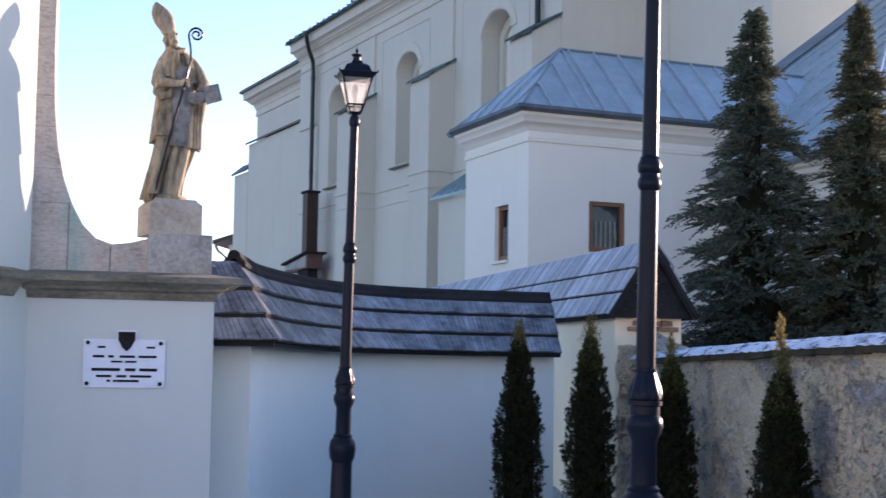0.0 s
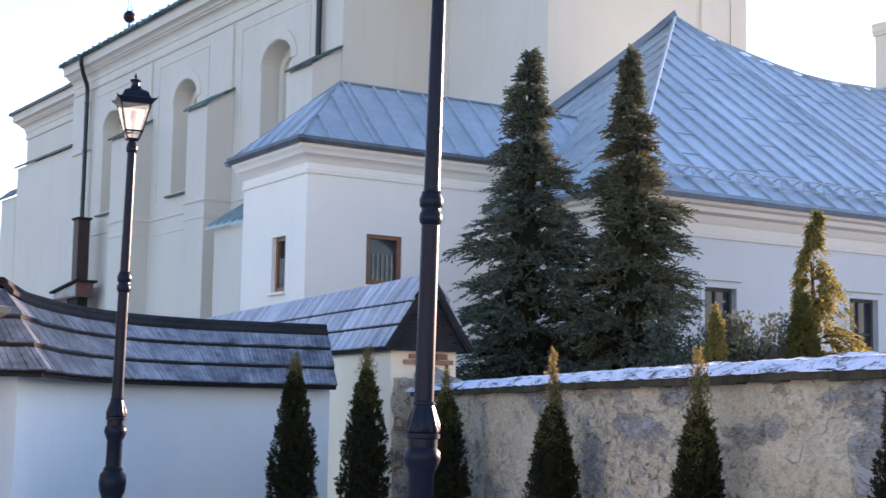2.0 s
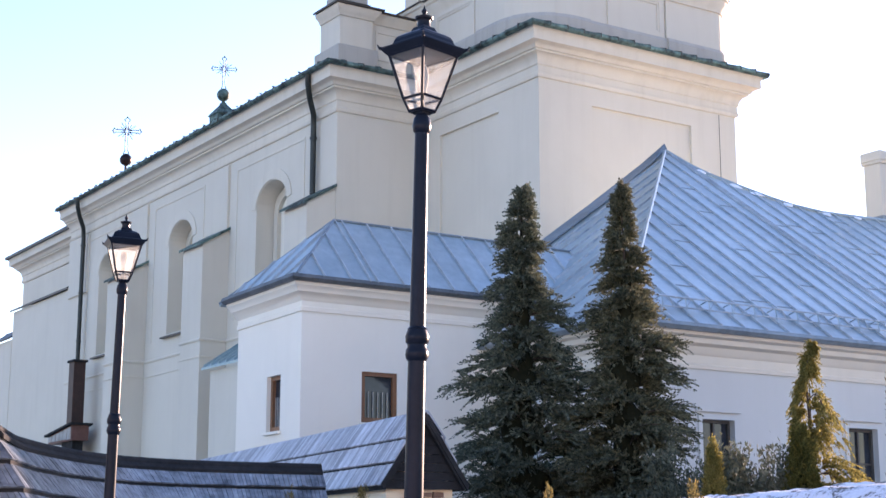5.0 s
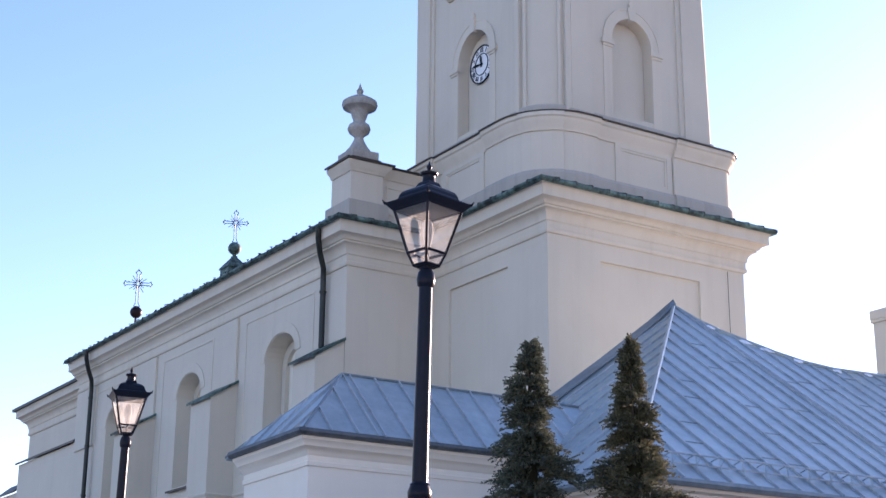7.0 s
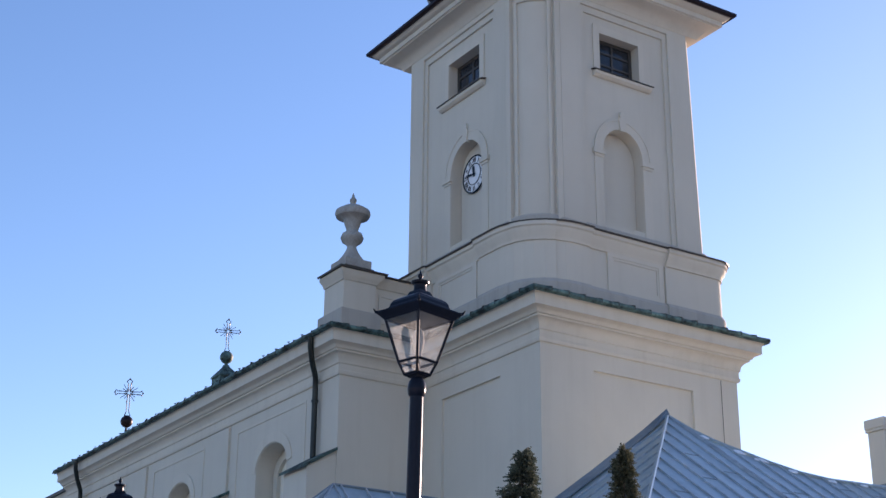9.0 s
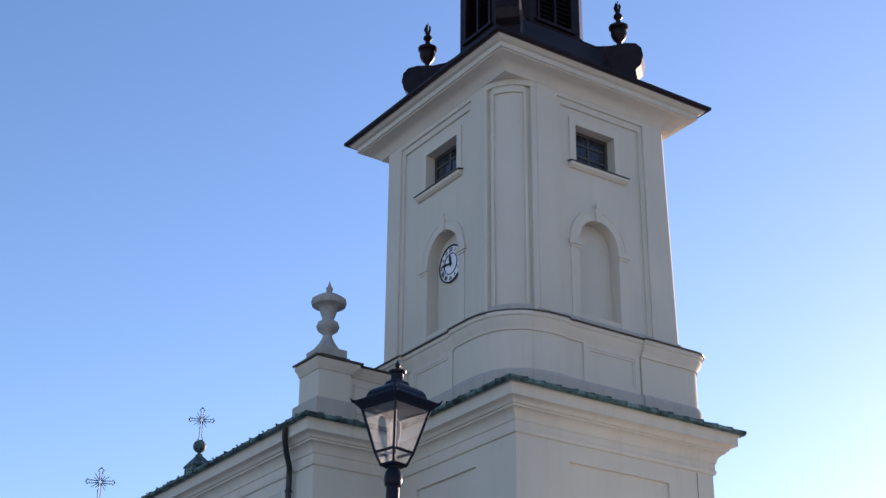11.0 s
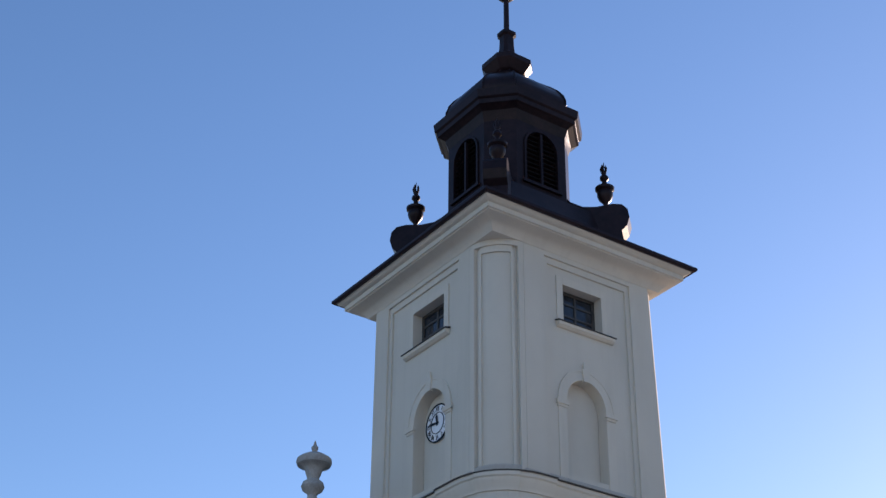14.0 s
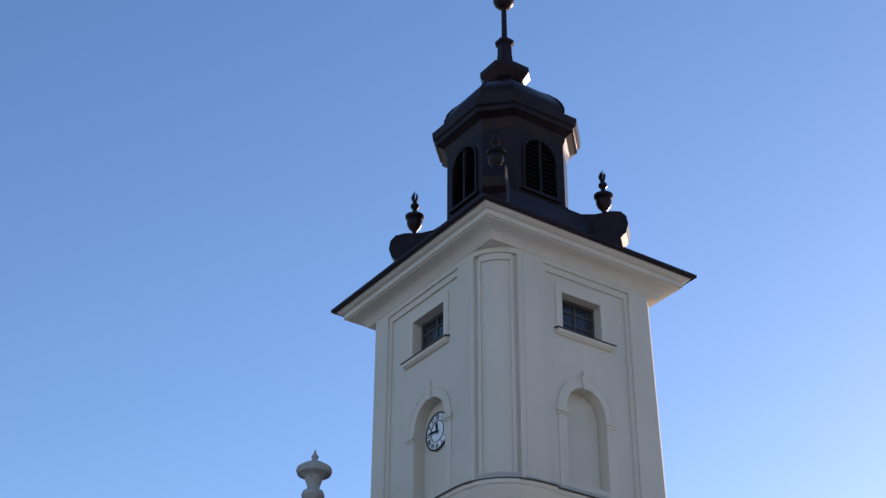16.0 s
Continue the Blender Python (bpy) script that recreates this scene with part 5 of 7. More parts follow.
xs, x = [EX], EX
while x < 60.0:
    x = x + 0.605
    for q in (APEX.x, 26.75):
        if xs[-1] < q < x:
            xs.append(q)
    xs.append(x)
strips = []
for x, x2 in zip(xs, xs[1:]):
    z, z2 = ridge_z(x), ridge_z(x2)
    strips.append(((x, EY, WE), (x2, EY, WE), (x2, EY + (z2 - WE) / SL, z2), (x, EY + (z - WE) / SL, z)))
ys = [EY + (APEX.y - EY) * i / 14 for i in range(15)]
for y, y2 in zip(ys, ys[1:]):                          # hipped end, cut off behind the apex
    def hip(yy):
        g = (yy - EY) / (APEX.y - EY)
        return (EX + (APEX.x - EX) * g, yy, WE + (APEX.z - WE) * g)
    strips.append(((EX, y, WE), (EX, y2, WE), hip(y2), hip(y)))
pan_roof(wing, strips)
bm = nb()
solid(bm, [(EX, APEX.y, WE - 0.1), (APEX.x, APEX.y, WE - 0.1), (APEX.x, APEX.y, APEX.z - 0.02), (EX, APEX.y, WE)], (0, 0.08, 0))
for x, x2 in zip(xs, xs[1:]):
    if x < APEX.x:
        continue
    z, z2 = ridge_z(x), ridge_z(x2)
    a, b = (x, EY + (z - WE) / SL, z - 0.03), (x2, EY + (z2 - WE) / SL, z2 - 0.03)
    solid(bm, [(x, 33.4, WE), (x2, 33.4, WE), b, a], (0, 0, -0.04))
part("roof_back", bm, M_ZINC, wing)
bm = nb()
tube(bm, [(EX, EY, WE + 0.02), APEX + Vector((0, 0, 0.03))], 0.05, 6)
part("hip_seam", bm, M_ZINC, wing)
bm = nb()
tube(bm, [(EX, APEX.y, WE + 0.02), APEX + Vector((0, 0, 0.03))], 0.05, 6)
part("hip_seam", bm, M_ZINC, wing)
bm = nb()
tube(bm, [(x, EY + (z - WE) / SL, z + 0.03) for x, z in RIDGELINE], 0.05, 6)
part("ridge_seam", bm, M_ZINC, wing)
# dark strip added along the far hip for the shaded back slope, kicked up at the apex
bm = nb()
for f0, f1, k0, k1 in ((0.0, 0.35, 0.0, 0.0), (0.35, 0.7, 0.0, 0.02), (0.7, 0.9, 0.02, 0.07), (0.9, 1.0, 0.07, 0.16)):
    q = [Vector((EX + (APEX.x - EX) * f, APEX.y, WE + (APEX.z - WE) * f + 0.04 + kk)) for f, kk in ((f0, k0), (f1, k1))]
    w0, w1 = min(0.75, 0.1 + (1 - f0) * 3), min(0.75, 0.1 + (1 - f1) * 3)
    hexa(bm, [q[0], q[1], q[1] + Vector((0, -w1, -k1)), q[0] + Vector((0, -w0, -k0))] + [p + Vector((-0.012, 0, 0.018)) for p in (q[0], q[1], q[1] + Vector((0, -w1, -k1)), q[0] + Vector((0, -w0, -k0)))])
part("shaded_hip_strip", bm, M_LEAD, wing, "dark strip painted for the shaded slope behind the hip")
# cross laps of the sheets
rng = random.Random(4)
for x, x2 in zip(xs, xs[1:]):
    if x2 - x < 0.5:
        continue
    top = min(ridge_z(x), ridge_z(x2)) - WE
    h = rng.uniform(0.4, 1.9)
    while h < top - 0.1:
        bm = nb()
        y = EY + h / SL
        hexa(bm, [(x + 0.03, y, WE + h + 0.002), (x2 - 0.03, y, WE + h + 0.002), (x2 - 0.03, y + 0.028, WE + h + 0.022), (x + 0.03, y + 0.028, WE + h + 0.022),
                  (x + 0.03, y, WE + h + 0.016), (x2 - 0.03, y, WE + h + 0.016), (x2 - 0.03, y + 0.028, WE + h + 0.032), (x + 0.03, y + 0.028, WE + h + 0.032)])
        part("sheet_lap", bm, M_LEAD, wing)
        h += rng.uniform(1.5, 2.4)
# patches of snow left along the ridge
random.seed(5)
for k in range(10):
    x = 26.9 + k * 0.62 + random.uniform(-0.08, 0.08)
    if random.random() < 0.3:
        continue
    z = ridge_z(x)
    y = EY + (z - WE) / SL
    bm = nb()
    w = random.uniform(0.10, 0.24)
    bmesh.ops.create_icosphere(bm, subdivisions=2, radius=1, matrix=Matrix.Translation((x, y - 0.06, z - 0.02)) @ Matrix.Rotation(math.atan(SL), 4, "X") @ Matrix.Diagonal((w * 1.3, 0.12, 0.03, 1)))
    for v in bm.verts:
        v.co += Vector((noise.noise(v.co * 9), noise.noise(v.co * 9 + Vector((5, 0, 0))), noise.noise(v.co * 7))) * 0.03
    part("snow_patch", bm, M_SNOWPATCH, wing, smooth=True)
# lattice snow guard above the eave
GY = EY + 0.42
gz = WE + SL * 0.42
for dz in (0.06, 0.25):
    bm = nb()
    tube(bm, [(18.3, GY, gz + dz), (46.0, GY, gz + dz)], 0.018, 5)
    part("guard_rail", bm, M_SEAM, wing)
x = 18.3
while x < 45.5:
    bm = nb()
    tube(bm, [(x, GY, gz + 0.05), (x + 0.15, GY, gz + 0.25), (x + 0.30, GY, gz + 0.05)], 0.013, 4)
    part("guard_lattice", bm, M_SEAM, wing)
    bm = nb()
    tube(bm, [(x, GY + 0.25, gz + SL * 0.25 + 0.02), (x, GY + 0.02, gz + 0.27), (x, GY - 0.02, gz)], 0.018, 5)
    part("guard_bracket", bm, M_ZINC, wing)
    x += 0.605
# chimney
chim = thing("chimney", "plastered chimney stack with a flat cap on the wing's roof", "chimney", AXIS)
CX0, CX1, CY0, CY1 = 33.25, 34.83, 28.1, 28.71
bm = nb()
box(bm, CX0, CX1, CY0, CY1, 8.6, 12.42, 0.015)
part("shaft", bm, M_WALL, chim)
bm = nb()
box(bm, CX0 - 0.05, CX1 + 0.05, CY0 - 0.05, CY1 + 0.05, 12.42, 12.5, 0.015)
box(bm, CX0 - 0.07, CX1 + 0.07, CY0 - 0.07, CY1 + 0.07, 12.5, 12.79, 0.03)
part("cap", bm, M_WALL, chim)
bm = nb()
sweep(bm, [(-0.05, 9.6), (0.05, 9.6), (0.05, 10.86), (-0.05, 10.88)], [(CX0, CY1), (CX0, CY0), (CX1, CY0), (CX1, CY1)])
part("flashing", bm, M_LEAD, chim)

# ------------------------------------------------------------------ curved churchyard wall with a shingled roof
RIDGEPATH = [Vector((-6.6, 18.0)), Vector((-5.5, 17.92))] + smooth_path([(-4.55, 17.85), (-4.62, 18.8), (-4.66, 19.6), (-4.6, 21.2), (-4.36, 22.8), (-3.85, 24.1), (-3.0, 25.05), (-2.0, 25.6), (-1.0, 26.0)], 5)
cwall = thing("curved_wall", "smooth white plastered wall, curved in plan, under a shingled roof", "wall", NEAR)


def offset(path, d):
    """The path moved d to its right."""
    out = []
    for i, p in enumerate(path):
        a = (path[min(i + 1, len(path) - 1)] - p if i < len(path) - 1 else p - path[i - 1]).normalized()
        b = (p - path[i - 1] if i > 0 else path[1] - p).normalized()
        m = (Vector((a.y, -a.x)) + Vector((b.y, -b.x))).normalized()
        out.append(p + m * (d / max(0.4, m.dot(Vector((a.y, -a.x))))))
    return out


bm = nb()
sweep(bm, [(-0.22, -0.85), (0.30, -0.85), (0.30, 1.98), (0.0, 2.6), (-0.22, 2.6)], RIDGEPATH)
part("wall", bm, M_FRESH, cwall, smooth=True)


def shingle_rows(parent, path, rows, width, name="shingle_course", back=False, mat=None):
    """Courses of narrow boards; each row is (out at foot, z at foot, out at head, z at head)."""
    rng = random.Random(11)
    for o0, z0, o1, z1 in rows:
        lo, hi = offset(path, o0), offset(path, o1)
        L = [0.0]
        for a, b in zip(lo, lo[1:]):
            L.append(L[-1] + (b - a).length)
        def on(line, s):
            for i in range(len(L) - 1):
                if s <= L[i + 1] or i == len(L) - 2:
                    f = (s - L[i]) / max(1e-6, L[i + 1] - L[i])
                    return line[i].lerp(line[i + 1], min(1.0, f))
        bm = nb()
        s = 0.0
        while s < L[-1] - 0.02:
            w = width * rng.uniform(0.75, 1.25)
            e = min(L[-1], s + w - 0.008)
            dz = rng.uniform(-0.006, 0.006)
            a, b, c, d = on(lo, s), on(lo, e), on(hi, e), on(hi, s)
            th = 0.022 + rng.uniform(0, 0.006)
            sl = Vector((o0 - o1, z0 - z1)).normalized()
            out = Vector((b.y - a.y, -(b.x - a.x))).normalized() if not back else Vector((-(b.y - a.y), b.x - a.x)).normalized()
            nx, nz = abs(sl.y), abs(sl.x)
            off = Vector((out.x * nx * th, out.y * nx * th, nz * th))
            pts = [Vector((a.x, a.y, z0 + dz)), Vector((b.x, b.y, z0 + dz)), Vector((c.x, c.y, z1)), Vector((d.x, d.y, z1))]
            hexa(bm, pts + [p + off for p in pts])
            s += w
        tagged(part(name, bm, mat or M_SHINGLE, parent, "row of weathered grey wooden shingles"), kind="stuff")
        # dark strip added below the feet, painting the shadow gap there
        bm = nb()
        k = 1 if o0 > o1 else -1
        drop = 0.02 if (o0, z0) == rows[0][:2] else 0.05
        sweep(bm, [(o0 - 0.05 * k, z0 - drop), (o0 - 0.004 * k, z0 - drop), (o0 - 0.004 * k, z0 - 0.002), (o0 - 0.05 * k, z0 - 0.002)], path)
        part("shadow_strip", bm, M_DARKWOOD, parent, "dark strip painting the shadow gap under the shingle feet")


ROWS = [(0.68, 1.93, 0.40, 2.27), (0.50, 2.24, 0.20, 2.60), (0.30, 2.57, 0.02, 2.88)]
shingle_rows(cwall, RIDGEPATH, ROWS, 0.075)
shingle_rows(cwall, RIDGEPATH, [(-o0, z0, -o1, z1) for o0, z0, o1, z1 in ROWS], 0.16, back=True)
bm = nb()
sweep(bm, [(0.62, 1.90), (0.62, 1.85), (0.0, 2.72), (0.0, 2.80)], RIDGEPATH)
sweep(bm, [(-0.62, 1.90), (-0.62, 1.85), (0.0, 2.72), (0.0, 2.80)], RIDGEPATH)
part("roof_boards", bm, M_DARKWOOD, cwall)
# rolled ridge: a dark tarred roll on two boards, rising a little at its free end
ridge_line = [(p.x, p.y, 0.05 * max(0.0, (19.5 - p.y) / 1.6)) for p in RIDGEPATH[2:]]
bm = nb()
sweep(bm, [(0.085 * math.cos(math.pi * k / 8), 2.90 + 0.085 * math.sin(math.pi * k / 8)) for k in range(9)], ridge_line)
part("ridge_roll", bm, M_DARKWOOD, cwall, "dark tarred ridge roll", smooth=True)
for sgn in (1, -1):
    bm = nb()
    sweep(bm, [(0.0, 2.945), (0.04 * sgn, 2.94), (0.145 * sgn, 2.835), (0.145 * sgn, 2.785), (0.11 * sgn, 2.79), (0.0, 2.89)], ridge_line)
    part("ridge_board", bm, M_DARKWOOD, cwall, "dark ridge board")

# ------------------------------------------------------------------ gabled wall behind it
GD = Vector((-0.342, 0.94)).normalized()
GS = Vector((GD.y, -GD.x))
G0 = Vector((0.78, 25.0))
gwall = thing("gabled_wall", "white wall under a steep shingled roof with a boarded gable and crumbling brick end", "wall", NEAR)
GP = [G0 + GD * s for s in (0.0, 2, 4, 6, 8, 10, 12, 14, 16)]
GBODY = [G0 + GD * s for s in (0.25, 8, 16)]
bm = nb()
sweep(bm, [(-0.6, -0.85), (0.58, -0.85), (0.58, 2.56), (0, 3.4), (-0.6, 2.56)], GBODY)
part("wall", bm, M_CREAM, gwall)
bm = nb()
for i in range(8):
    z0 = 2.52 + i * 0.145
    z1 = z0 + 0.14
    w0, w1 = 0.66 * (1 - (z0 - 2.52) / 1.2) + 0.04, 0.66 * (1 - (z1 - 2.52) / 1.2) + 0.02
    if w1 < 0.03:
        break
    d0, d1 = 0.10 + 0.012 * (i % 2), 0.13 + 0.012 * (i % 2)
    solid(bm, [(*(G0 + GS * u + GD * d0), z) for u, z in ((-w0, z0), (w0, z0), (w1, z1), (-w1, z1))], (*(GD * 0.03), 0))
part("gable_boards", bm, M_DARKWOOD, gwall, "dark boarded gable")
GROWS = [(0.74, 2.58, 0.46, 3.02), (0.55, 2.965, 0.27, 3.40), (0.345, 3.36, 0.02, 3.80)]
shingle_rows(gwall, GP, [(-a, b, -c, d) for a, b, c, d in GROWS], 0.075, back=True, mat=M_PALESHINGLE)
shingle_rows(gwall, GP, GROWS, 0.10, mat=M_PALESHINGLE)
bm = nb()
for s in (-1, 1):
    sweep(bm, [(0.70 * s, 2.56), (0.70 * s, 2.50), (0.0, 3.60), (0.0, 3.68)], GP)
part("roof_boards", bm, M_DARKWOOD, gwall)
bm = nb()
sweep(bm, [(-0.04, 3.75), (0.04, 3.75), (0.05, 3.78), (0.0, 3.83), (-0.05, 3.78)], GP)
part("ridge_cap", bm, M_PALESHINGLE, gwall)
bm = nb()
for s in (-1, 1):
    solid(bm, [(*(G0 + GS * (s * u) + GD * -0.02), z) for u, z in ((0.75, 2.50), (0.78, 2.60), (0.0, 3.79), (0.0, 3.66))], (*(GD * 0.05), 0))
part("verge_board", bm, M_DARKWOOD, gwall)

# ------------------------------------------------------------------ old rough wall with slab coping and snow
RW = smooth_path([(0.15 + 0.24 * s + 0.33 * max(0.0, 1 - s / 9.0), 24.9 - 0.9708 * s) for s in (0.0, 3.0, 6.0, 9.0, 12.0, 15.0, 18.0, 24.0, 30.0, 36.0)], 8)


def wall_rise(p):
    """The coping climbs a little towards the street."""
    return -0.10 + 0.10 * min(1.0, max(0.0, (24.9 - p.y) / 13.0))


rwall = thing("rough_wall", "old churchyard wall with peeling patched render and a slab coping", "wall", NEAR)
bm = nb()
N = len(RW)
for side, dd in ((1, 0.0), (-1, -0.55)):
    base = offset(RW, dd)
    zs = [-0.85, 0, 0.3, 0.6, 0.9, 1.2, 1.5, 1.78, 1.95]
    grid = []
    for i, p in enumerate(base):
        r = wall_rise(p)
        grid.append([bm.verts.new((p.x + 0.035 * noise.noise((p.x * 1.7, p.y * 1.7, z * 1.9)) * side, p.y + 0.03 * noise.noise((p.x * 1.7 + 9, p.y * 1.7, z * 1.9)), z + r * z / 1.95)) for z in zs])
    for i in range(N - 1):
        for j in range(len(zs) - 1):
            bm.faces.new((grid[i][j], grid[i + 1][j], grid[i + 1][j + 1], grid[i][j + 1]))
part("wall", bm, M_ROUGH, rwall, smooth=True)
rng = random.Random(3)
i = 1
while i < N - 3:
    j = min(N - 1, i + 2)
    a0, a1 = offset(RW, 0.10)[i], offset(RW, 0.10)[j]
    b0, b1 = offset(RW, -0.65)[i], offset(RW, -0.65)[j]
    t = (a1 - a0).normalized() * 0.003
    z = 1.86 + wall_rise(a0) + rng.uniform(-0.008, 0.008)
    drop, drop2 = -0.005 + rng.uniform(-0.012, 0.012), -0.005 + rng.uniform(-0.012, 0.012)
    bm = nb()
    hexa(bm, [(*(a0 + t), z + drop), (*(a1 - t), z + drop2), (*(b1 - t), z - 0.01), (*(b0 + t), z - 0.01), (*(a0 + t), z + 0.08), (*(a1 - t), z + 0.08), (*(b1 - t), z + 0.24), (*(b0 + t), z + 0.24)])
    part("coping_slab", bm, M_COPING, rwall)
    i = j
snow = thing("snow_strip", "thin ragged old snow lying along the wall's coping", "snow", NEAR, kind="stuff")
bm = nb()
rng = random.Random(8)
K = 9
fine = smooth_path(RW[:N - 8], 5)
A, Bp = offset(fine, 0.12), offset(fine, -0.6)
grid = []
for i in range(len(fine)):
    row = []
    for k in range(K):
        f = k / (K - 1)
        p = A[i].lerp(Bp[i], f)
        h = 0.075 * math.sin(math.pi * min(1, f * 1.15 + 0.12)) + 0.04 * noise.noise((p.x * 4, p.y * 2, 0)) + 0.022 * noise.noise((p.x * 14, p.y * 9, 3))
        if k == 0:
            h = -0.03 + 0.04 * noise.noise((p.x * 6, p.y * 6, 7))
            p = p + (A[i] - Bp[i]).normalized() * 0.04 * noise.noise((p.x * 4, p.y * 4, 2))
        row.append(bm.verts.new((p.x, p.y, 1.945 + 0.16 * f + wall_rise(p) + max(-0.02, h * 0.6))))
    grid.append(row)
for i in range(len(fine) - 1):
    for k in range(K - 1):
        bm.faces.new((grid[i][k], grid[i + 1][k], grid[i + 1][k + 1], grid[i][k + 1]))
part("snow", bm, M_SNOW, snow, smooth=True)

# crumbling end under the gable: torn render over rubble, with brick showing in two places
gf = Face((*G0, 0), (*GS, 0), (*(-GD), 0))
rng = random.Random(21)
bm = nb()
edge = []
for k in range(27):
    z = -0.85 + k * 0.112
    edge.append((-0.56 + 0.07 * noise.noise((3.1, z * 3.3, 1.0)) + 0.03 * noise.noise((7.7, z * 9, 2.0)), z))
gf.slab(bm, [(0.62, -0.85), (0.62, edge[-1][1])] + edge[::-1], -0.26, -0.215)
part("render", bm, M_ROUGH, gwall, "old crumbling render")
for k in range(34):                       # lumps of broken mortar that stand out of it
    u, z = rng.uniform(-0.5, 0.3), rng.uniform(0.3, 2.3)
    r = rng.uniform(0.04, 0.12)
    bm = nb()
    ring = [(u + r * rng.uniform(0.6, 1.1) * math.cos(2 * math.pi * q / 7), z + r * rng.uniform(0.5, 1.0) * math.sin(2 * math.pi * q / 7)) for q in range(7)]
    gf.slab(bm, ring, -0.23, -0.215 + rng.uniform(0.012, 0.05))
    part("mortar_lump", bm, M_ROUGH, gwall)
for rows, z00, u0, u1 in ((2, 2.30, -0.40, 0.35), (3, 0.52, -0.52, -0.10), (2, 1.18, -0.50, -0.25)):
    for row in range(rows):
        z = z00 + row * 0.098
        u = u0 + (0.12 if row % 2 else 0.0) + rng.uniform(-0.02, 0.02)
        while u < u1:
            w = rng.uniform(0.17, 0.24)
            d = rng.uniform(-0.20, -0.15)
            q = [rng.uniform(-0.010, 0.010) for _ in range(8)]
            bm = nb()
            gf.slab(bm, [(u + q[0], z + q[1]), (u + w + q[2], z + q[3]), (u + w + q[4], z + 0.078 + q[5]), (u + q[6], z + 0.080 + q[7])], -0.24, d)
            part("brick", bm, M_BRICK, gwall)
            u += w + rng.uniform(0.015, 0.05)

# rough mortar fillet where the coping runs against the gable end
bm = nb()
o0, o1 = offset(RW, 0.06), offset(RW, -0.60)
grid = []
for i in range(13):
    f = i / 12
    a, b = o0[1].lerp(o0[4], f), o1[1].lerp(o1[4], f)
    row = []
    for k in range(9):
        e = k / 8
        p = a.lerp(b, e)
        h = (0.36 * (1 - f) ** 1.2 + 0.01) * (0.35 + 0.65 * math.sin(math.pi * min(1.0, e * 0.8 + 0.2)))
        row.append(bm.verts.new((p.x + 0.03 * noise.noise((p.x * 7, p.y * 7, 1)), p.y + 0.03 * noise.noise((p.x * 7, p.y * 7, 4)), 1.86 + 0.10 * e + h + 0.05 * noise.noise((p.x * 6, p.y * 6, e * 3)))))
    grid.append(row)
for i in range(12):
    for k in range(8):
        bm.faces.new((grid[i][k], grid[i + 1][k], grid[i + 1][k + 1], grid[i][k + 1]))
lo_ = [[bm.verts.new((v.co.x, v.co.y, 1.74)) for v in (r[0], r[-1])] for r in grid]
for i in range(12):
    bm.faces.new((grid[i][0], lo_[i][0], lo_[i + 1][0], grid[i + 1][0]))
    bm.faces.new((grid[i][-1], grid[i + 1][-1], lo_[i + 1][1], lo_[i][1]))
bm.faces.new([lo_[0][0]] + grid[0] + [lo_[0][1]])
part("mortar_fillet", bm, M_ROUGH, rwall, "rough mortar fillet", smooth=True)

# ------------------------------------------------------------------ gate pier with the statue
gate = thing("gate_pier", "white plastered gate pier with a weathered stone cornice and concave parapet", "gate pier", NEAR)
PF = Face((-6.15, 15.31, 0), (0.948, 0.318, 0), (0.318, -0.948, 0))


def fpath(pts):
    return [tuple(PF.at(u, 0, d)[:2]) for u, d in pts]


bm = nb()
PF.box(bm, 0.0, 1.98, -0.85, 2.36, -1.1, 0.0)
part("pier_body", bm, M_PIER, gate)
bm = nb()
PF.box(bm, -0.32, 0.0, -0.85, 2.36, -1.1, -0.10)
part("pier_flank", bm, M_PIER, gate)
PR = [(1.98, -1.1), (1.98, 0.0), (0.0, 0.0), (-0.0, -0.1), (-0.6, -0.1)]
bm = nb()
sweep(bm, [(-0.1, 2.31), (0.02, 2.31), (0.04, 2.39), (0.10, 2.41), (0.11, 2.44), (0.17, 2.47), (0.22, 2.485), (0.275, 2.49), (0.29, 2.555), (-0.1, 2.62)], fpath(PR)[::-1])
part("cornice", bm, M_CORNICE, gate, "weathered olive-grey stone cornice")
bm = nb()
PF.box(bm, -0.6, 1.9, 2.3, 2.605, -1.05, -0.05)
part("core", bm, M_PIER, gate)
# concave parapet rising into the tall gate
curve = [(1.28, 3.0)] + [(1.05, 2.94), (0.87, 2.92), (0.70, 2.98), (0.56, 3.12), (0.44, 3.34), (0.34, 3.62), (0.27, 3.95), (0.22, 4.4), (0.20, 5.0), (0.20, 6.6)]
bm = nb()
PF.slab(bm, [(-0.02, 2.6), (1.28, 2.6)] + curve + [(-0.02, 6.6)], -0.75, -0.18)
part("parapet", bm, M_PARAPET, gate, "stained stone parapet with a concave edge")
for u0, u1, z0, z1 in ((0.40, 0.408, 2.6, 3.36), (0.85, 0.862, 2.6, 2.90)):
    bm = nb()
    PF.box(bm, u0, u1, z0, z1, -0.2, -0.176)
    part("joint", bm, M_COPPER, gate, "green stained upright joint")
for z, u1 in ((3.35, 0.41), (3.72, 0.31), (4.18, 0.235), (4.52, 0.205)):
    bm = nb()
    PF.box(bm, -0.02, u1, z, z + 0.007, -0.2, -0.178)
    part("joint", bm, M_STONE, gate)

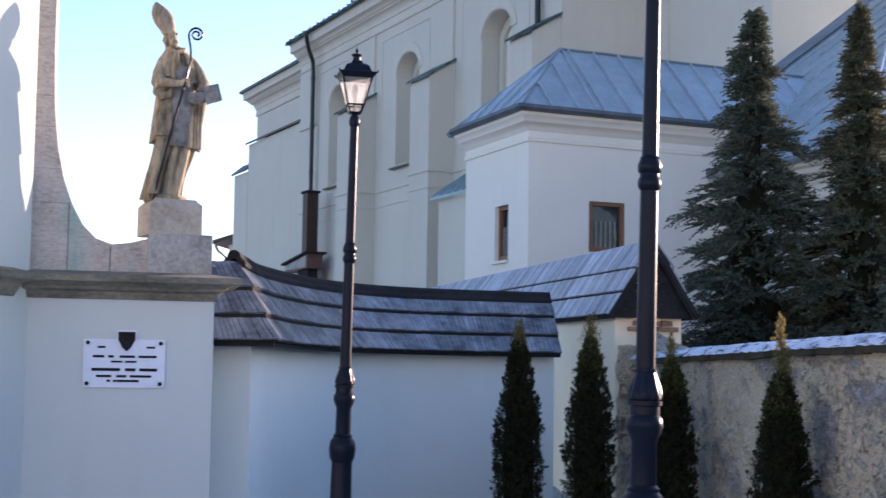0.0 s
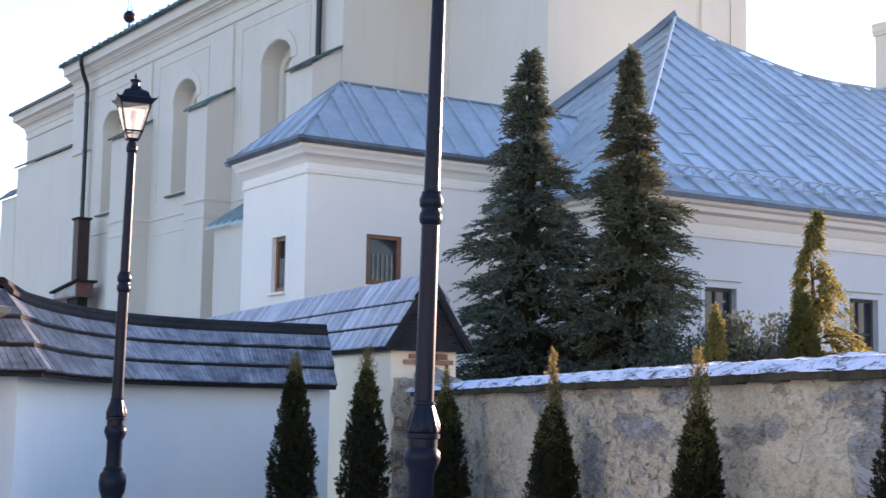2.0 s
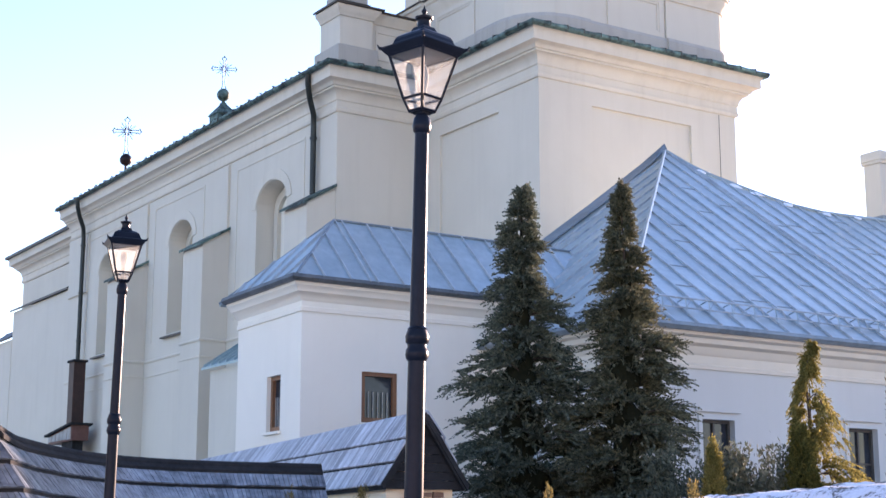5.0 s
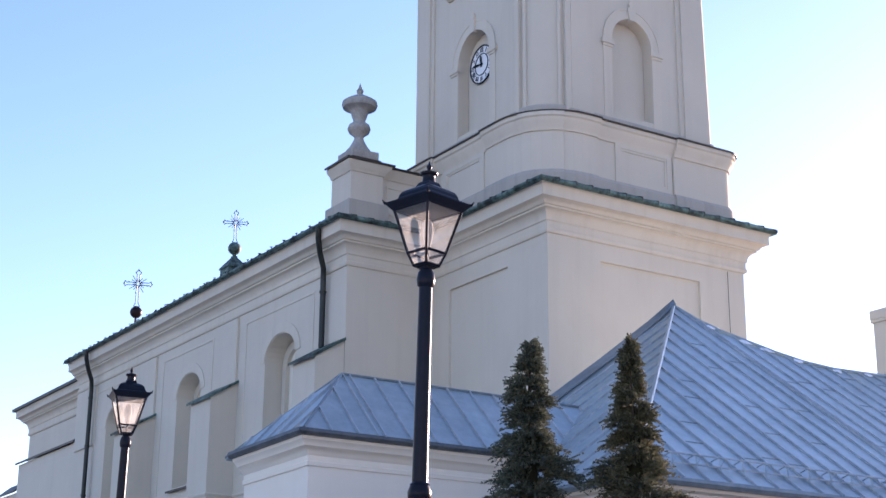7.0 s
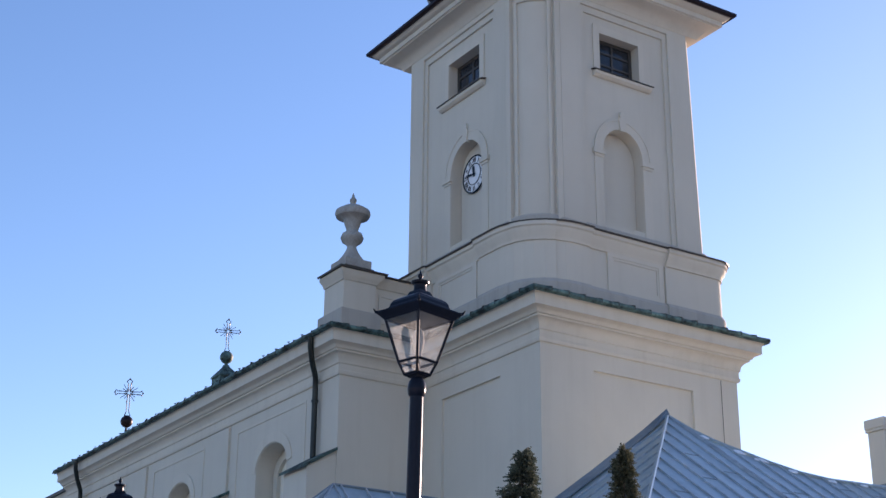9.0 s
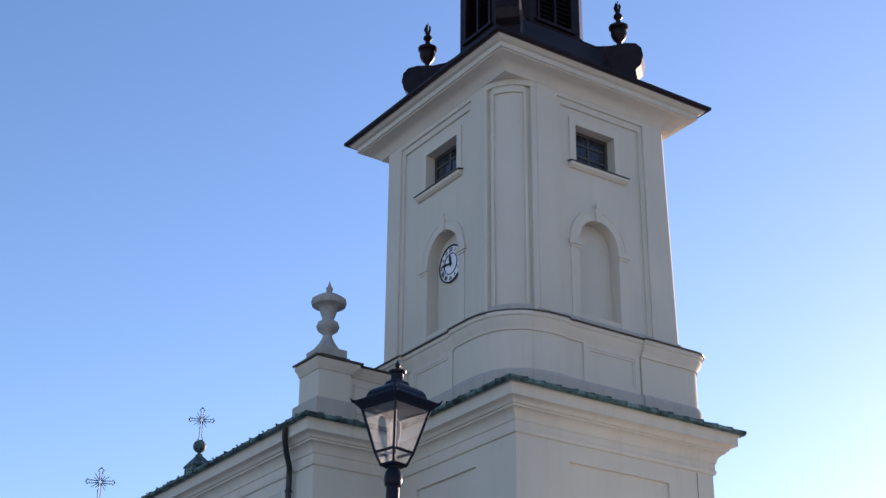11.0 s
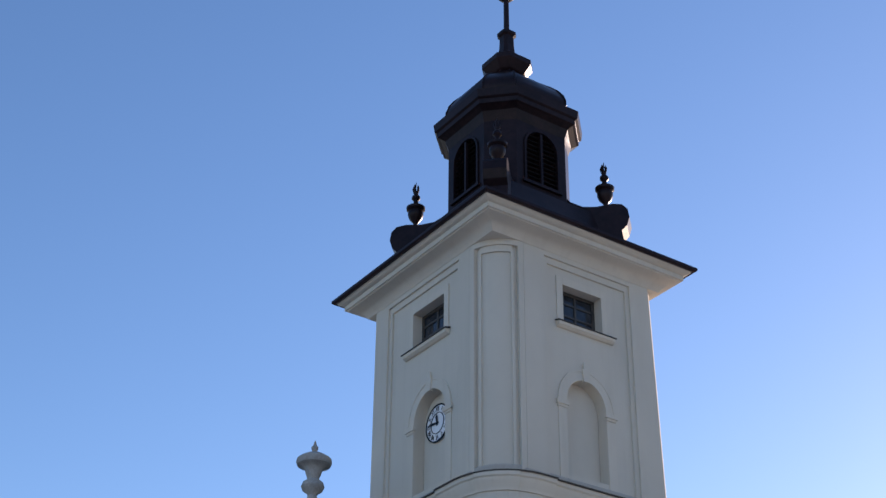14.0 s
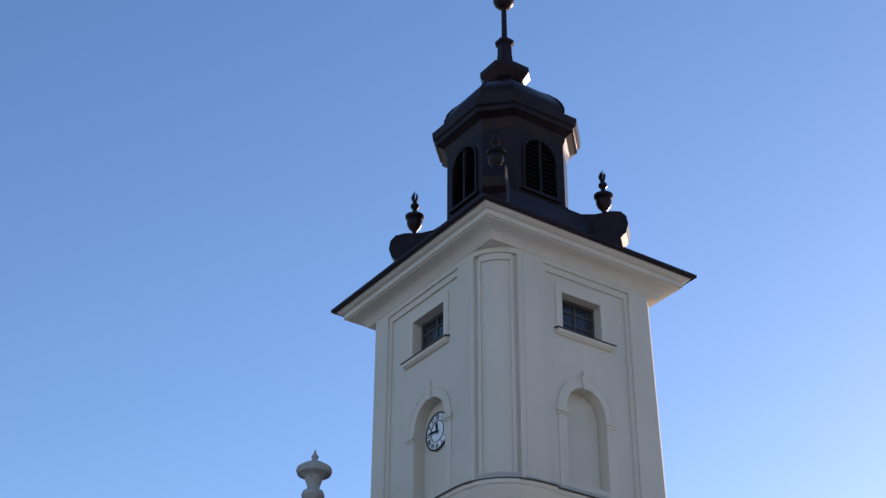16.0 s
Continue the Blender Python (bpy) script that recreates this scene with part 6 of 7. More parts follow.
# angled wing of the gate, catching the sun
AF = Face((-6.13, 15.33, 0), (-0.22, -0.9755, 0), (0.9755, -0.22, 0))
bm = nb()
AF.box(bm, 0.0, 3.2, -0.85, 7.0, -0.5, 0.0)
part("gate_wing", bm, M_PIER, gate)
bm = nb()
sweep(bm, [(-0.05, 2.31), (0.02, 2.31), (0.10, 2.41), (0.11, 2.44), (0.22, 2.485), (0.27, 2.555), (-0.05, 2.62)], [tuple(AF.at(u, 0)[:2]) for u in (3.2, 0.3)])
part("cornice", bm, M_CORNICE, gate)
# block and pedestal of the statue
bm = nb()
PF.box(bm, 1.26, 1.95, 2.58, 3.045, -0.78, -0.10)
part("block", bm, M_BLOCK, gate, "patchy grey stone block")

ped = thing("statue_pedestal", "square pale stone pedestal under the bishop statue", "pedestal", NEAR)
bm = nb()
c = PF.at(1.49, 0, -0.44)
pm = Matrix.Translation((c.x, c.y, 3.045)) @ Matrix.Rotation(math.atan2(0.318, 0.948) + 0.22, 4, "Z")
for w0, w1, z0, z1 in ((0.292, 0.292, 0.0, 0.225), (0.286, 0.286, 0.225, 0.232), (0.292, 0.290, 0.232, 0.335), (0.290, 0.235, 0.335, 0.39), (0.235, 0.232, 0.39, 0.40)):
    pts = [pm @ Vector((sx * w, sy * w, z)) for w, z in ((w0, z0), (w1, z1)) for sx, sy in ((-1, -1), (1, -1), (1, 1), (-1, 1))]
    hexa(bm, pts)
part("shaft", bm, M_PEDESTAL, ped)


def bishop():
    """A robed bishop with mitre, book and crozier, in one carved mesh."""
    k = 0.00645
    bm = nb()

    def P(x, y, d=0.0):
        return Vector(((x - 305) * k, -d, (352 - y) * k))

    def loft(rows, seg, fold, cap=True):
        """Rings (y, centre x, half width, half depth) joined into a skin."""
        rows = sorted(rows, reverse=True)
        ys = [r[0] for r in rows][::-1]
        n = max(6, int((ys[-1] - ys[0]) / 4))
        rings = []
        for i in range(n + 1):
            y = ys[-1] - (ys[-1] - ys[0]) * i / n
            cx, rx, ry = (float(np.interp(y, ys, [r[j] for r in rows][::-1])) for j in (1, 2, 3))
            ring = []
            for s in range(seg):
                a = 2 * math.pi * s / seg
                q = 1 + fold(a, y) + 0.04 * noise.noise((math.cos(a) * 2, math.sin(a) * 2, y * 0.04))
                ring.append(bm.verts.new(((cx - 305) * k + rx * k * q * math.cos(a), ry * k * q * math.sin(a), (352 - y) * k)))
            rings.append(ring)
        for a, b in zip(rings, rings[1:]):
            for s in range(seg):
                bm.faces.new((a[s], a[(s + 1) % seg], b[(s + 1) % seg], b[s]))
        if cap:
            bm.faces.new(rings[0][::-1]), bm.faces.new(rings[-1])

    def pleat(x):
        """Broad rounded ridge with a sharp valley."""
        return 2 * abs(math.sin(x / 2)) - 1.2

    # cassock, in broad pleats that splay towards the hem
    loft([(352, 291, 28, 26), (340, 292, 27, 26), (318, 296, 26, 25), (300, 301, 26, 24), (270, 309, 28, 24), (240, 314, 30, 24), (190, 316, 32, 22), (120, 315, 30, 20)], 72,
         lambda a, y: (0.36 * pleat(6 * a + 0.9 + 0.008 * y) + 0.07 * math.sin(13 * a + 0.03 * y)) * min(1, max(0.2, (y - 160) / 110)))
    tube(bm, [P(290, 240, 0.13), P(286, 270, 0.17), P(281, 305, 0.20), P(276, 345, 0.21)], [0.05, 0.06, 0.064, 0.062], 12)
    tube(bm, [P(318, 250, 0.13), P(308, 290, 0.17), P(298, 348, 0.16)], [0.035, 0.05, 0.055], 10)
    tube(bm, [P(333, 255, 0.13), P(324, 295, 0.17), P(313, 347, 0.17)], [0.05, 0.056, 0.056], 12)
    # surplice, open at the front over the cassock, with a deep hem
    for lo, hi, hem, side in ((math.pi * 0.60, math.pi * 1.44, 246, -1), (math.pi * 1.66, math.pi * 2.40, 263, 1)):
        nu, nv, rings = 30, 24, []
        for i in range(nv + 1):
            f = i / nv
            y = 148 + (hem - 148) * f
            cx = 317 - 3 * f if side > 0 else 316 - 4 * f
            rx = 35 + 4 * f
            ry = 25 + 5 * f
            ring = []
            for j in range(nu + 1):
                a = lo + (hi - lo) * j / nu
                q = 1 + (0.04 + 0.13 * f) * pleat(11 * a + 0.4 * side + f)
                dy = (6 * math.cos(a - math.pi) * f if side < 0 else 0) + 2.0 * f * math.sin(13 * a)
                ring.append((Vector(((cx - 305) * k + rx * k * q * math.cos(a), ry * k * q * math.sin(a), (352 - y - dy * f) * k)), Vector((math.cos(a), math.sin(a), 0))))
            rings.append(ring)
        out = [[bm.verts.new(p) for p, _ in r] for r in rings]
        inn = [[bm.verts.new(p - nrm * 0.035) for p, nrm in r] for r in rings]
        for i in range(nv):
            for j in range(nu):
                bm.faces.new((out[i][j], out[i + 1][j], out[i + 1][j + 1], out[i][j + 1]))
                bm.faces.new((inn[i][j], inn[i][j + 1], inn[i + 1][j + 1], inn[i + 1][j]))
            bm.faces.new((out[i][0], inn[i][0], inn[i + 1][0], out[i + 1][0]))
            bm.faces.new((out[i][nu], out[i + 1][nu], inn[i + 1][nu], inn[i][nu]))
        for j in range(nu):
            bm.faces.new((out[nv][j], inn[nv][j], inn[nv][j + 1], out[nv][j + 1]))
    # chest under the cape
    loft([(84, 307, 14, 12), (100, 314, 25, 15), (130, 317, 30, 18), (165, 317, 30, 20)], 40, lambda a, y: 0.03 * math.sin(9 * a))
    # cape over the shoulders, open down the front, its two edges standing out
    for lo, hi, hem, side in ((math.pi * 0.50, math.pi * 1.42, 143, -1), (math.pi * 1.62, math.pi * 2.50, 152, 1)):
        nu, nv, rings = 30, 20, []
        for i in range(nv + 1):
            f = i / nv
            y = 82 + (hem - 82) * f
            cx = float(np.interp(f, (0, 0.25, 0.6, 1), (307, 313, 318, 320)))
            rx = float(np.interp(f, (0, 0.12, 0.3, 0.6, 1), (12, 20, 31, 38, 41)))
            ry = float(np.interp(f, (0, 0.3, 0.6, 1), (12, 21, 27, 30)))
            ring = []
            for j in range(nu + 1):
                a = lo + (hi - lo) * j / nu
                q = 1 + 0.12 * f * pleat(9 * a + 0.5 * side) + 0.03 * noise.noise((math.cos(a) * 3, math.sin(a) * 3, y * 0.05))
                ring.append((Vector(((cx - 305) * k + rx * k * q * math.cos(a), ry * k * q * math.sin(a), (352 - y) * k + 0.03 * f * math.sin(5 * a))), Vector((math.cos(a), math.sin(a), 0))))
            rings.append(ring)
        out = [[bm.verts.new(p) for p, _ in r] for r in rings]
        inn = [[bm.verts.new(p - nrm * 0.04) for p, nrm in r] for r in rings]
        for i in range(nv):
            for j in range(nu):
                bm.faces.new((out[i][j], out[i + 1][j], out[i + 1][j + 1], out[i][j + 1]))
                bm.faces.new((inn[i][j], inn[i][j + 1], inn[i + 1][j + 1], inn[i + 1][j]))
            bm.faces.new((out[i][0], inn[i][0], inn[i + 1][0], out[i + 1][0]))
            bm.faces.new((out[i][nu], out[i + 1][nu], inn[i + 1][nu], inn[i][nu]))
        for j in range(nu):
            bm.faces.new((out[nv][j], inn[nv][j], inn[nv][j + 1], out[nv][j + 1]))
    # rolled collar and the bands that hang from it
    tube(bm, [P(294, 86, 0.03), P(300, 91, 0.10), P(310, 95, 0.14), P(320, 92, 0.10), P(324, 86, 0.02)], 0.028, 8)
    tube(bm, [P(309, 96, 0.15), P(311, 112, 0.17), P(313, 128, 0.17)], [0.028, 0.035, 0.02], 8)
    # neck, head with brow, nose, cheeks, beard and hair
    loft([(88, 306, 8, 8.5), (78, 303, 7, 8.5), (72, 303, 8, 11), (65, 302, 9, 12), (58, 300, 9, 11.5), (52, 298, 8.5, 10)], 24, lambda a, y: 0.04 * math.sin(3 * a + y * 0.3))
    tube(bm, [P(304, 60, 0.072), P(307, 65, 0.098), P(308, 69, 0.085)], [0.012, 0.020, 0.014], 8)
    tube(bm, [P(297, 60, 0.068), P(304, 59, 0.082), P(311, 60, 0.060)], 0.012, 6)
    tube(bm, [P(304, 72, 0.075), P(307, 79, 0.095), P(310, 89, 0.10)], [0.042, 0.048, 0.014], 10)
    tube(bm, [P(292, 62, 0.02), P(291, 72, 0.02), P(294, 82, 0.0)], [0.025, 0.035, 0.02], 8)
    # mitre: a band, and two pointed flaps that lean back
    loft([(61, 299, 12, 13.5), (56, 297, 13, 14.5), (55, 296.5, 12, 13.5), (52, 294, 13, 13), (41, 289, 16.5, 13), (30, 285.5, 17.5, 11), (20, 282, 15, 8), (12, 278, 10, 5), (7, 275, 5, 3), (4, 274, 2, 1)], 28, lambda a, y: 0.05 * math.cos(2 * a) + (0.05 * abs(math.sin(a * 2)) if y < 50 else 0))
    # bent arm across the chest: drooping sleeve, bare forearm, fist round the staff
    tube(bm, [P(288, 108, 0.02), P(283, 132, 0.08), P(281, 150, 0.15), P(286, 160, 0.21)], [0.06, 0.08, 0.085, 0.065], 14)
    tube(bm, [P(280, 150, 0.10), P(281, 166, 0.15), P(287, 174, 0.17), P(301, 170, 0.18), P(304, 160, 0.20)], [0.05, 0.065, 0.06, 0.045, 0.02], 12)
    tube(bm, [P(282, 149, 0.20), P(294, 153, 0.27), P(308, 154, 0.30), P(320, 154, 0.31)], [0.060, 0.052, 0.042, 0.036], 12)
    tube(bm, [P(318, 154, 0.31), P(325, 153, 0.325), P(332, 154, 0.31)], [0.034, 0.052, 0.036], 10)
    for q in range(4):                     # fingers
        tube(bm, [P(321 + 0.5 * q, 148 + 3.6 * q, 0.35), P(327 + 0.5 * q, 147.5 + 3.6 * q, 0.375), P(332, 149 + 3.6 * q, 0.345)], 0.011, 6)
    # other arm, under the book
    tube(bm, [P(336, 106, 0.02), P(349, 128, 0.06), P(359, 148, 0.12), P(353, 168, 0.20)], [0.06, 0.07, 0.068, 0.05], 12)
    tube(bm, [P(358, 165, 0.06), P(354, 190, 0.08), P(348, 225, 0.08), P(348, 262, 0.06)], [0.05, 0.06, 0.065, 0.045], 10)
    # grey front panel between the open sides of the surplice, and the sleeve below the book; the grey paints shade as
    # well as crust
    g0 = len(bm.faces)
    nu, nv, grid = 12, 22, []
    for i in range(nv + 1):
        f = i / nv
        row = []
        for j in range(nu + 1):
            e = j / nu
            x = 305 + 5 * f * (1 - e) * -0.2 + 34 * e
            y = 120 + 140 * f
            row.append(bm.verts.new(P(x, y, 0.135 + 0.05 * f + 0.035 * math.sin(math.pi * e) + 0.014 * math.sin(14 * f + 5 * e) + 0.010 * abs(math.sin(9 * e)))))
        grid.append(row)
    for i in range(nv):
        for j in range(nu):
            bm.faces.new((grid[i][j], grid[i + 1][j], grid[i + 1][j + 1], grid[i][j + 1]))
    tube(bm, [P(336, 176, 0.20), P(350, 178, 0.25), P(362, 172, 0.24)], [0.06, 0.075, 0.06], 10)
    solid(bm, [P(358, 160, 0.22), P(379, 154, 0.24), P(386, 180, 0.24), P(363, 187, 0.22)], (0.02, -0.10, 0))
    solid(bm, [P(357, 158.5, 0.325), P(380, 152.5, 0.345), P(387.5, 181, 0.345), P(362, 188.5, 0.325)], (0.004, -0.022, 0))
    bm.faces.ensure_lookup_table()
    for f in bm.faces[g0:]:
        f.material_index = 2
    # flying fold of the surplice
    solid(bm, [P(287, 180, 0.08), P(294, 196, 0.13), P(288, 240, 0.14), P(270, 224, 0.05)], (0.0, -0.05, 0.0))
    for q in range(5):                     # hanging folds of the surplice
        tube(bm, [P(291 + 3.4 * q, 176, 0.15), P(284 + 4.6 * q, 212, 0.19 + 0.006 * q), P(279 + 5.6 * q, 243, 0.20 + 0.004 * q)], [0.014, 0.022, 0.026], 8)
    for q in range(4):
        tube(bm, [P(340 + 5 * q, 186, 0.16 - 0.02 * q), P(338 + 5.4 * q, 225, 0.20 - 0.022 * q), P(337 + 5.6 * q, 263, 0.20 - 0.024 * q)], [0.014, 0.022, 0.026], 8)
    # base slab
    lathe(bm, [(0.24, -0.02), (0.25, 0.02), (0.22, 0.05)], 14, (-0.04, 0))
    # crozier with its spiral head
    pts = [P(277, 357, 0.24), P(300, 253, 0.31), P(325, 154, 0.365), P(334, 112, 0.30), P(334, 88, 0.16), P(331, 66, 0.08)]
    for s in range(26):
        a = math.pi - s * 0.42
        r = (13.0 - s * 0.40) * k
        c = P(344, 60, 0.08)
        pts.append(Vector((c.x + r * math.cos(a), c.y, c.z + r * math.sin(a))))
    f0 = len(bm.faces)
    tube(bm, pts, 0.013, 6)
    bm.faces.ensure_lookup_table()
    for f in bm.faces[f0:]:
        f.material_index = 1
    return bm


st = part("bishop_statue", bishop(), [M_STATUE, M_IRON, M_STATUEGREY], None, smooth=True)
c = PF.at(1.475, 0, -0.44)
st.matrix_world = NEAR @ Matrix.Translation((c.x, c.y, 3.448)) @ Matrix.Rotation(math.atan2(0.318, 0.948), 4, "Z")
tagged(st, "weathered sandstone bishop statue with mitre, book and iron crozier", "statue")

# plaque
plaque = thing("memorial_plaque", "white marble plaque with dark lettering and a shield, on the pier", "plaque", NEAR)
bm = nb()
PF.slab(bm, rect(0.61, 1.47, 1.37, 1.885), 0.004, 0.03)
part("slab", bm, M_PLAQUE, plaque)
bm = nb()
PF.slab(bm, [(0.955, 1.90), (0.955, 1.985), (1.165, 1.985), (1.165, 1.90), (1.12, 1.79), (1.06, 1.735), (1.0, 1.79)], 0.004, 0.036)
part("shield_backing", bm, M_PLAQUE, plaque)
bm = nb()
PF.slab(bm, [(0.97, 1.88), (0.97, 1.965), (1.15, 1.965), (1.15, 1.88), (1.11, 1.80), (1.06, 1.755), (1.01, 1.80)], 0.036, 0.05)
part("shield", bm, M_INK, plaque, "dark heraldic shield")
for u, z in ((0.655, 1.845), (1.42, 1.845), (0.655, 1.41), (1.42, 1.41)):
    bm = nb()
    p = PF.at(u, z, 0.03)
    q = PF.at(u, z, 0.055)
    tube(bm, [p, q], 0.022, 10)
    part("bolt", bm, M_INK, plaque)
LINES = [(1.80, 0.022, [(0.76, 0.84), (1.27, 1.36)]), (1.70, 0.026, [(0.71, 0.83), (0.87, 0.93), (0.99, 1.15), (1.19, 1.38)]), (1.645, 0.020, [(0.90, 1.02), (1.05, 1.17)]),
         (1.56, 0.032, [(0.70, 1.0), (1.05, 1.16), (1.2, 1.39)]), (1.49, 0.026, [(0.75, 0.91), (0.96, 1.07), (1.1, 1.33)]), (1.44, 0.024, [(0.86, 0.9), (0.93, 1.2)])]
for z, h, spans in LINES:
    for a, b in spans:
        bm = nb()
        PF.box(bm, a, b, z - h / 2, z + h / 2, 0.03, 0.034)
        part("text_bar", bm, M_INK, plaque)


# ------------------------------------------------------------------ street lamps
def street_lamp(x, y, turn, glass):
    lamp = thing("street_lamp", "black cast-iron street lamp with a four-sided glass lantern", "street lamp", pose(x, y, 0, 0, 1.0, 0), group="street lamps along the wall")
    bm = nb()
    lathe(bm, [(0.17, -0.16), (0.17, 0.06), (0.13, 0.10), (0.12, 0.35), (0.088, 0.42), (0.082, 0.86)], 20)
    part("base", bm, M_IRON, lamp, smooth=True)
    bm = nb()
    lathe(bm, [(0.082, 0.86), (0.10, 0.90), (0.108, 0.97), (0.10, 1.03), (0.074, 1.06), (0.078, 1.075), (0.062, 1.09), (0.060, 1.29), (0.078, 1.33), (0.088, 1.36), (0.082, 1.395), (0.07, 1.41), (0.07, 1.45), (0.08, 1.455), (0.08, 1.475), (0.062, 1.485)], 20)
    part("lower_shaft", bm, M_IRON, lamp, smooth=True)
    bm = nb()
    rings = []                             # bell of overlapping leaves
    for r, z, amp in ((0.050, 1.475, 0.0), (0.076, 1.482, 0.02), (0.078, 1.495, 0.10), (0.074, 1.515, 0.16), (0.068, 1.54, 0.15), (0.060, 1.565, 0.12), (0.053, 1.59, 0.07), (0.049, 1.605, 0.0), (0.053, 1.61, 0.0), (0.053, 1.62, 0.0), (0.046, 1.625, 0.0)):
        rings.append([bm.verts.new(((r * (1 + amp * (abs(math.cos(4 * a)) - 0.55))) * math.cos(a), (r * (1 + amp * (abs(math.cos(4 * a)) - 0.55))) * math.sin(a), z)) for a in (2 * math.pi * q / 64 for q in range(64))])
    for a, b in zip(rings, rings[1:]):
        for q in range(64):
            bm.faces.new((a[q], a[(q + 1) % 64], b[(q + 1) % 64], b[q]))
    bm.faces.new(rings[0][::-1]), bm.faces.new(rings[-1])
    part("leaf_collar", bm, M_IRON, lamp, smooth=True)
    bm = nb()
    lathe(bm, [(0.046, 1.60), (0.042, 2.47)], 18)
    part("shaft", bm, M_IRON, lamp, smooth=True)
    bm = nb()
    lathe(bm, [(0.042, 2.45), (0.05, 2.46), (0.056, 2.48), (0.053, 2.505), (0.046, 2.515), (0.046, 2.53), (0.055, 2.54), (0.057, 2.57), (0.046, 2.60), (0.048, 2.605), (0.038, 2.615)], 18)
    part("ring", bm, M_IRON, lamp, smooth=True)
    bm = nb()
    lathe(bm, [(0.038, 2.61), (0.033, 3.56), (0.042, 3.57), (0.046, 3.60), (0.040, 3.635), (0.03, 3.65), (0.03, 3.67)], 18)
    part("upper_shaft", bm, M_IRON, lamp, smooth=True)
    R = Matrix.Rotation(turn, 4, "Z")

    def sq(h, z):
        return [R @ Vector((sx * h, sy * h, z)) for sx, sy in ((-1, -1), (1, -1), (1, 1), (-1, 1))]

    lan = part("lantern", _loft([sq(0.03, 3.655), sq(0.034, 3.672)]), M_IRON, lamp)
    lo, mid_, hi = sq(0.044, 3.672), sq(0.066, 3.735), sq(0.118, 3.955)
    for i in range(4):
        bm = nb()
        tube(bm, [lo[i], mid_[i]], 0.0075, 6)
        tube(bm, [mid_[i], hi[i]], 0.008, 6)
        part("glazing_post", bm, M_IRON, lan)
    for ring_, r in ((lo, 0.008), (mid_, 0.0075), (hi, 0.010)):
        for i in range(4):
            bm = nb()
            tube(bm, [ring_[i], ring_[(i + 1) % 4]], r, 6)
            part("glazing_rail", bm, M_IRON, lan)
    for i in range(4):
        j = (i + 1) % 4
        for a, b, mt in ((mid_, hi, glass), (lo, mid_, M_DUSTY)):
            bm = nb()
            n = (a[j] - a[i]).cross(b[i] - a[i]).normalized() * 0.003
            solid(bm, [a[i].lerp(a[j], 0.04), a[j].lerp(a[i], 0.04), b[j].lerp(b[i], 0.04), b[i].lerp(b[j], 0.04)], n)
            ob = part("pane", bm, mt, lan, "glass pane, its sunlit whiteness put into the film" if mt is M_SUNHAZE else "clear dusty glass pane")
            ob.visible_shadow = False
    bm = nb()
    lathe(bm, [(0.012, 3.67), (0.012, 3.76), (0.02, 3.765), (0.02, 3.79), (0.024, 3.8), (0.03, 3.84), (0.026, 3.89), (0.01, 3.91)], 12)
    part("bulb", bm, M_URN, lan, "white lamp bulb", smooth=True)
    roof = _loft([sq(0.124, 3.952), sq(0.152, 3.985), sq(0.150, 3.992), sq(0.126, 3.996), sq(0.112, 4.006), sq(0.105, 4.02), sq(0.101, 4.036), sq(0.092, 4.051), sq(0.072, 4.065), sq(0.046, 4.078), sq(0.036, 4.10)])
    rf = part("lantern_roof", roof, M_IRON, lamp)
    for i in range(4):                     # upturned corners
        bm = nb()
        c = sq(0.150, 3.985)[i]
        o = Vector((c.x, c.y, 0)).normalized()
        tube(bm, [c - o * 0.03, c + o * 0.004 + Vector((0, 0, 0.004)), c + o * 0.016 + Vector((0, 0, 0.022))], [0.012, 0.008, 0.002], 6)
        part("corner_spike", bm, M_IRON, rf)
    bm = nb()
    lathe(bm, [(0.034, 4.095), (0.031, 4.125), (0.033, 4.135), (0.044, 4.142), (0.046, 4.152), (0.03, 4.158), (0.01, 4.162), (0.008, 4.17), (0.014, 4.18), (0.013, 4.19), (0.006, 4.197), (0.002, 4.215)], 14)
    part("finial", bm, M_IRON, lamp, smooth=True)
    return lamp


def _loft(rings):
    bm = nb()
    rv = [[bm.verts.new(p) for p in r] for r in rings]
    for a, b in zip(rv, rv[1:]):
        for i in range(len(a)):
            bm.faces.new((a[i], a[(i + 1) % len(a)], b[(i + 1) % len(a)], b[i]))
    bm.faces.new(rv[0][::-1]), bm.faces.new(rv[-1])
    return bm


street_lamp(0.129, 7.0, radians(43), M_DUSTY)
street_lamp(-2.12, 11.85, radians(17), M_SUNHAZE)


# ------------------------------------------------------------------ plants
def blades(name, pos, dirs, length, width, mat, parent, label="", seed=0):
    """Many small leaf blades: each a thin folded diamond along its direction."""
    rng = np.random.default_rng(seed)
    n = len(pos)
    d = dirs / np.linalg.norm(dirs, axis=1)[:, None]
    r = rng.normal(size=(n, 3))
    s = np.cross(d, r)
    s /= np.linalg.norm(s, axis=1)[:, None]
    u = np.cross(d, s)
    L, Wd = length[:, None], width[:, None]
    v = np.stack([pos, pos + d * L * 0.45 + s * Wd, pos + d * L + u * Wd * 0.3, pos + d * L * 0.45 - s * Wd], 1).reshape(-1, 3)
    f = (np.arange(n)[:, None] * 4 + np.array([[0, 1, 2, 3]])).tolist()
    me = bpy.data.meshes.new(name)
    me.from_pydata(v.tolist(), [], f)
    me.materials.append(mat)
    ob = new(name, me)
    ob.parent = parent
    return tagged(ob, label, kind="stuff")


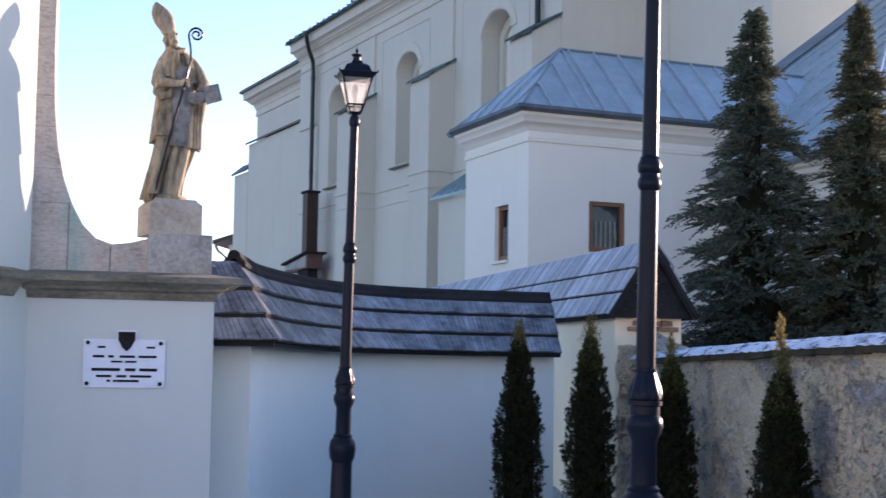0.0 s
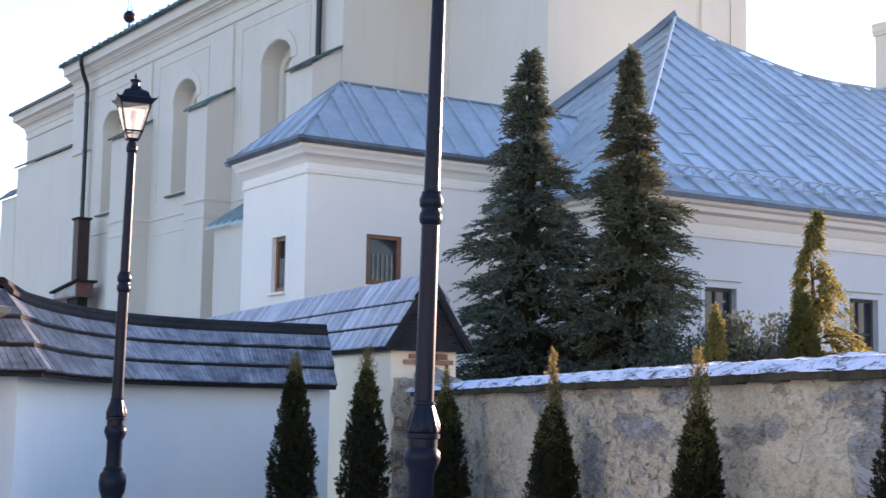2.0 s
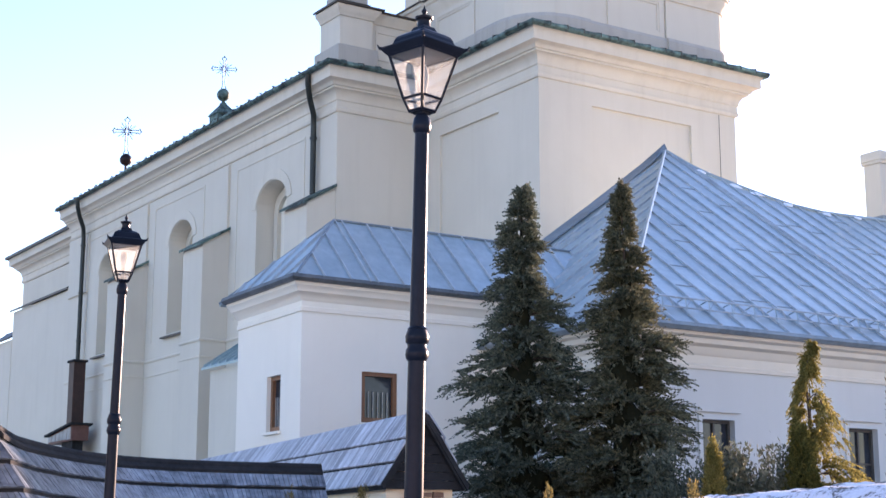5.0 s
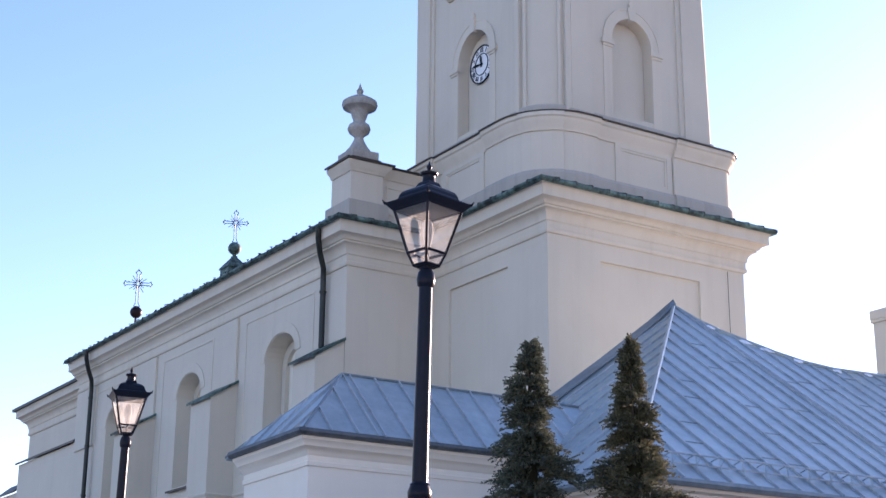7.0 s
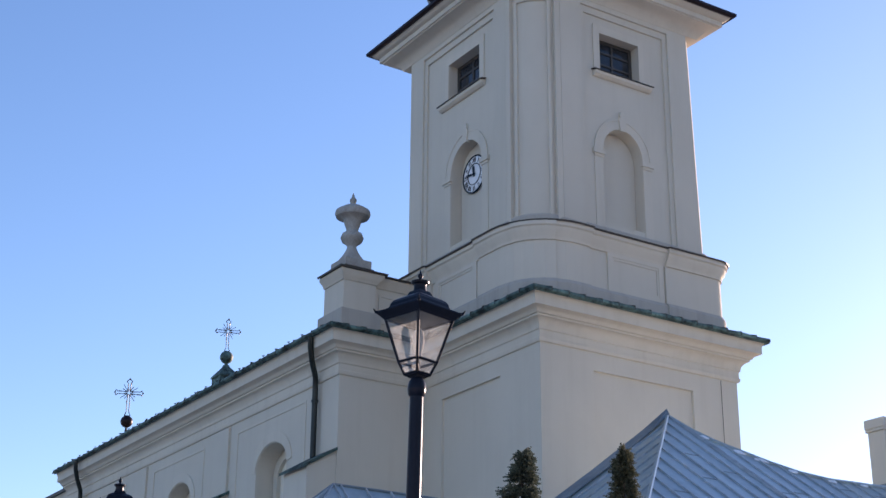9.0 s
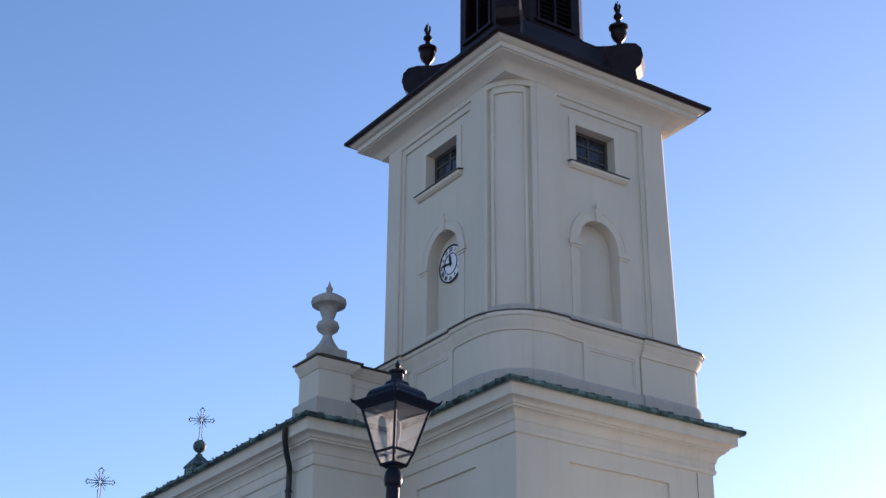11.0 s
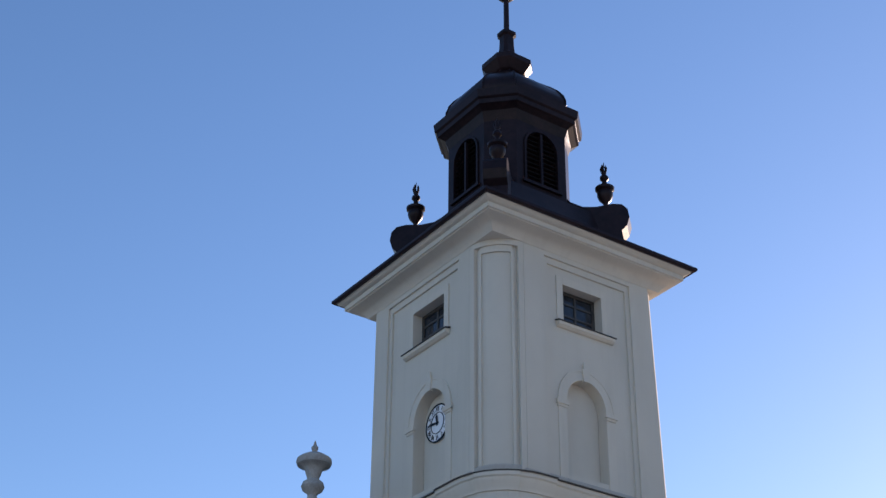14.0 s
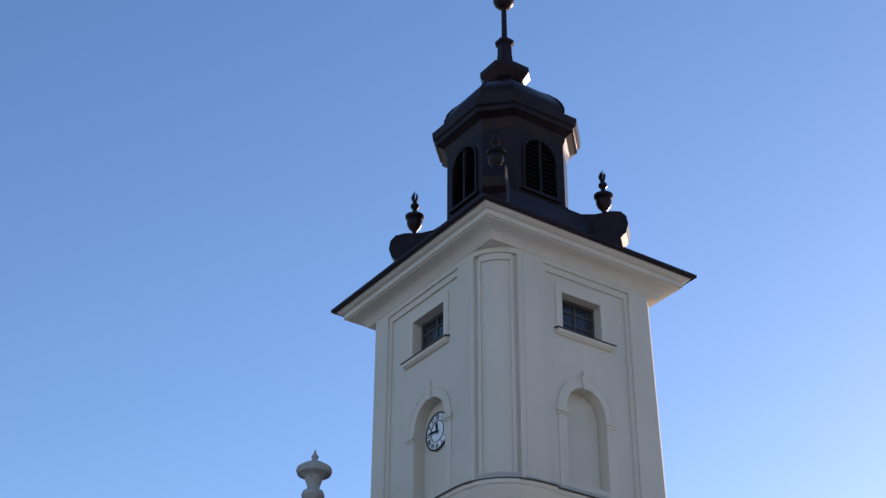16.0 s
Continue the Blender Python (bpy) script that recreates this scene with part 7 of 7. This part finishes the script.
def conifer(x, y, h, outline, seed, label, mat=None, name="conifer_tree", group="conifers behind the wall", density=1.2, leaf=1.25, lean=0.0, nod=0.0, droop=0.22, core=0.3, sag=0.22):
    """A conifer with flat feathery sprays; outline gives (depth below the top, radius)."""
    rng = np.random.default_rng(seed)
    tree = thing(name, label, "tree", pose(x, y, 0), group=group)
    dep, rad = [p[0] for p in outline], [p[1] for p in outline]

    def stem(z):
        """The leader's sway, and its nodding tip."""
        e = max(0.0, 1 - (h - z) / 0.45)
        return np.array([0.04 * math.sin(z * 1.3 + seed) + nod * e * e, 0.03 * math.sin(z * 1.7), -0.35 * nod * e * e])

    bm = nb()
    zs = [h * k / 16 for k in range(17)]
    tube(bm, [tuple(stem(z) + np.array([0, 0, z])) for z in zs], [min(0.17, 0.02 * h) * (1 - k / 16.5) ** 1.4 + 0.005 for k in range(17)], 8)
    part("trunk", bm, M_BARK, tree, smooth=True)
    bmb = nb()
    P, D, Ls, Ws = [], [], [], []
    low = max(0.4, h - dep[-1])
    z, i = low, 0
    while z < h - 0.02:
        depth = h - z
        R = float(np.interp(depth, dep, rad))
        if i % 11 == 0:                     # limbs grow in bunches, with gaps between them
            az0, bunch = (i // 11) * 2.399963 + rng.normal() * 0.3, rng.uniform(0.42 if depth < 2.4 else 0.70, 1.32)
        az = az0 + rng.normal() * 0.42
        clump = noise.noise((math.cos(az) * 1.2 + seed, math.sin(az) * 1.2, z * 1.1))
        reach = bunch * (rng.uniform(0.5, 0.8) if rng.random() < 0.5 else rng.uniform(0.85, 1.1))
        gap = noise.noise((math.cos(az) * 2.2, math.sin(az) * 2.2 + seed, z * 2.6))
        if gap < -0.22:
            reach *= 0.55
        L = R * (reach + 0.45 * clump) * (1 + lean * math.cos(az) * min(1.0, depth / 1.2))
        L = max(L, 0.03)
        rise = 0.34 + 0.40 * rng.random() + (0.5 if depth < 0.5 else 0.0)
        o = np.array([math.cos(az), math.sin(az), 0.0])
        side = np.array([-o[1], o[0], 0.0])
        base = stem(z) + np.array([0, 0, z - 0.30 * L + rng.normal() * 0.05])
        n = max(3, int(L * 10))
        pts = []
        for k in range(n + 1):
            t = k / n
            pts.append(base + o * L * t + np.array([0, 0, 1.0]) * L * (rise * t * 1.6 - (droop + rise * 0.8) * t * t) + side * 0.07 * L * math.sin(t * 3.5 + i))
        if i % 3 == 0 and L > 0.3:
            tube(bmb, [tuple(p) for p in pts[::max(1, n // 4)]], 0.010, 4)
        for k in range(1, n + 1):
            t = k / n
            if t < 0.3 and rng.random() < 0.7:
                continue
            tang = pts[k] - pts[k - 1]
            tang /= np.linalg.norm(tang)
            for sgn in ((1, -1, 0) if k < n else (1, -1, 0, 0)):      # plumes that arch out and hang at their tips
                tw = tang * rng.uniform(0.8, 1.2) + side * sgn * rng.uniform(0.2, 0.9) + np.array([0, 0, rng.normal() * 0.22 + 0.16])
                tw /= np.linalg.norm(tw)
                tl = rng.uniform(0.16, 0.36) * leaf * min(1.0, 0.40 + R / 0.75)
                hang = rng.uniform(0.2, 1.0) * sag
                per = np.cross(tw, rng.normal(size=3) + np.array([0, 0, 0.7]))
                per /= np.linalg.norm(per)
                nbl = 18
                for q in range(nbl):
                    e = (q + 0.5) / nbl
                    sg = 1.0 if q % 2 else -1.0
                    ax = tw + np.array([0, 0, -2.0 * hang * e])
                    P.append(pts[k] + tw * tl * e + np.array([0, 0, -hang * tl * e * e]) + rng.normal(size=3) * 0.004)
                    D.append(ax + per * sg * rng.uniform(0.3, 0.65) + rng.normal(size=3) * 0.10)
                    Ls.append(rng.uniform(0.045, 0.085) * (1.2 - 0.75 * e) * leaf * min(1.0, 0.6 + R))
                    Ws.append(rng.uniform(0.009, 0.015) * leaf)
        z += 0.0138 / density * (0.75 + min(1.0, depth / 2.5) * 0.25) * rng.uniform(0.6, 1.4)
        i += 1
    tagged(part("branchwork", bmb, M_BARK, tree), kind="stuff")
    # dark filler whose colour stands for the shade between the sprays
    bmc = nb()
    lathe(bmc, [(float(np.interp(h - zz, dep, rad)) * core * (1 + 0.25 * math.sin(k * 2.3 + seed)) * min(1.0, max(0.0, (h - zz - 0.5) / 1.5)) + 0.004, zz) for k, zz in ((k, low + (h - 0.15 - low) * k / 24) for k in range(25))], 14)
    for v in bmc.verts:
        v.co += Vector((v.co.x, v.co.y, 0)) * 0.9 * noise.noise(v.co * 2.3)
    tagged(part("shade_brush", bmc, M_SHADECORE, tree), kind="stuff")
    blades("crown", np.array(P), np.array(D), np.array(Ls), np.array(Ws), mat or M_CONIFER, tree, "flat feathery sprays", seed)
    return tree


def thuja(x, y, h, rad, seed, label, gold=0.18, spire=0.14, mat=None, name="thuja", near=True):
    """A narrow columnar thuja with thin dry leaders."""
    rng = np.random.default_rng(seed)
    tree = thing(name, label, "shrub", NEAR @ pose(x, y, 0) if near else pose(x, y, 0), group="thuja row along the wall" if near else "")
    f00 = -0.80 / h if near else 0.0
    bm = nb()
    tube(bm, [(0, 0, f00 * h), (0, 0, h * 0.5), (0.01, 0, h * (1 - spire))], [0.04, 0.03, 0.006], 7)
    part("trunk", bm, M_BARK, tree)

    def body(f):
        return np.minimum(1.0, 0.78 + 0.8 * np.maximum(f, 0)) * np.clip((1 - spire - f) / (1 - spire), 0, 1) ** 0.62

    def sample(n, f0, f1, shell):
        f = f0 + (f1 - f0) * rng.random(n)
        a = rng.random(n) * 2 * np.pi
        bumpy = 1 + 0.10 * np.sin(5 * a + f * 31 + seed) + 0.09 * np.sin(9 * a - f * 47) + 0.035 * rng.normal(size=n)
        r = rad * body(f) * bumpy * (shell + (1 - shell) * rng.random(n) ** 0.5)
        p = np.stack([r * np.cos(a), r * np.sin(a), f * h], 1)
        d = np.stack([np.cos(a) * 0.5, np.sin(a) * 0.5, np.ones(n)], 1) + rng.normal(size=(n, 3)) * 0.38
        return p, d
    # upright plumes packed over the column, each a bunch of scale twigs
    K = int(1150 * h * rad / 0.8)
    pc, dc = sample(K, f00, 1 - spire, 0.62)
    pc[:, :2] *= 0.93
    dc /= np.linalg.norm(dc, axis=1)[:, None]
    m = 34
    t = rng.random((K, m, 1)) ** 0.8
    ln = rng.uniform(0.05, 0.13, (K, 1, 1))
    p = (pc[:, None, :] + dc[:, None, :] * ln * (t - 0.35) + rng.normal(size=(K, m, 3)) * (0.020 * (1.15 - t))).reshape(-1, 3)
    d = (dc[:, None, :] + rng.normal(size=(K, m, 3)) * 0.42).reshape(-1, 3)
    n1 = len(p)
    blades("foliage", p, d, rng.uniform(0.020, 0.048, n1), rng.uniform(0.0045, 0.0085, n1), mat or M_THUJA, tree, "dense dark green scale foliage", seed)
    if near:                                # sunlight on the upper third, painted as olive blades
        top = pc[:, 2] > h * (1 - spire) * 0.74
        sel = np.repeat(top & (rng.random(K) < 0.55 * min(1.0, gold * 6)), m)
        ps, ds = p[sel] + d[sel] * 0.012, d[sel]
        blades("sunlit_blades", ps, ds, rng.uniform(0.020, 0.045, len(ps)), rng.uniform(0.0045, 0.008, len(ps)), M_OLIVE, tree, "olive blades, sunlight on the top put into their colour", seed + 7)
    # on the row's thujas these shoots carry sunlight in their colour
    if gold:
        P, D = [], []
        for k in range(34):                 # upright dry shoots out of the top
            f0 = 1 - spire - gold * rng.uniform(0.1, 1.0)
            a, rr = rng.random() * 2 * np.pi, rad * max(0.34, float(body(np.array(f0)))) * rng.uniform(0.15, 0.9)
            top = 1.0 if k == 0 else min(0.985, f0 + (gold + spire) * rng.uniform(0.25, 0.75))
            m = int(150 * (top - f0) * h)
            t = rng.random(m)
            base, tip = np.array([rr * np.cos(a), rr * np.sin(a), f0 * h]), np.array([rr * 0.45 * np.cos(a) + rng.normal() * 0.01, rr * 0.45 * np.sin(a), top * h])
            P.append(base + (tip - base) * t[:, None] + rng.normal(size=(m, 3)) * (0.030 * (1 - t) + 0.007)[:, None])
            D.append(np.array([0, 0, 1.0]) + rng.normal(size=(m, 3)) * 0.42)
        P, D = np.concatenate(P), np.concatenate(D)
        blades("tip", P, D, rng.uniform(0.018, 0.05, len(P)), rng.uniform(0.004, 0.008, len(P)), M_SUNGOLD if mat is None else mat, tree, "dry yellowish top shoots, coloured sunlit gold along the row", seed + 1)
    # dense dark core, shade put into its colour, so that no light shows through
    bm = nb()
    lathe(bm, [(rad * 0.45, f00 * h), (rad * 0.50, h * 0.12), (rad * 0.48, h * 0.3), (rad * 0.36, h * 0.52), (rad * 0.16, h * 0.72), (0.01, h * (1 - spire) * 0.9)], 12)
    tagged(part("shade_core", bm, M_SHADECORE, tree), kind="stuff")
    return tree


TREE_A = [(0.0, 0.03), (0.15, 0.05), (0.45, 0.17), (0.9, 0.23), (1.8, 0.40), (2.7, 0.62), (3.2, 0.9), (4.6, 1.02), (5.6, 1.0), (7.0, 0.9)]
TREE_B = [(0.0, 0.03), (0.3, 0.05), (0.8, 0.12), (1.3, 0.23), (2.1, 0.40), (2.8, 0.56), (3.6, 0.76), (4.6, 0.94), (5.6, 0.98), (7.0, 0.9)]
conifer(2.36, 24.4, 7.44, TREE_A, 3, "tall dark green conifer with feathery sprays behind the wall")
conifer(4.04, 24.15, 7.44, TREE_B, 8, "tall slender dark conifer with feathery sprays behind the wall", M_CONIFER_B)

# last value: how far down the sunlit gold is painted on each top
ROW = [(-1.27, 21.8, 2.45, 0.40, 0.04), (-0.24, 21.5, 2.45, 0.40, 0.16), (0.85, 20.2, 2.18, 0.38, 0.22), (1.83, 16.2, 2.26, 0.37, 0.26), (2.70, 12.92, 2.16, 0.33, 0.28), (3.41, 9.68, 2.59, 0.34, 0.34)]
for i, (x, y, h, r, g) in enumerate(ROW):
    thuja(x, y, h, r * 1.12, 30 + i, "narrow columnar thuja, its dry leader coloured sunlit gold" if g > 0.1 else "narrow dark columnar thuja before the white wall", g, (0.16, 0.16, 0.20, 0.30, 0.27, 0.24)[i])
# golden cypress and shrubs behind the rough wall
conifer(5.44, 18.7, 4.17, [(0.0, 0.02), (0.2, 0.05), (0.5, 0.11), (0.8, 0.24), (1.2, 0.30), (1.5, 0.42), (2.4, 0.5)], 50, "golden-green cypress with a nodding tip and drooping sprays", M_CYPRESS, "golden_cypress", "", 0.9, 0.85, 0.4, 0.16, 0.8, 0.05, 0.7)
thuja(5.18, 18.3, 3.12, 0.52, 51, "low olive-green cypress behind the wall", 0.15, 0.03, M_OLIVE, "dwarf_cypress", False)
thuja(4.03, 18.05, 2.92, 0.30, 52, "small pointed yellow cypress behind the wall", 0.4, 0.06, M_CYPRESS, "dwarf_cypress", False)
thuja(5.56, 16.06, 3.5, 0.15, 54, "thin half-dead wispy thuja behind the wall", 0.5, 0.42, M_WISP, "dwarf_cypress", False)
thuja(6.15, 16.9, 3.6, 0.42, 53, "yellow-tipped columnar thuja behind the wall", 0.3, 0.10, M_CYPRESS, "dwarf_cypress", False)


def shrub(x, y, h, rad, seed, label, mat):
    rng = np.random.default_rng(seed)
    ob = thing("shrub", label, "shrub", pose(x, y, 0))
    bm = nb()
    P, D = [], []
    for k in range(60):
        a, e = rng.random() * 2 * math.pi, rng.uniform(0.5, 1.4)
        L = h * rng.uniform(0.7, 1.05)
        d = np.array([math.cos(a) * math.cos(e) * rad / h * 1.5, math.sin(a) * math.cos(e) * rad / h * 1.5, math.sin(e)])
        pts = [d * L * t + np.array([0, 0, -0.12 * L * t * t]) for t in (0, 0.35, 0.7, 1.0)]
        tube(bm, [tuple(p) for p in pts], [0.014, 0.011, 0.008, 0.003], 5)
        for q in range(760):
            t = rng.uniform(0.3, 1.0)
            P.append(d * L * t + np.array([0, 0, -0.12 * L * t * t]) + rng.normal(size=3) * 0.07)
            D.append(d + rng.normal(size=3) * 0.7)
    tagged(part("twigs", bm, M_BARK, ob), kind="stuff")
    n = len(P)
    blades("leaves", np.array(P), np.array(D), rng.uniform(0.045, 0.10, n), rng.uniform(0.011, 0.021, n), mat, ob, "", seed)


shrub(4.2, 21.2, 3.45, 0.62, 60, "dark green bushy shrub under the window", M_CONIFER)
shrub(4.55, 19.0, 3.35, 0.46, 61, "dark green bushy shrub under the window", M_CONIFER)
shrub(4.98, 18.6, 3.12, 0.60, 62, "grey-green leafy shrub behind the wall", M_SHRUB)
shrub(5.62, 18.1, 2.75, 0.42, 63, "golden low cypress shrub with arching sprays behind the wall", M_CYPRESS)

# ------------------------------------------------------------------ brown flue and its timber housing by the nave
flue = thing("brown_flue", "tall dark brown boxed flue with a timber housing, beside the nave", "flue", AXIS)
bm = nb()
box(bm, 20.9, 21.4, 60.25, 60.85, 6.3, 9.1)
part("shaft", bm, M_BROWN, flue)
bm = nb()
box(bm, 20.83, 21.47, 60.15, 60.95, 9.1, 9.2, 0.02)
part("cap", bm, M_DARKWOOD, flue)
bm = nb()
hexa(bm, [(20.85, 60.0, 5.85), (21.57, 60.0, 5.85), (21.57, 62.9, 5.8), (20.85, 62.9, 5.8), (20.85, 60.0, 6.46), (21.57, 60.0, 6.46), (21.57, 62.9, 6.13), (20.85, 62.9, 6.13)])
hs_ = part("housing", bm, M_REDBOARD, flue, "reddish brown timber housing")
bm = nb()
hexa(bm, [(20.7, 59.85, 6.48), (21.68, 59.85, 6.48), (21.68, 63.05, 6.12), (20.7, 63.05, 6.12), (20.7, 59.85, 6.56), (21.68, 59.85, 6.56), (21.68, 63.05, 6.20), (20.7, 63.05, 6.20)])
part("lid", bm, M_DARKWOOD, hs_)
for k in range(6):
    bm = nb()
    y0, y1 = 60.1 + k * 0.46, 60.5 + k * 0.46
    hexa(bm, [(20.82, y0, 5.9), (20.85, y0, 5.9), (20.85, y1, 5.89), (20.82, y1, 5.89), (20.82, y0, 6.40 - 0.114 * (y0 - 60)), (20.85, y0, 6.40 - 0.114 * (y0 - 60)), (20.85, y1, 6.40 - 0.114 * (y1 - 60)), (20.82, y1, 6.40 - 0.114 * (y1 - 60))])
    part("slat", bm, M_URN, hs_, "pale panel")
bm = nb()
box(bm, 21.0, 21.45, 60.3, 61.6, 0.0, 5.85)
part("post", bm, M_DARKWOOD, flue)

# ------------------------------------------------------------------ corner of a far house behind the choir
house = thing("far_house", "cream house behind the choir, its dark eave and gutter showing", "house")
bm = nb()
box(bm, -23.6, -12.0, 92.0, 100.0, 0.0, 9.3)
part("wall", bm, M_WALL, house)
bm = nb()
hexa(bm, [(-24.5, 91.4, 9.3), (-11.0, 91.4, 13.6), (-11.0, 100.6, 13.6), (-24.5, 100.6, 9.3), (-24.5, 91.4, 9.55), (-11.0, 91.4, 13.85), (-11.0, 100.6, 13.85), (-24.5, 100.6, 9.55)])
solid(bm, [(-23.6, 92.0, 9.3), (-12.0, 92.0, 9.3), (-12.0, 92.0, 13.0)], (0, 8.0, 0))
part("roof", bm, M_EDGE, house, "dark roof edge")
bm = nb()
tube(bm, [(-24.35, 91.5, 9.25), (-24.2, 91.6, 8.9), (-23.75, 91.85, 8.5), (-23.7, 91.88, 0.0)], 0.09, 8)
part("downpipe", bm, M_GUTTER, house)
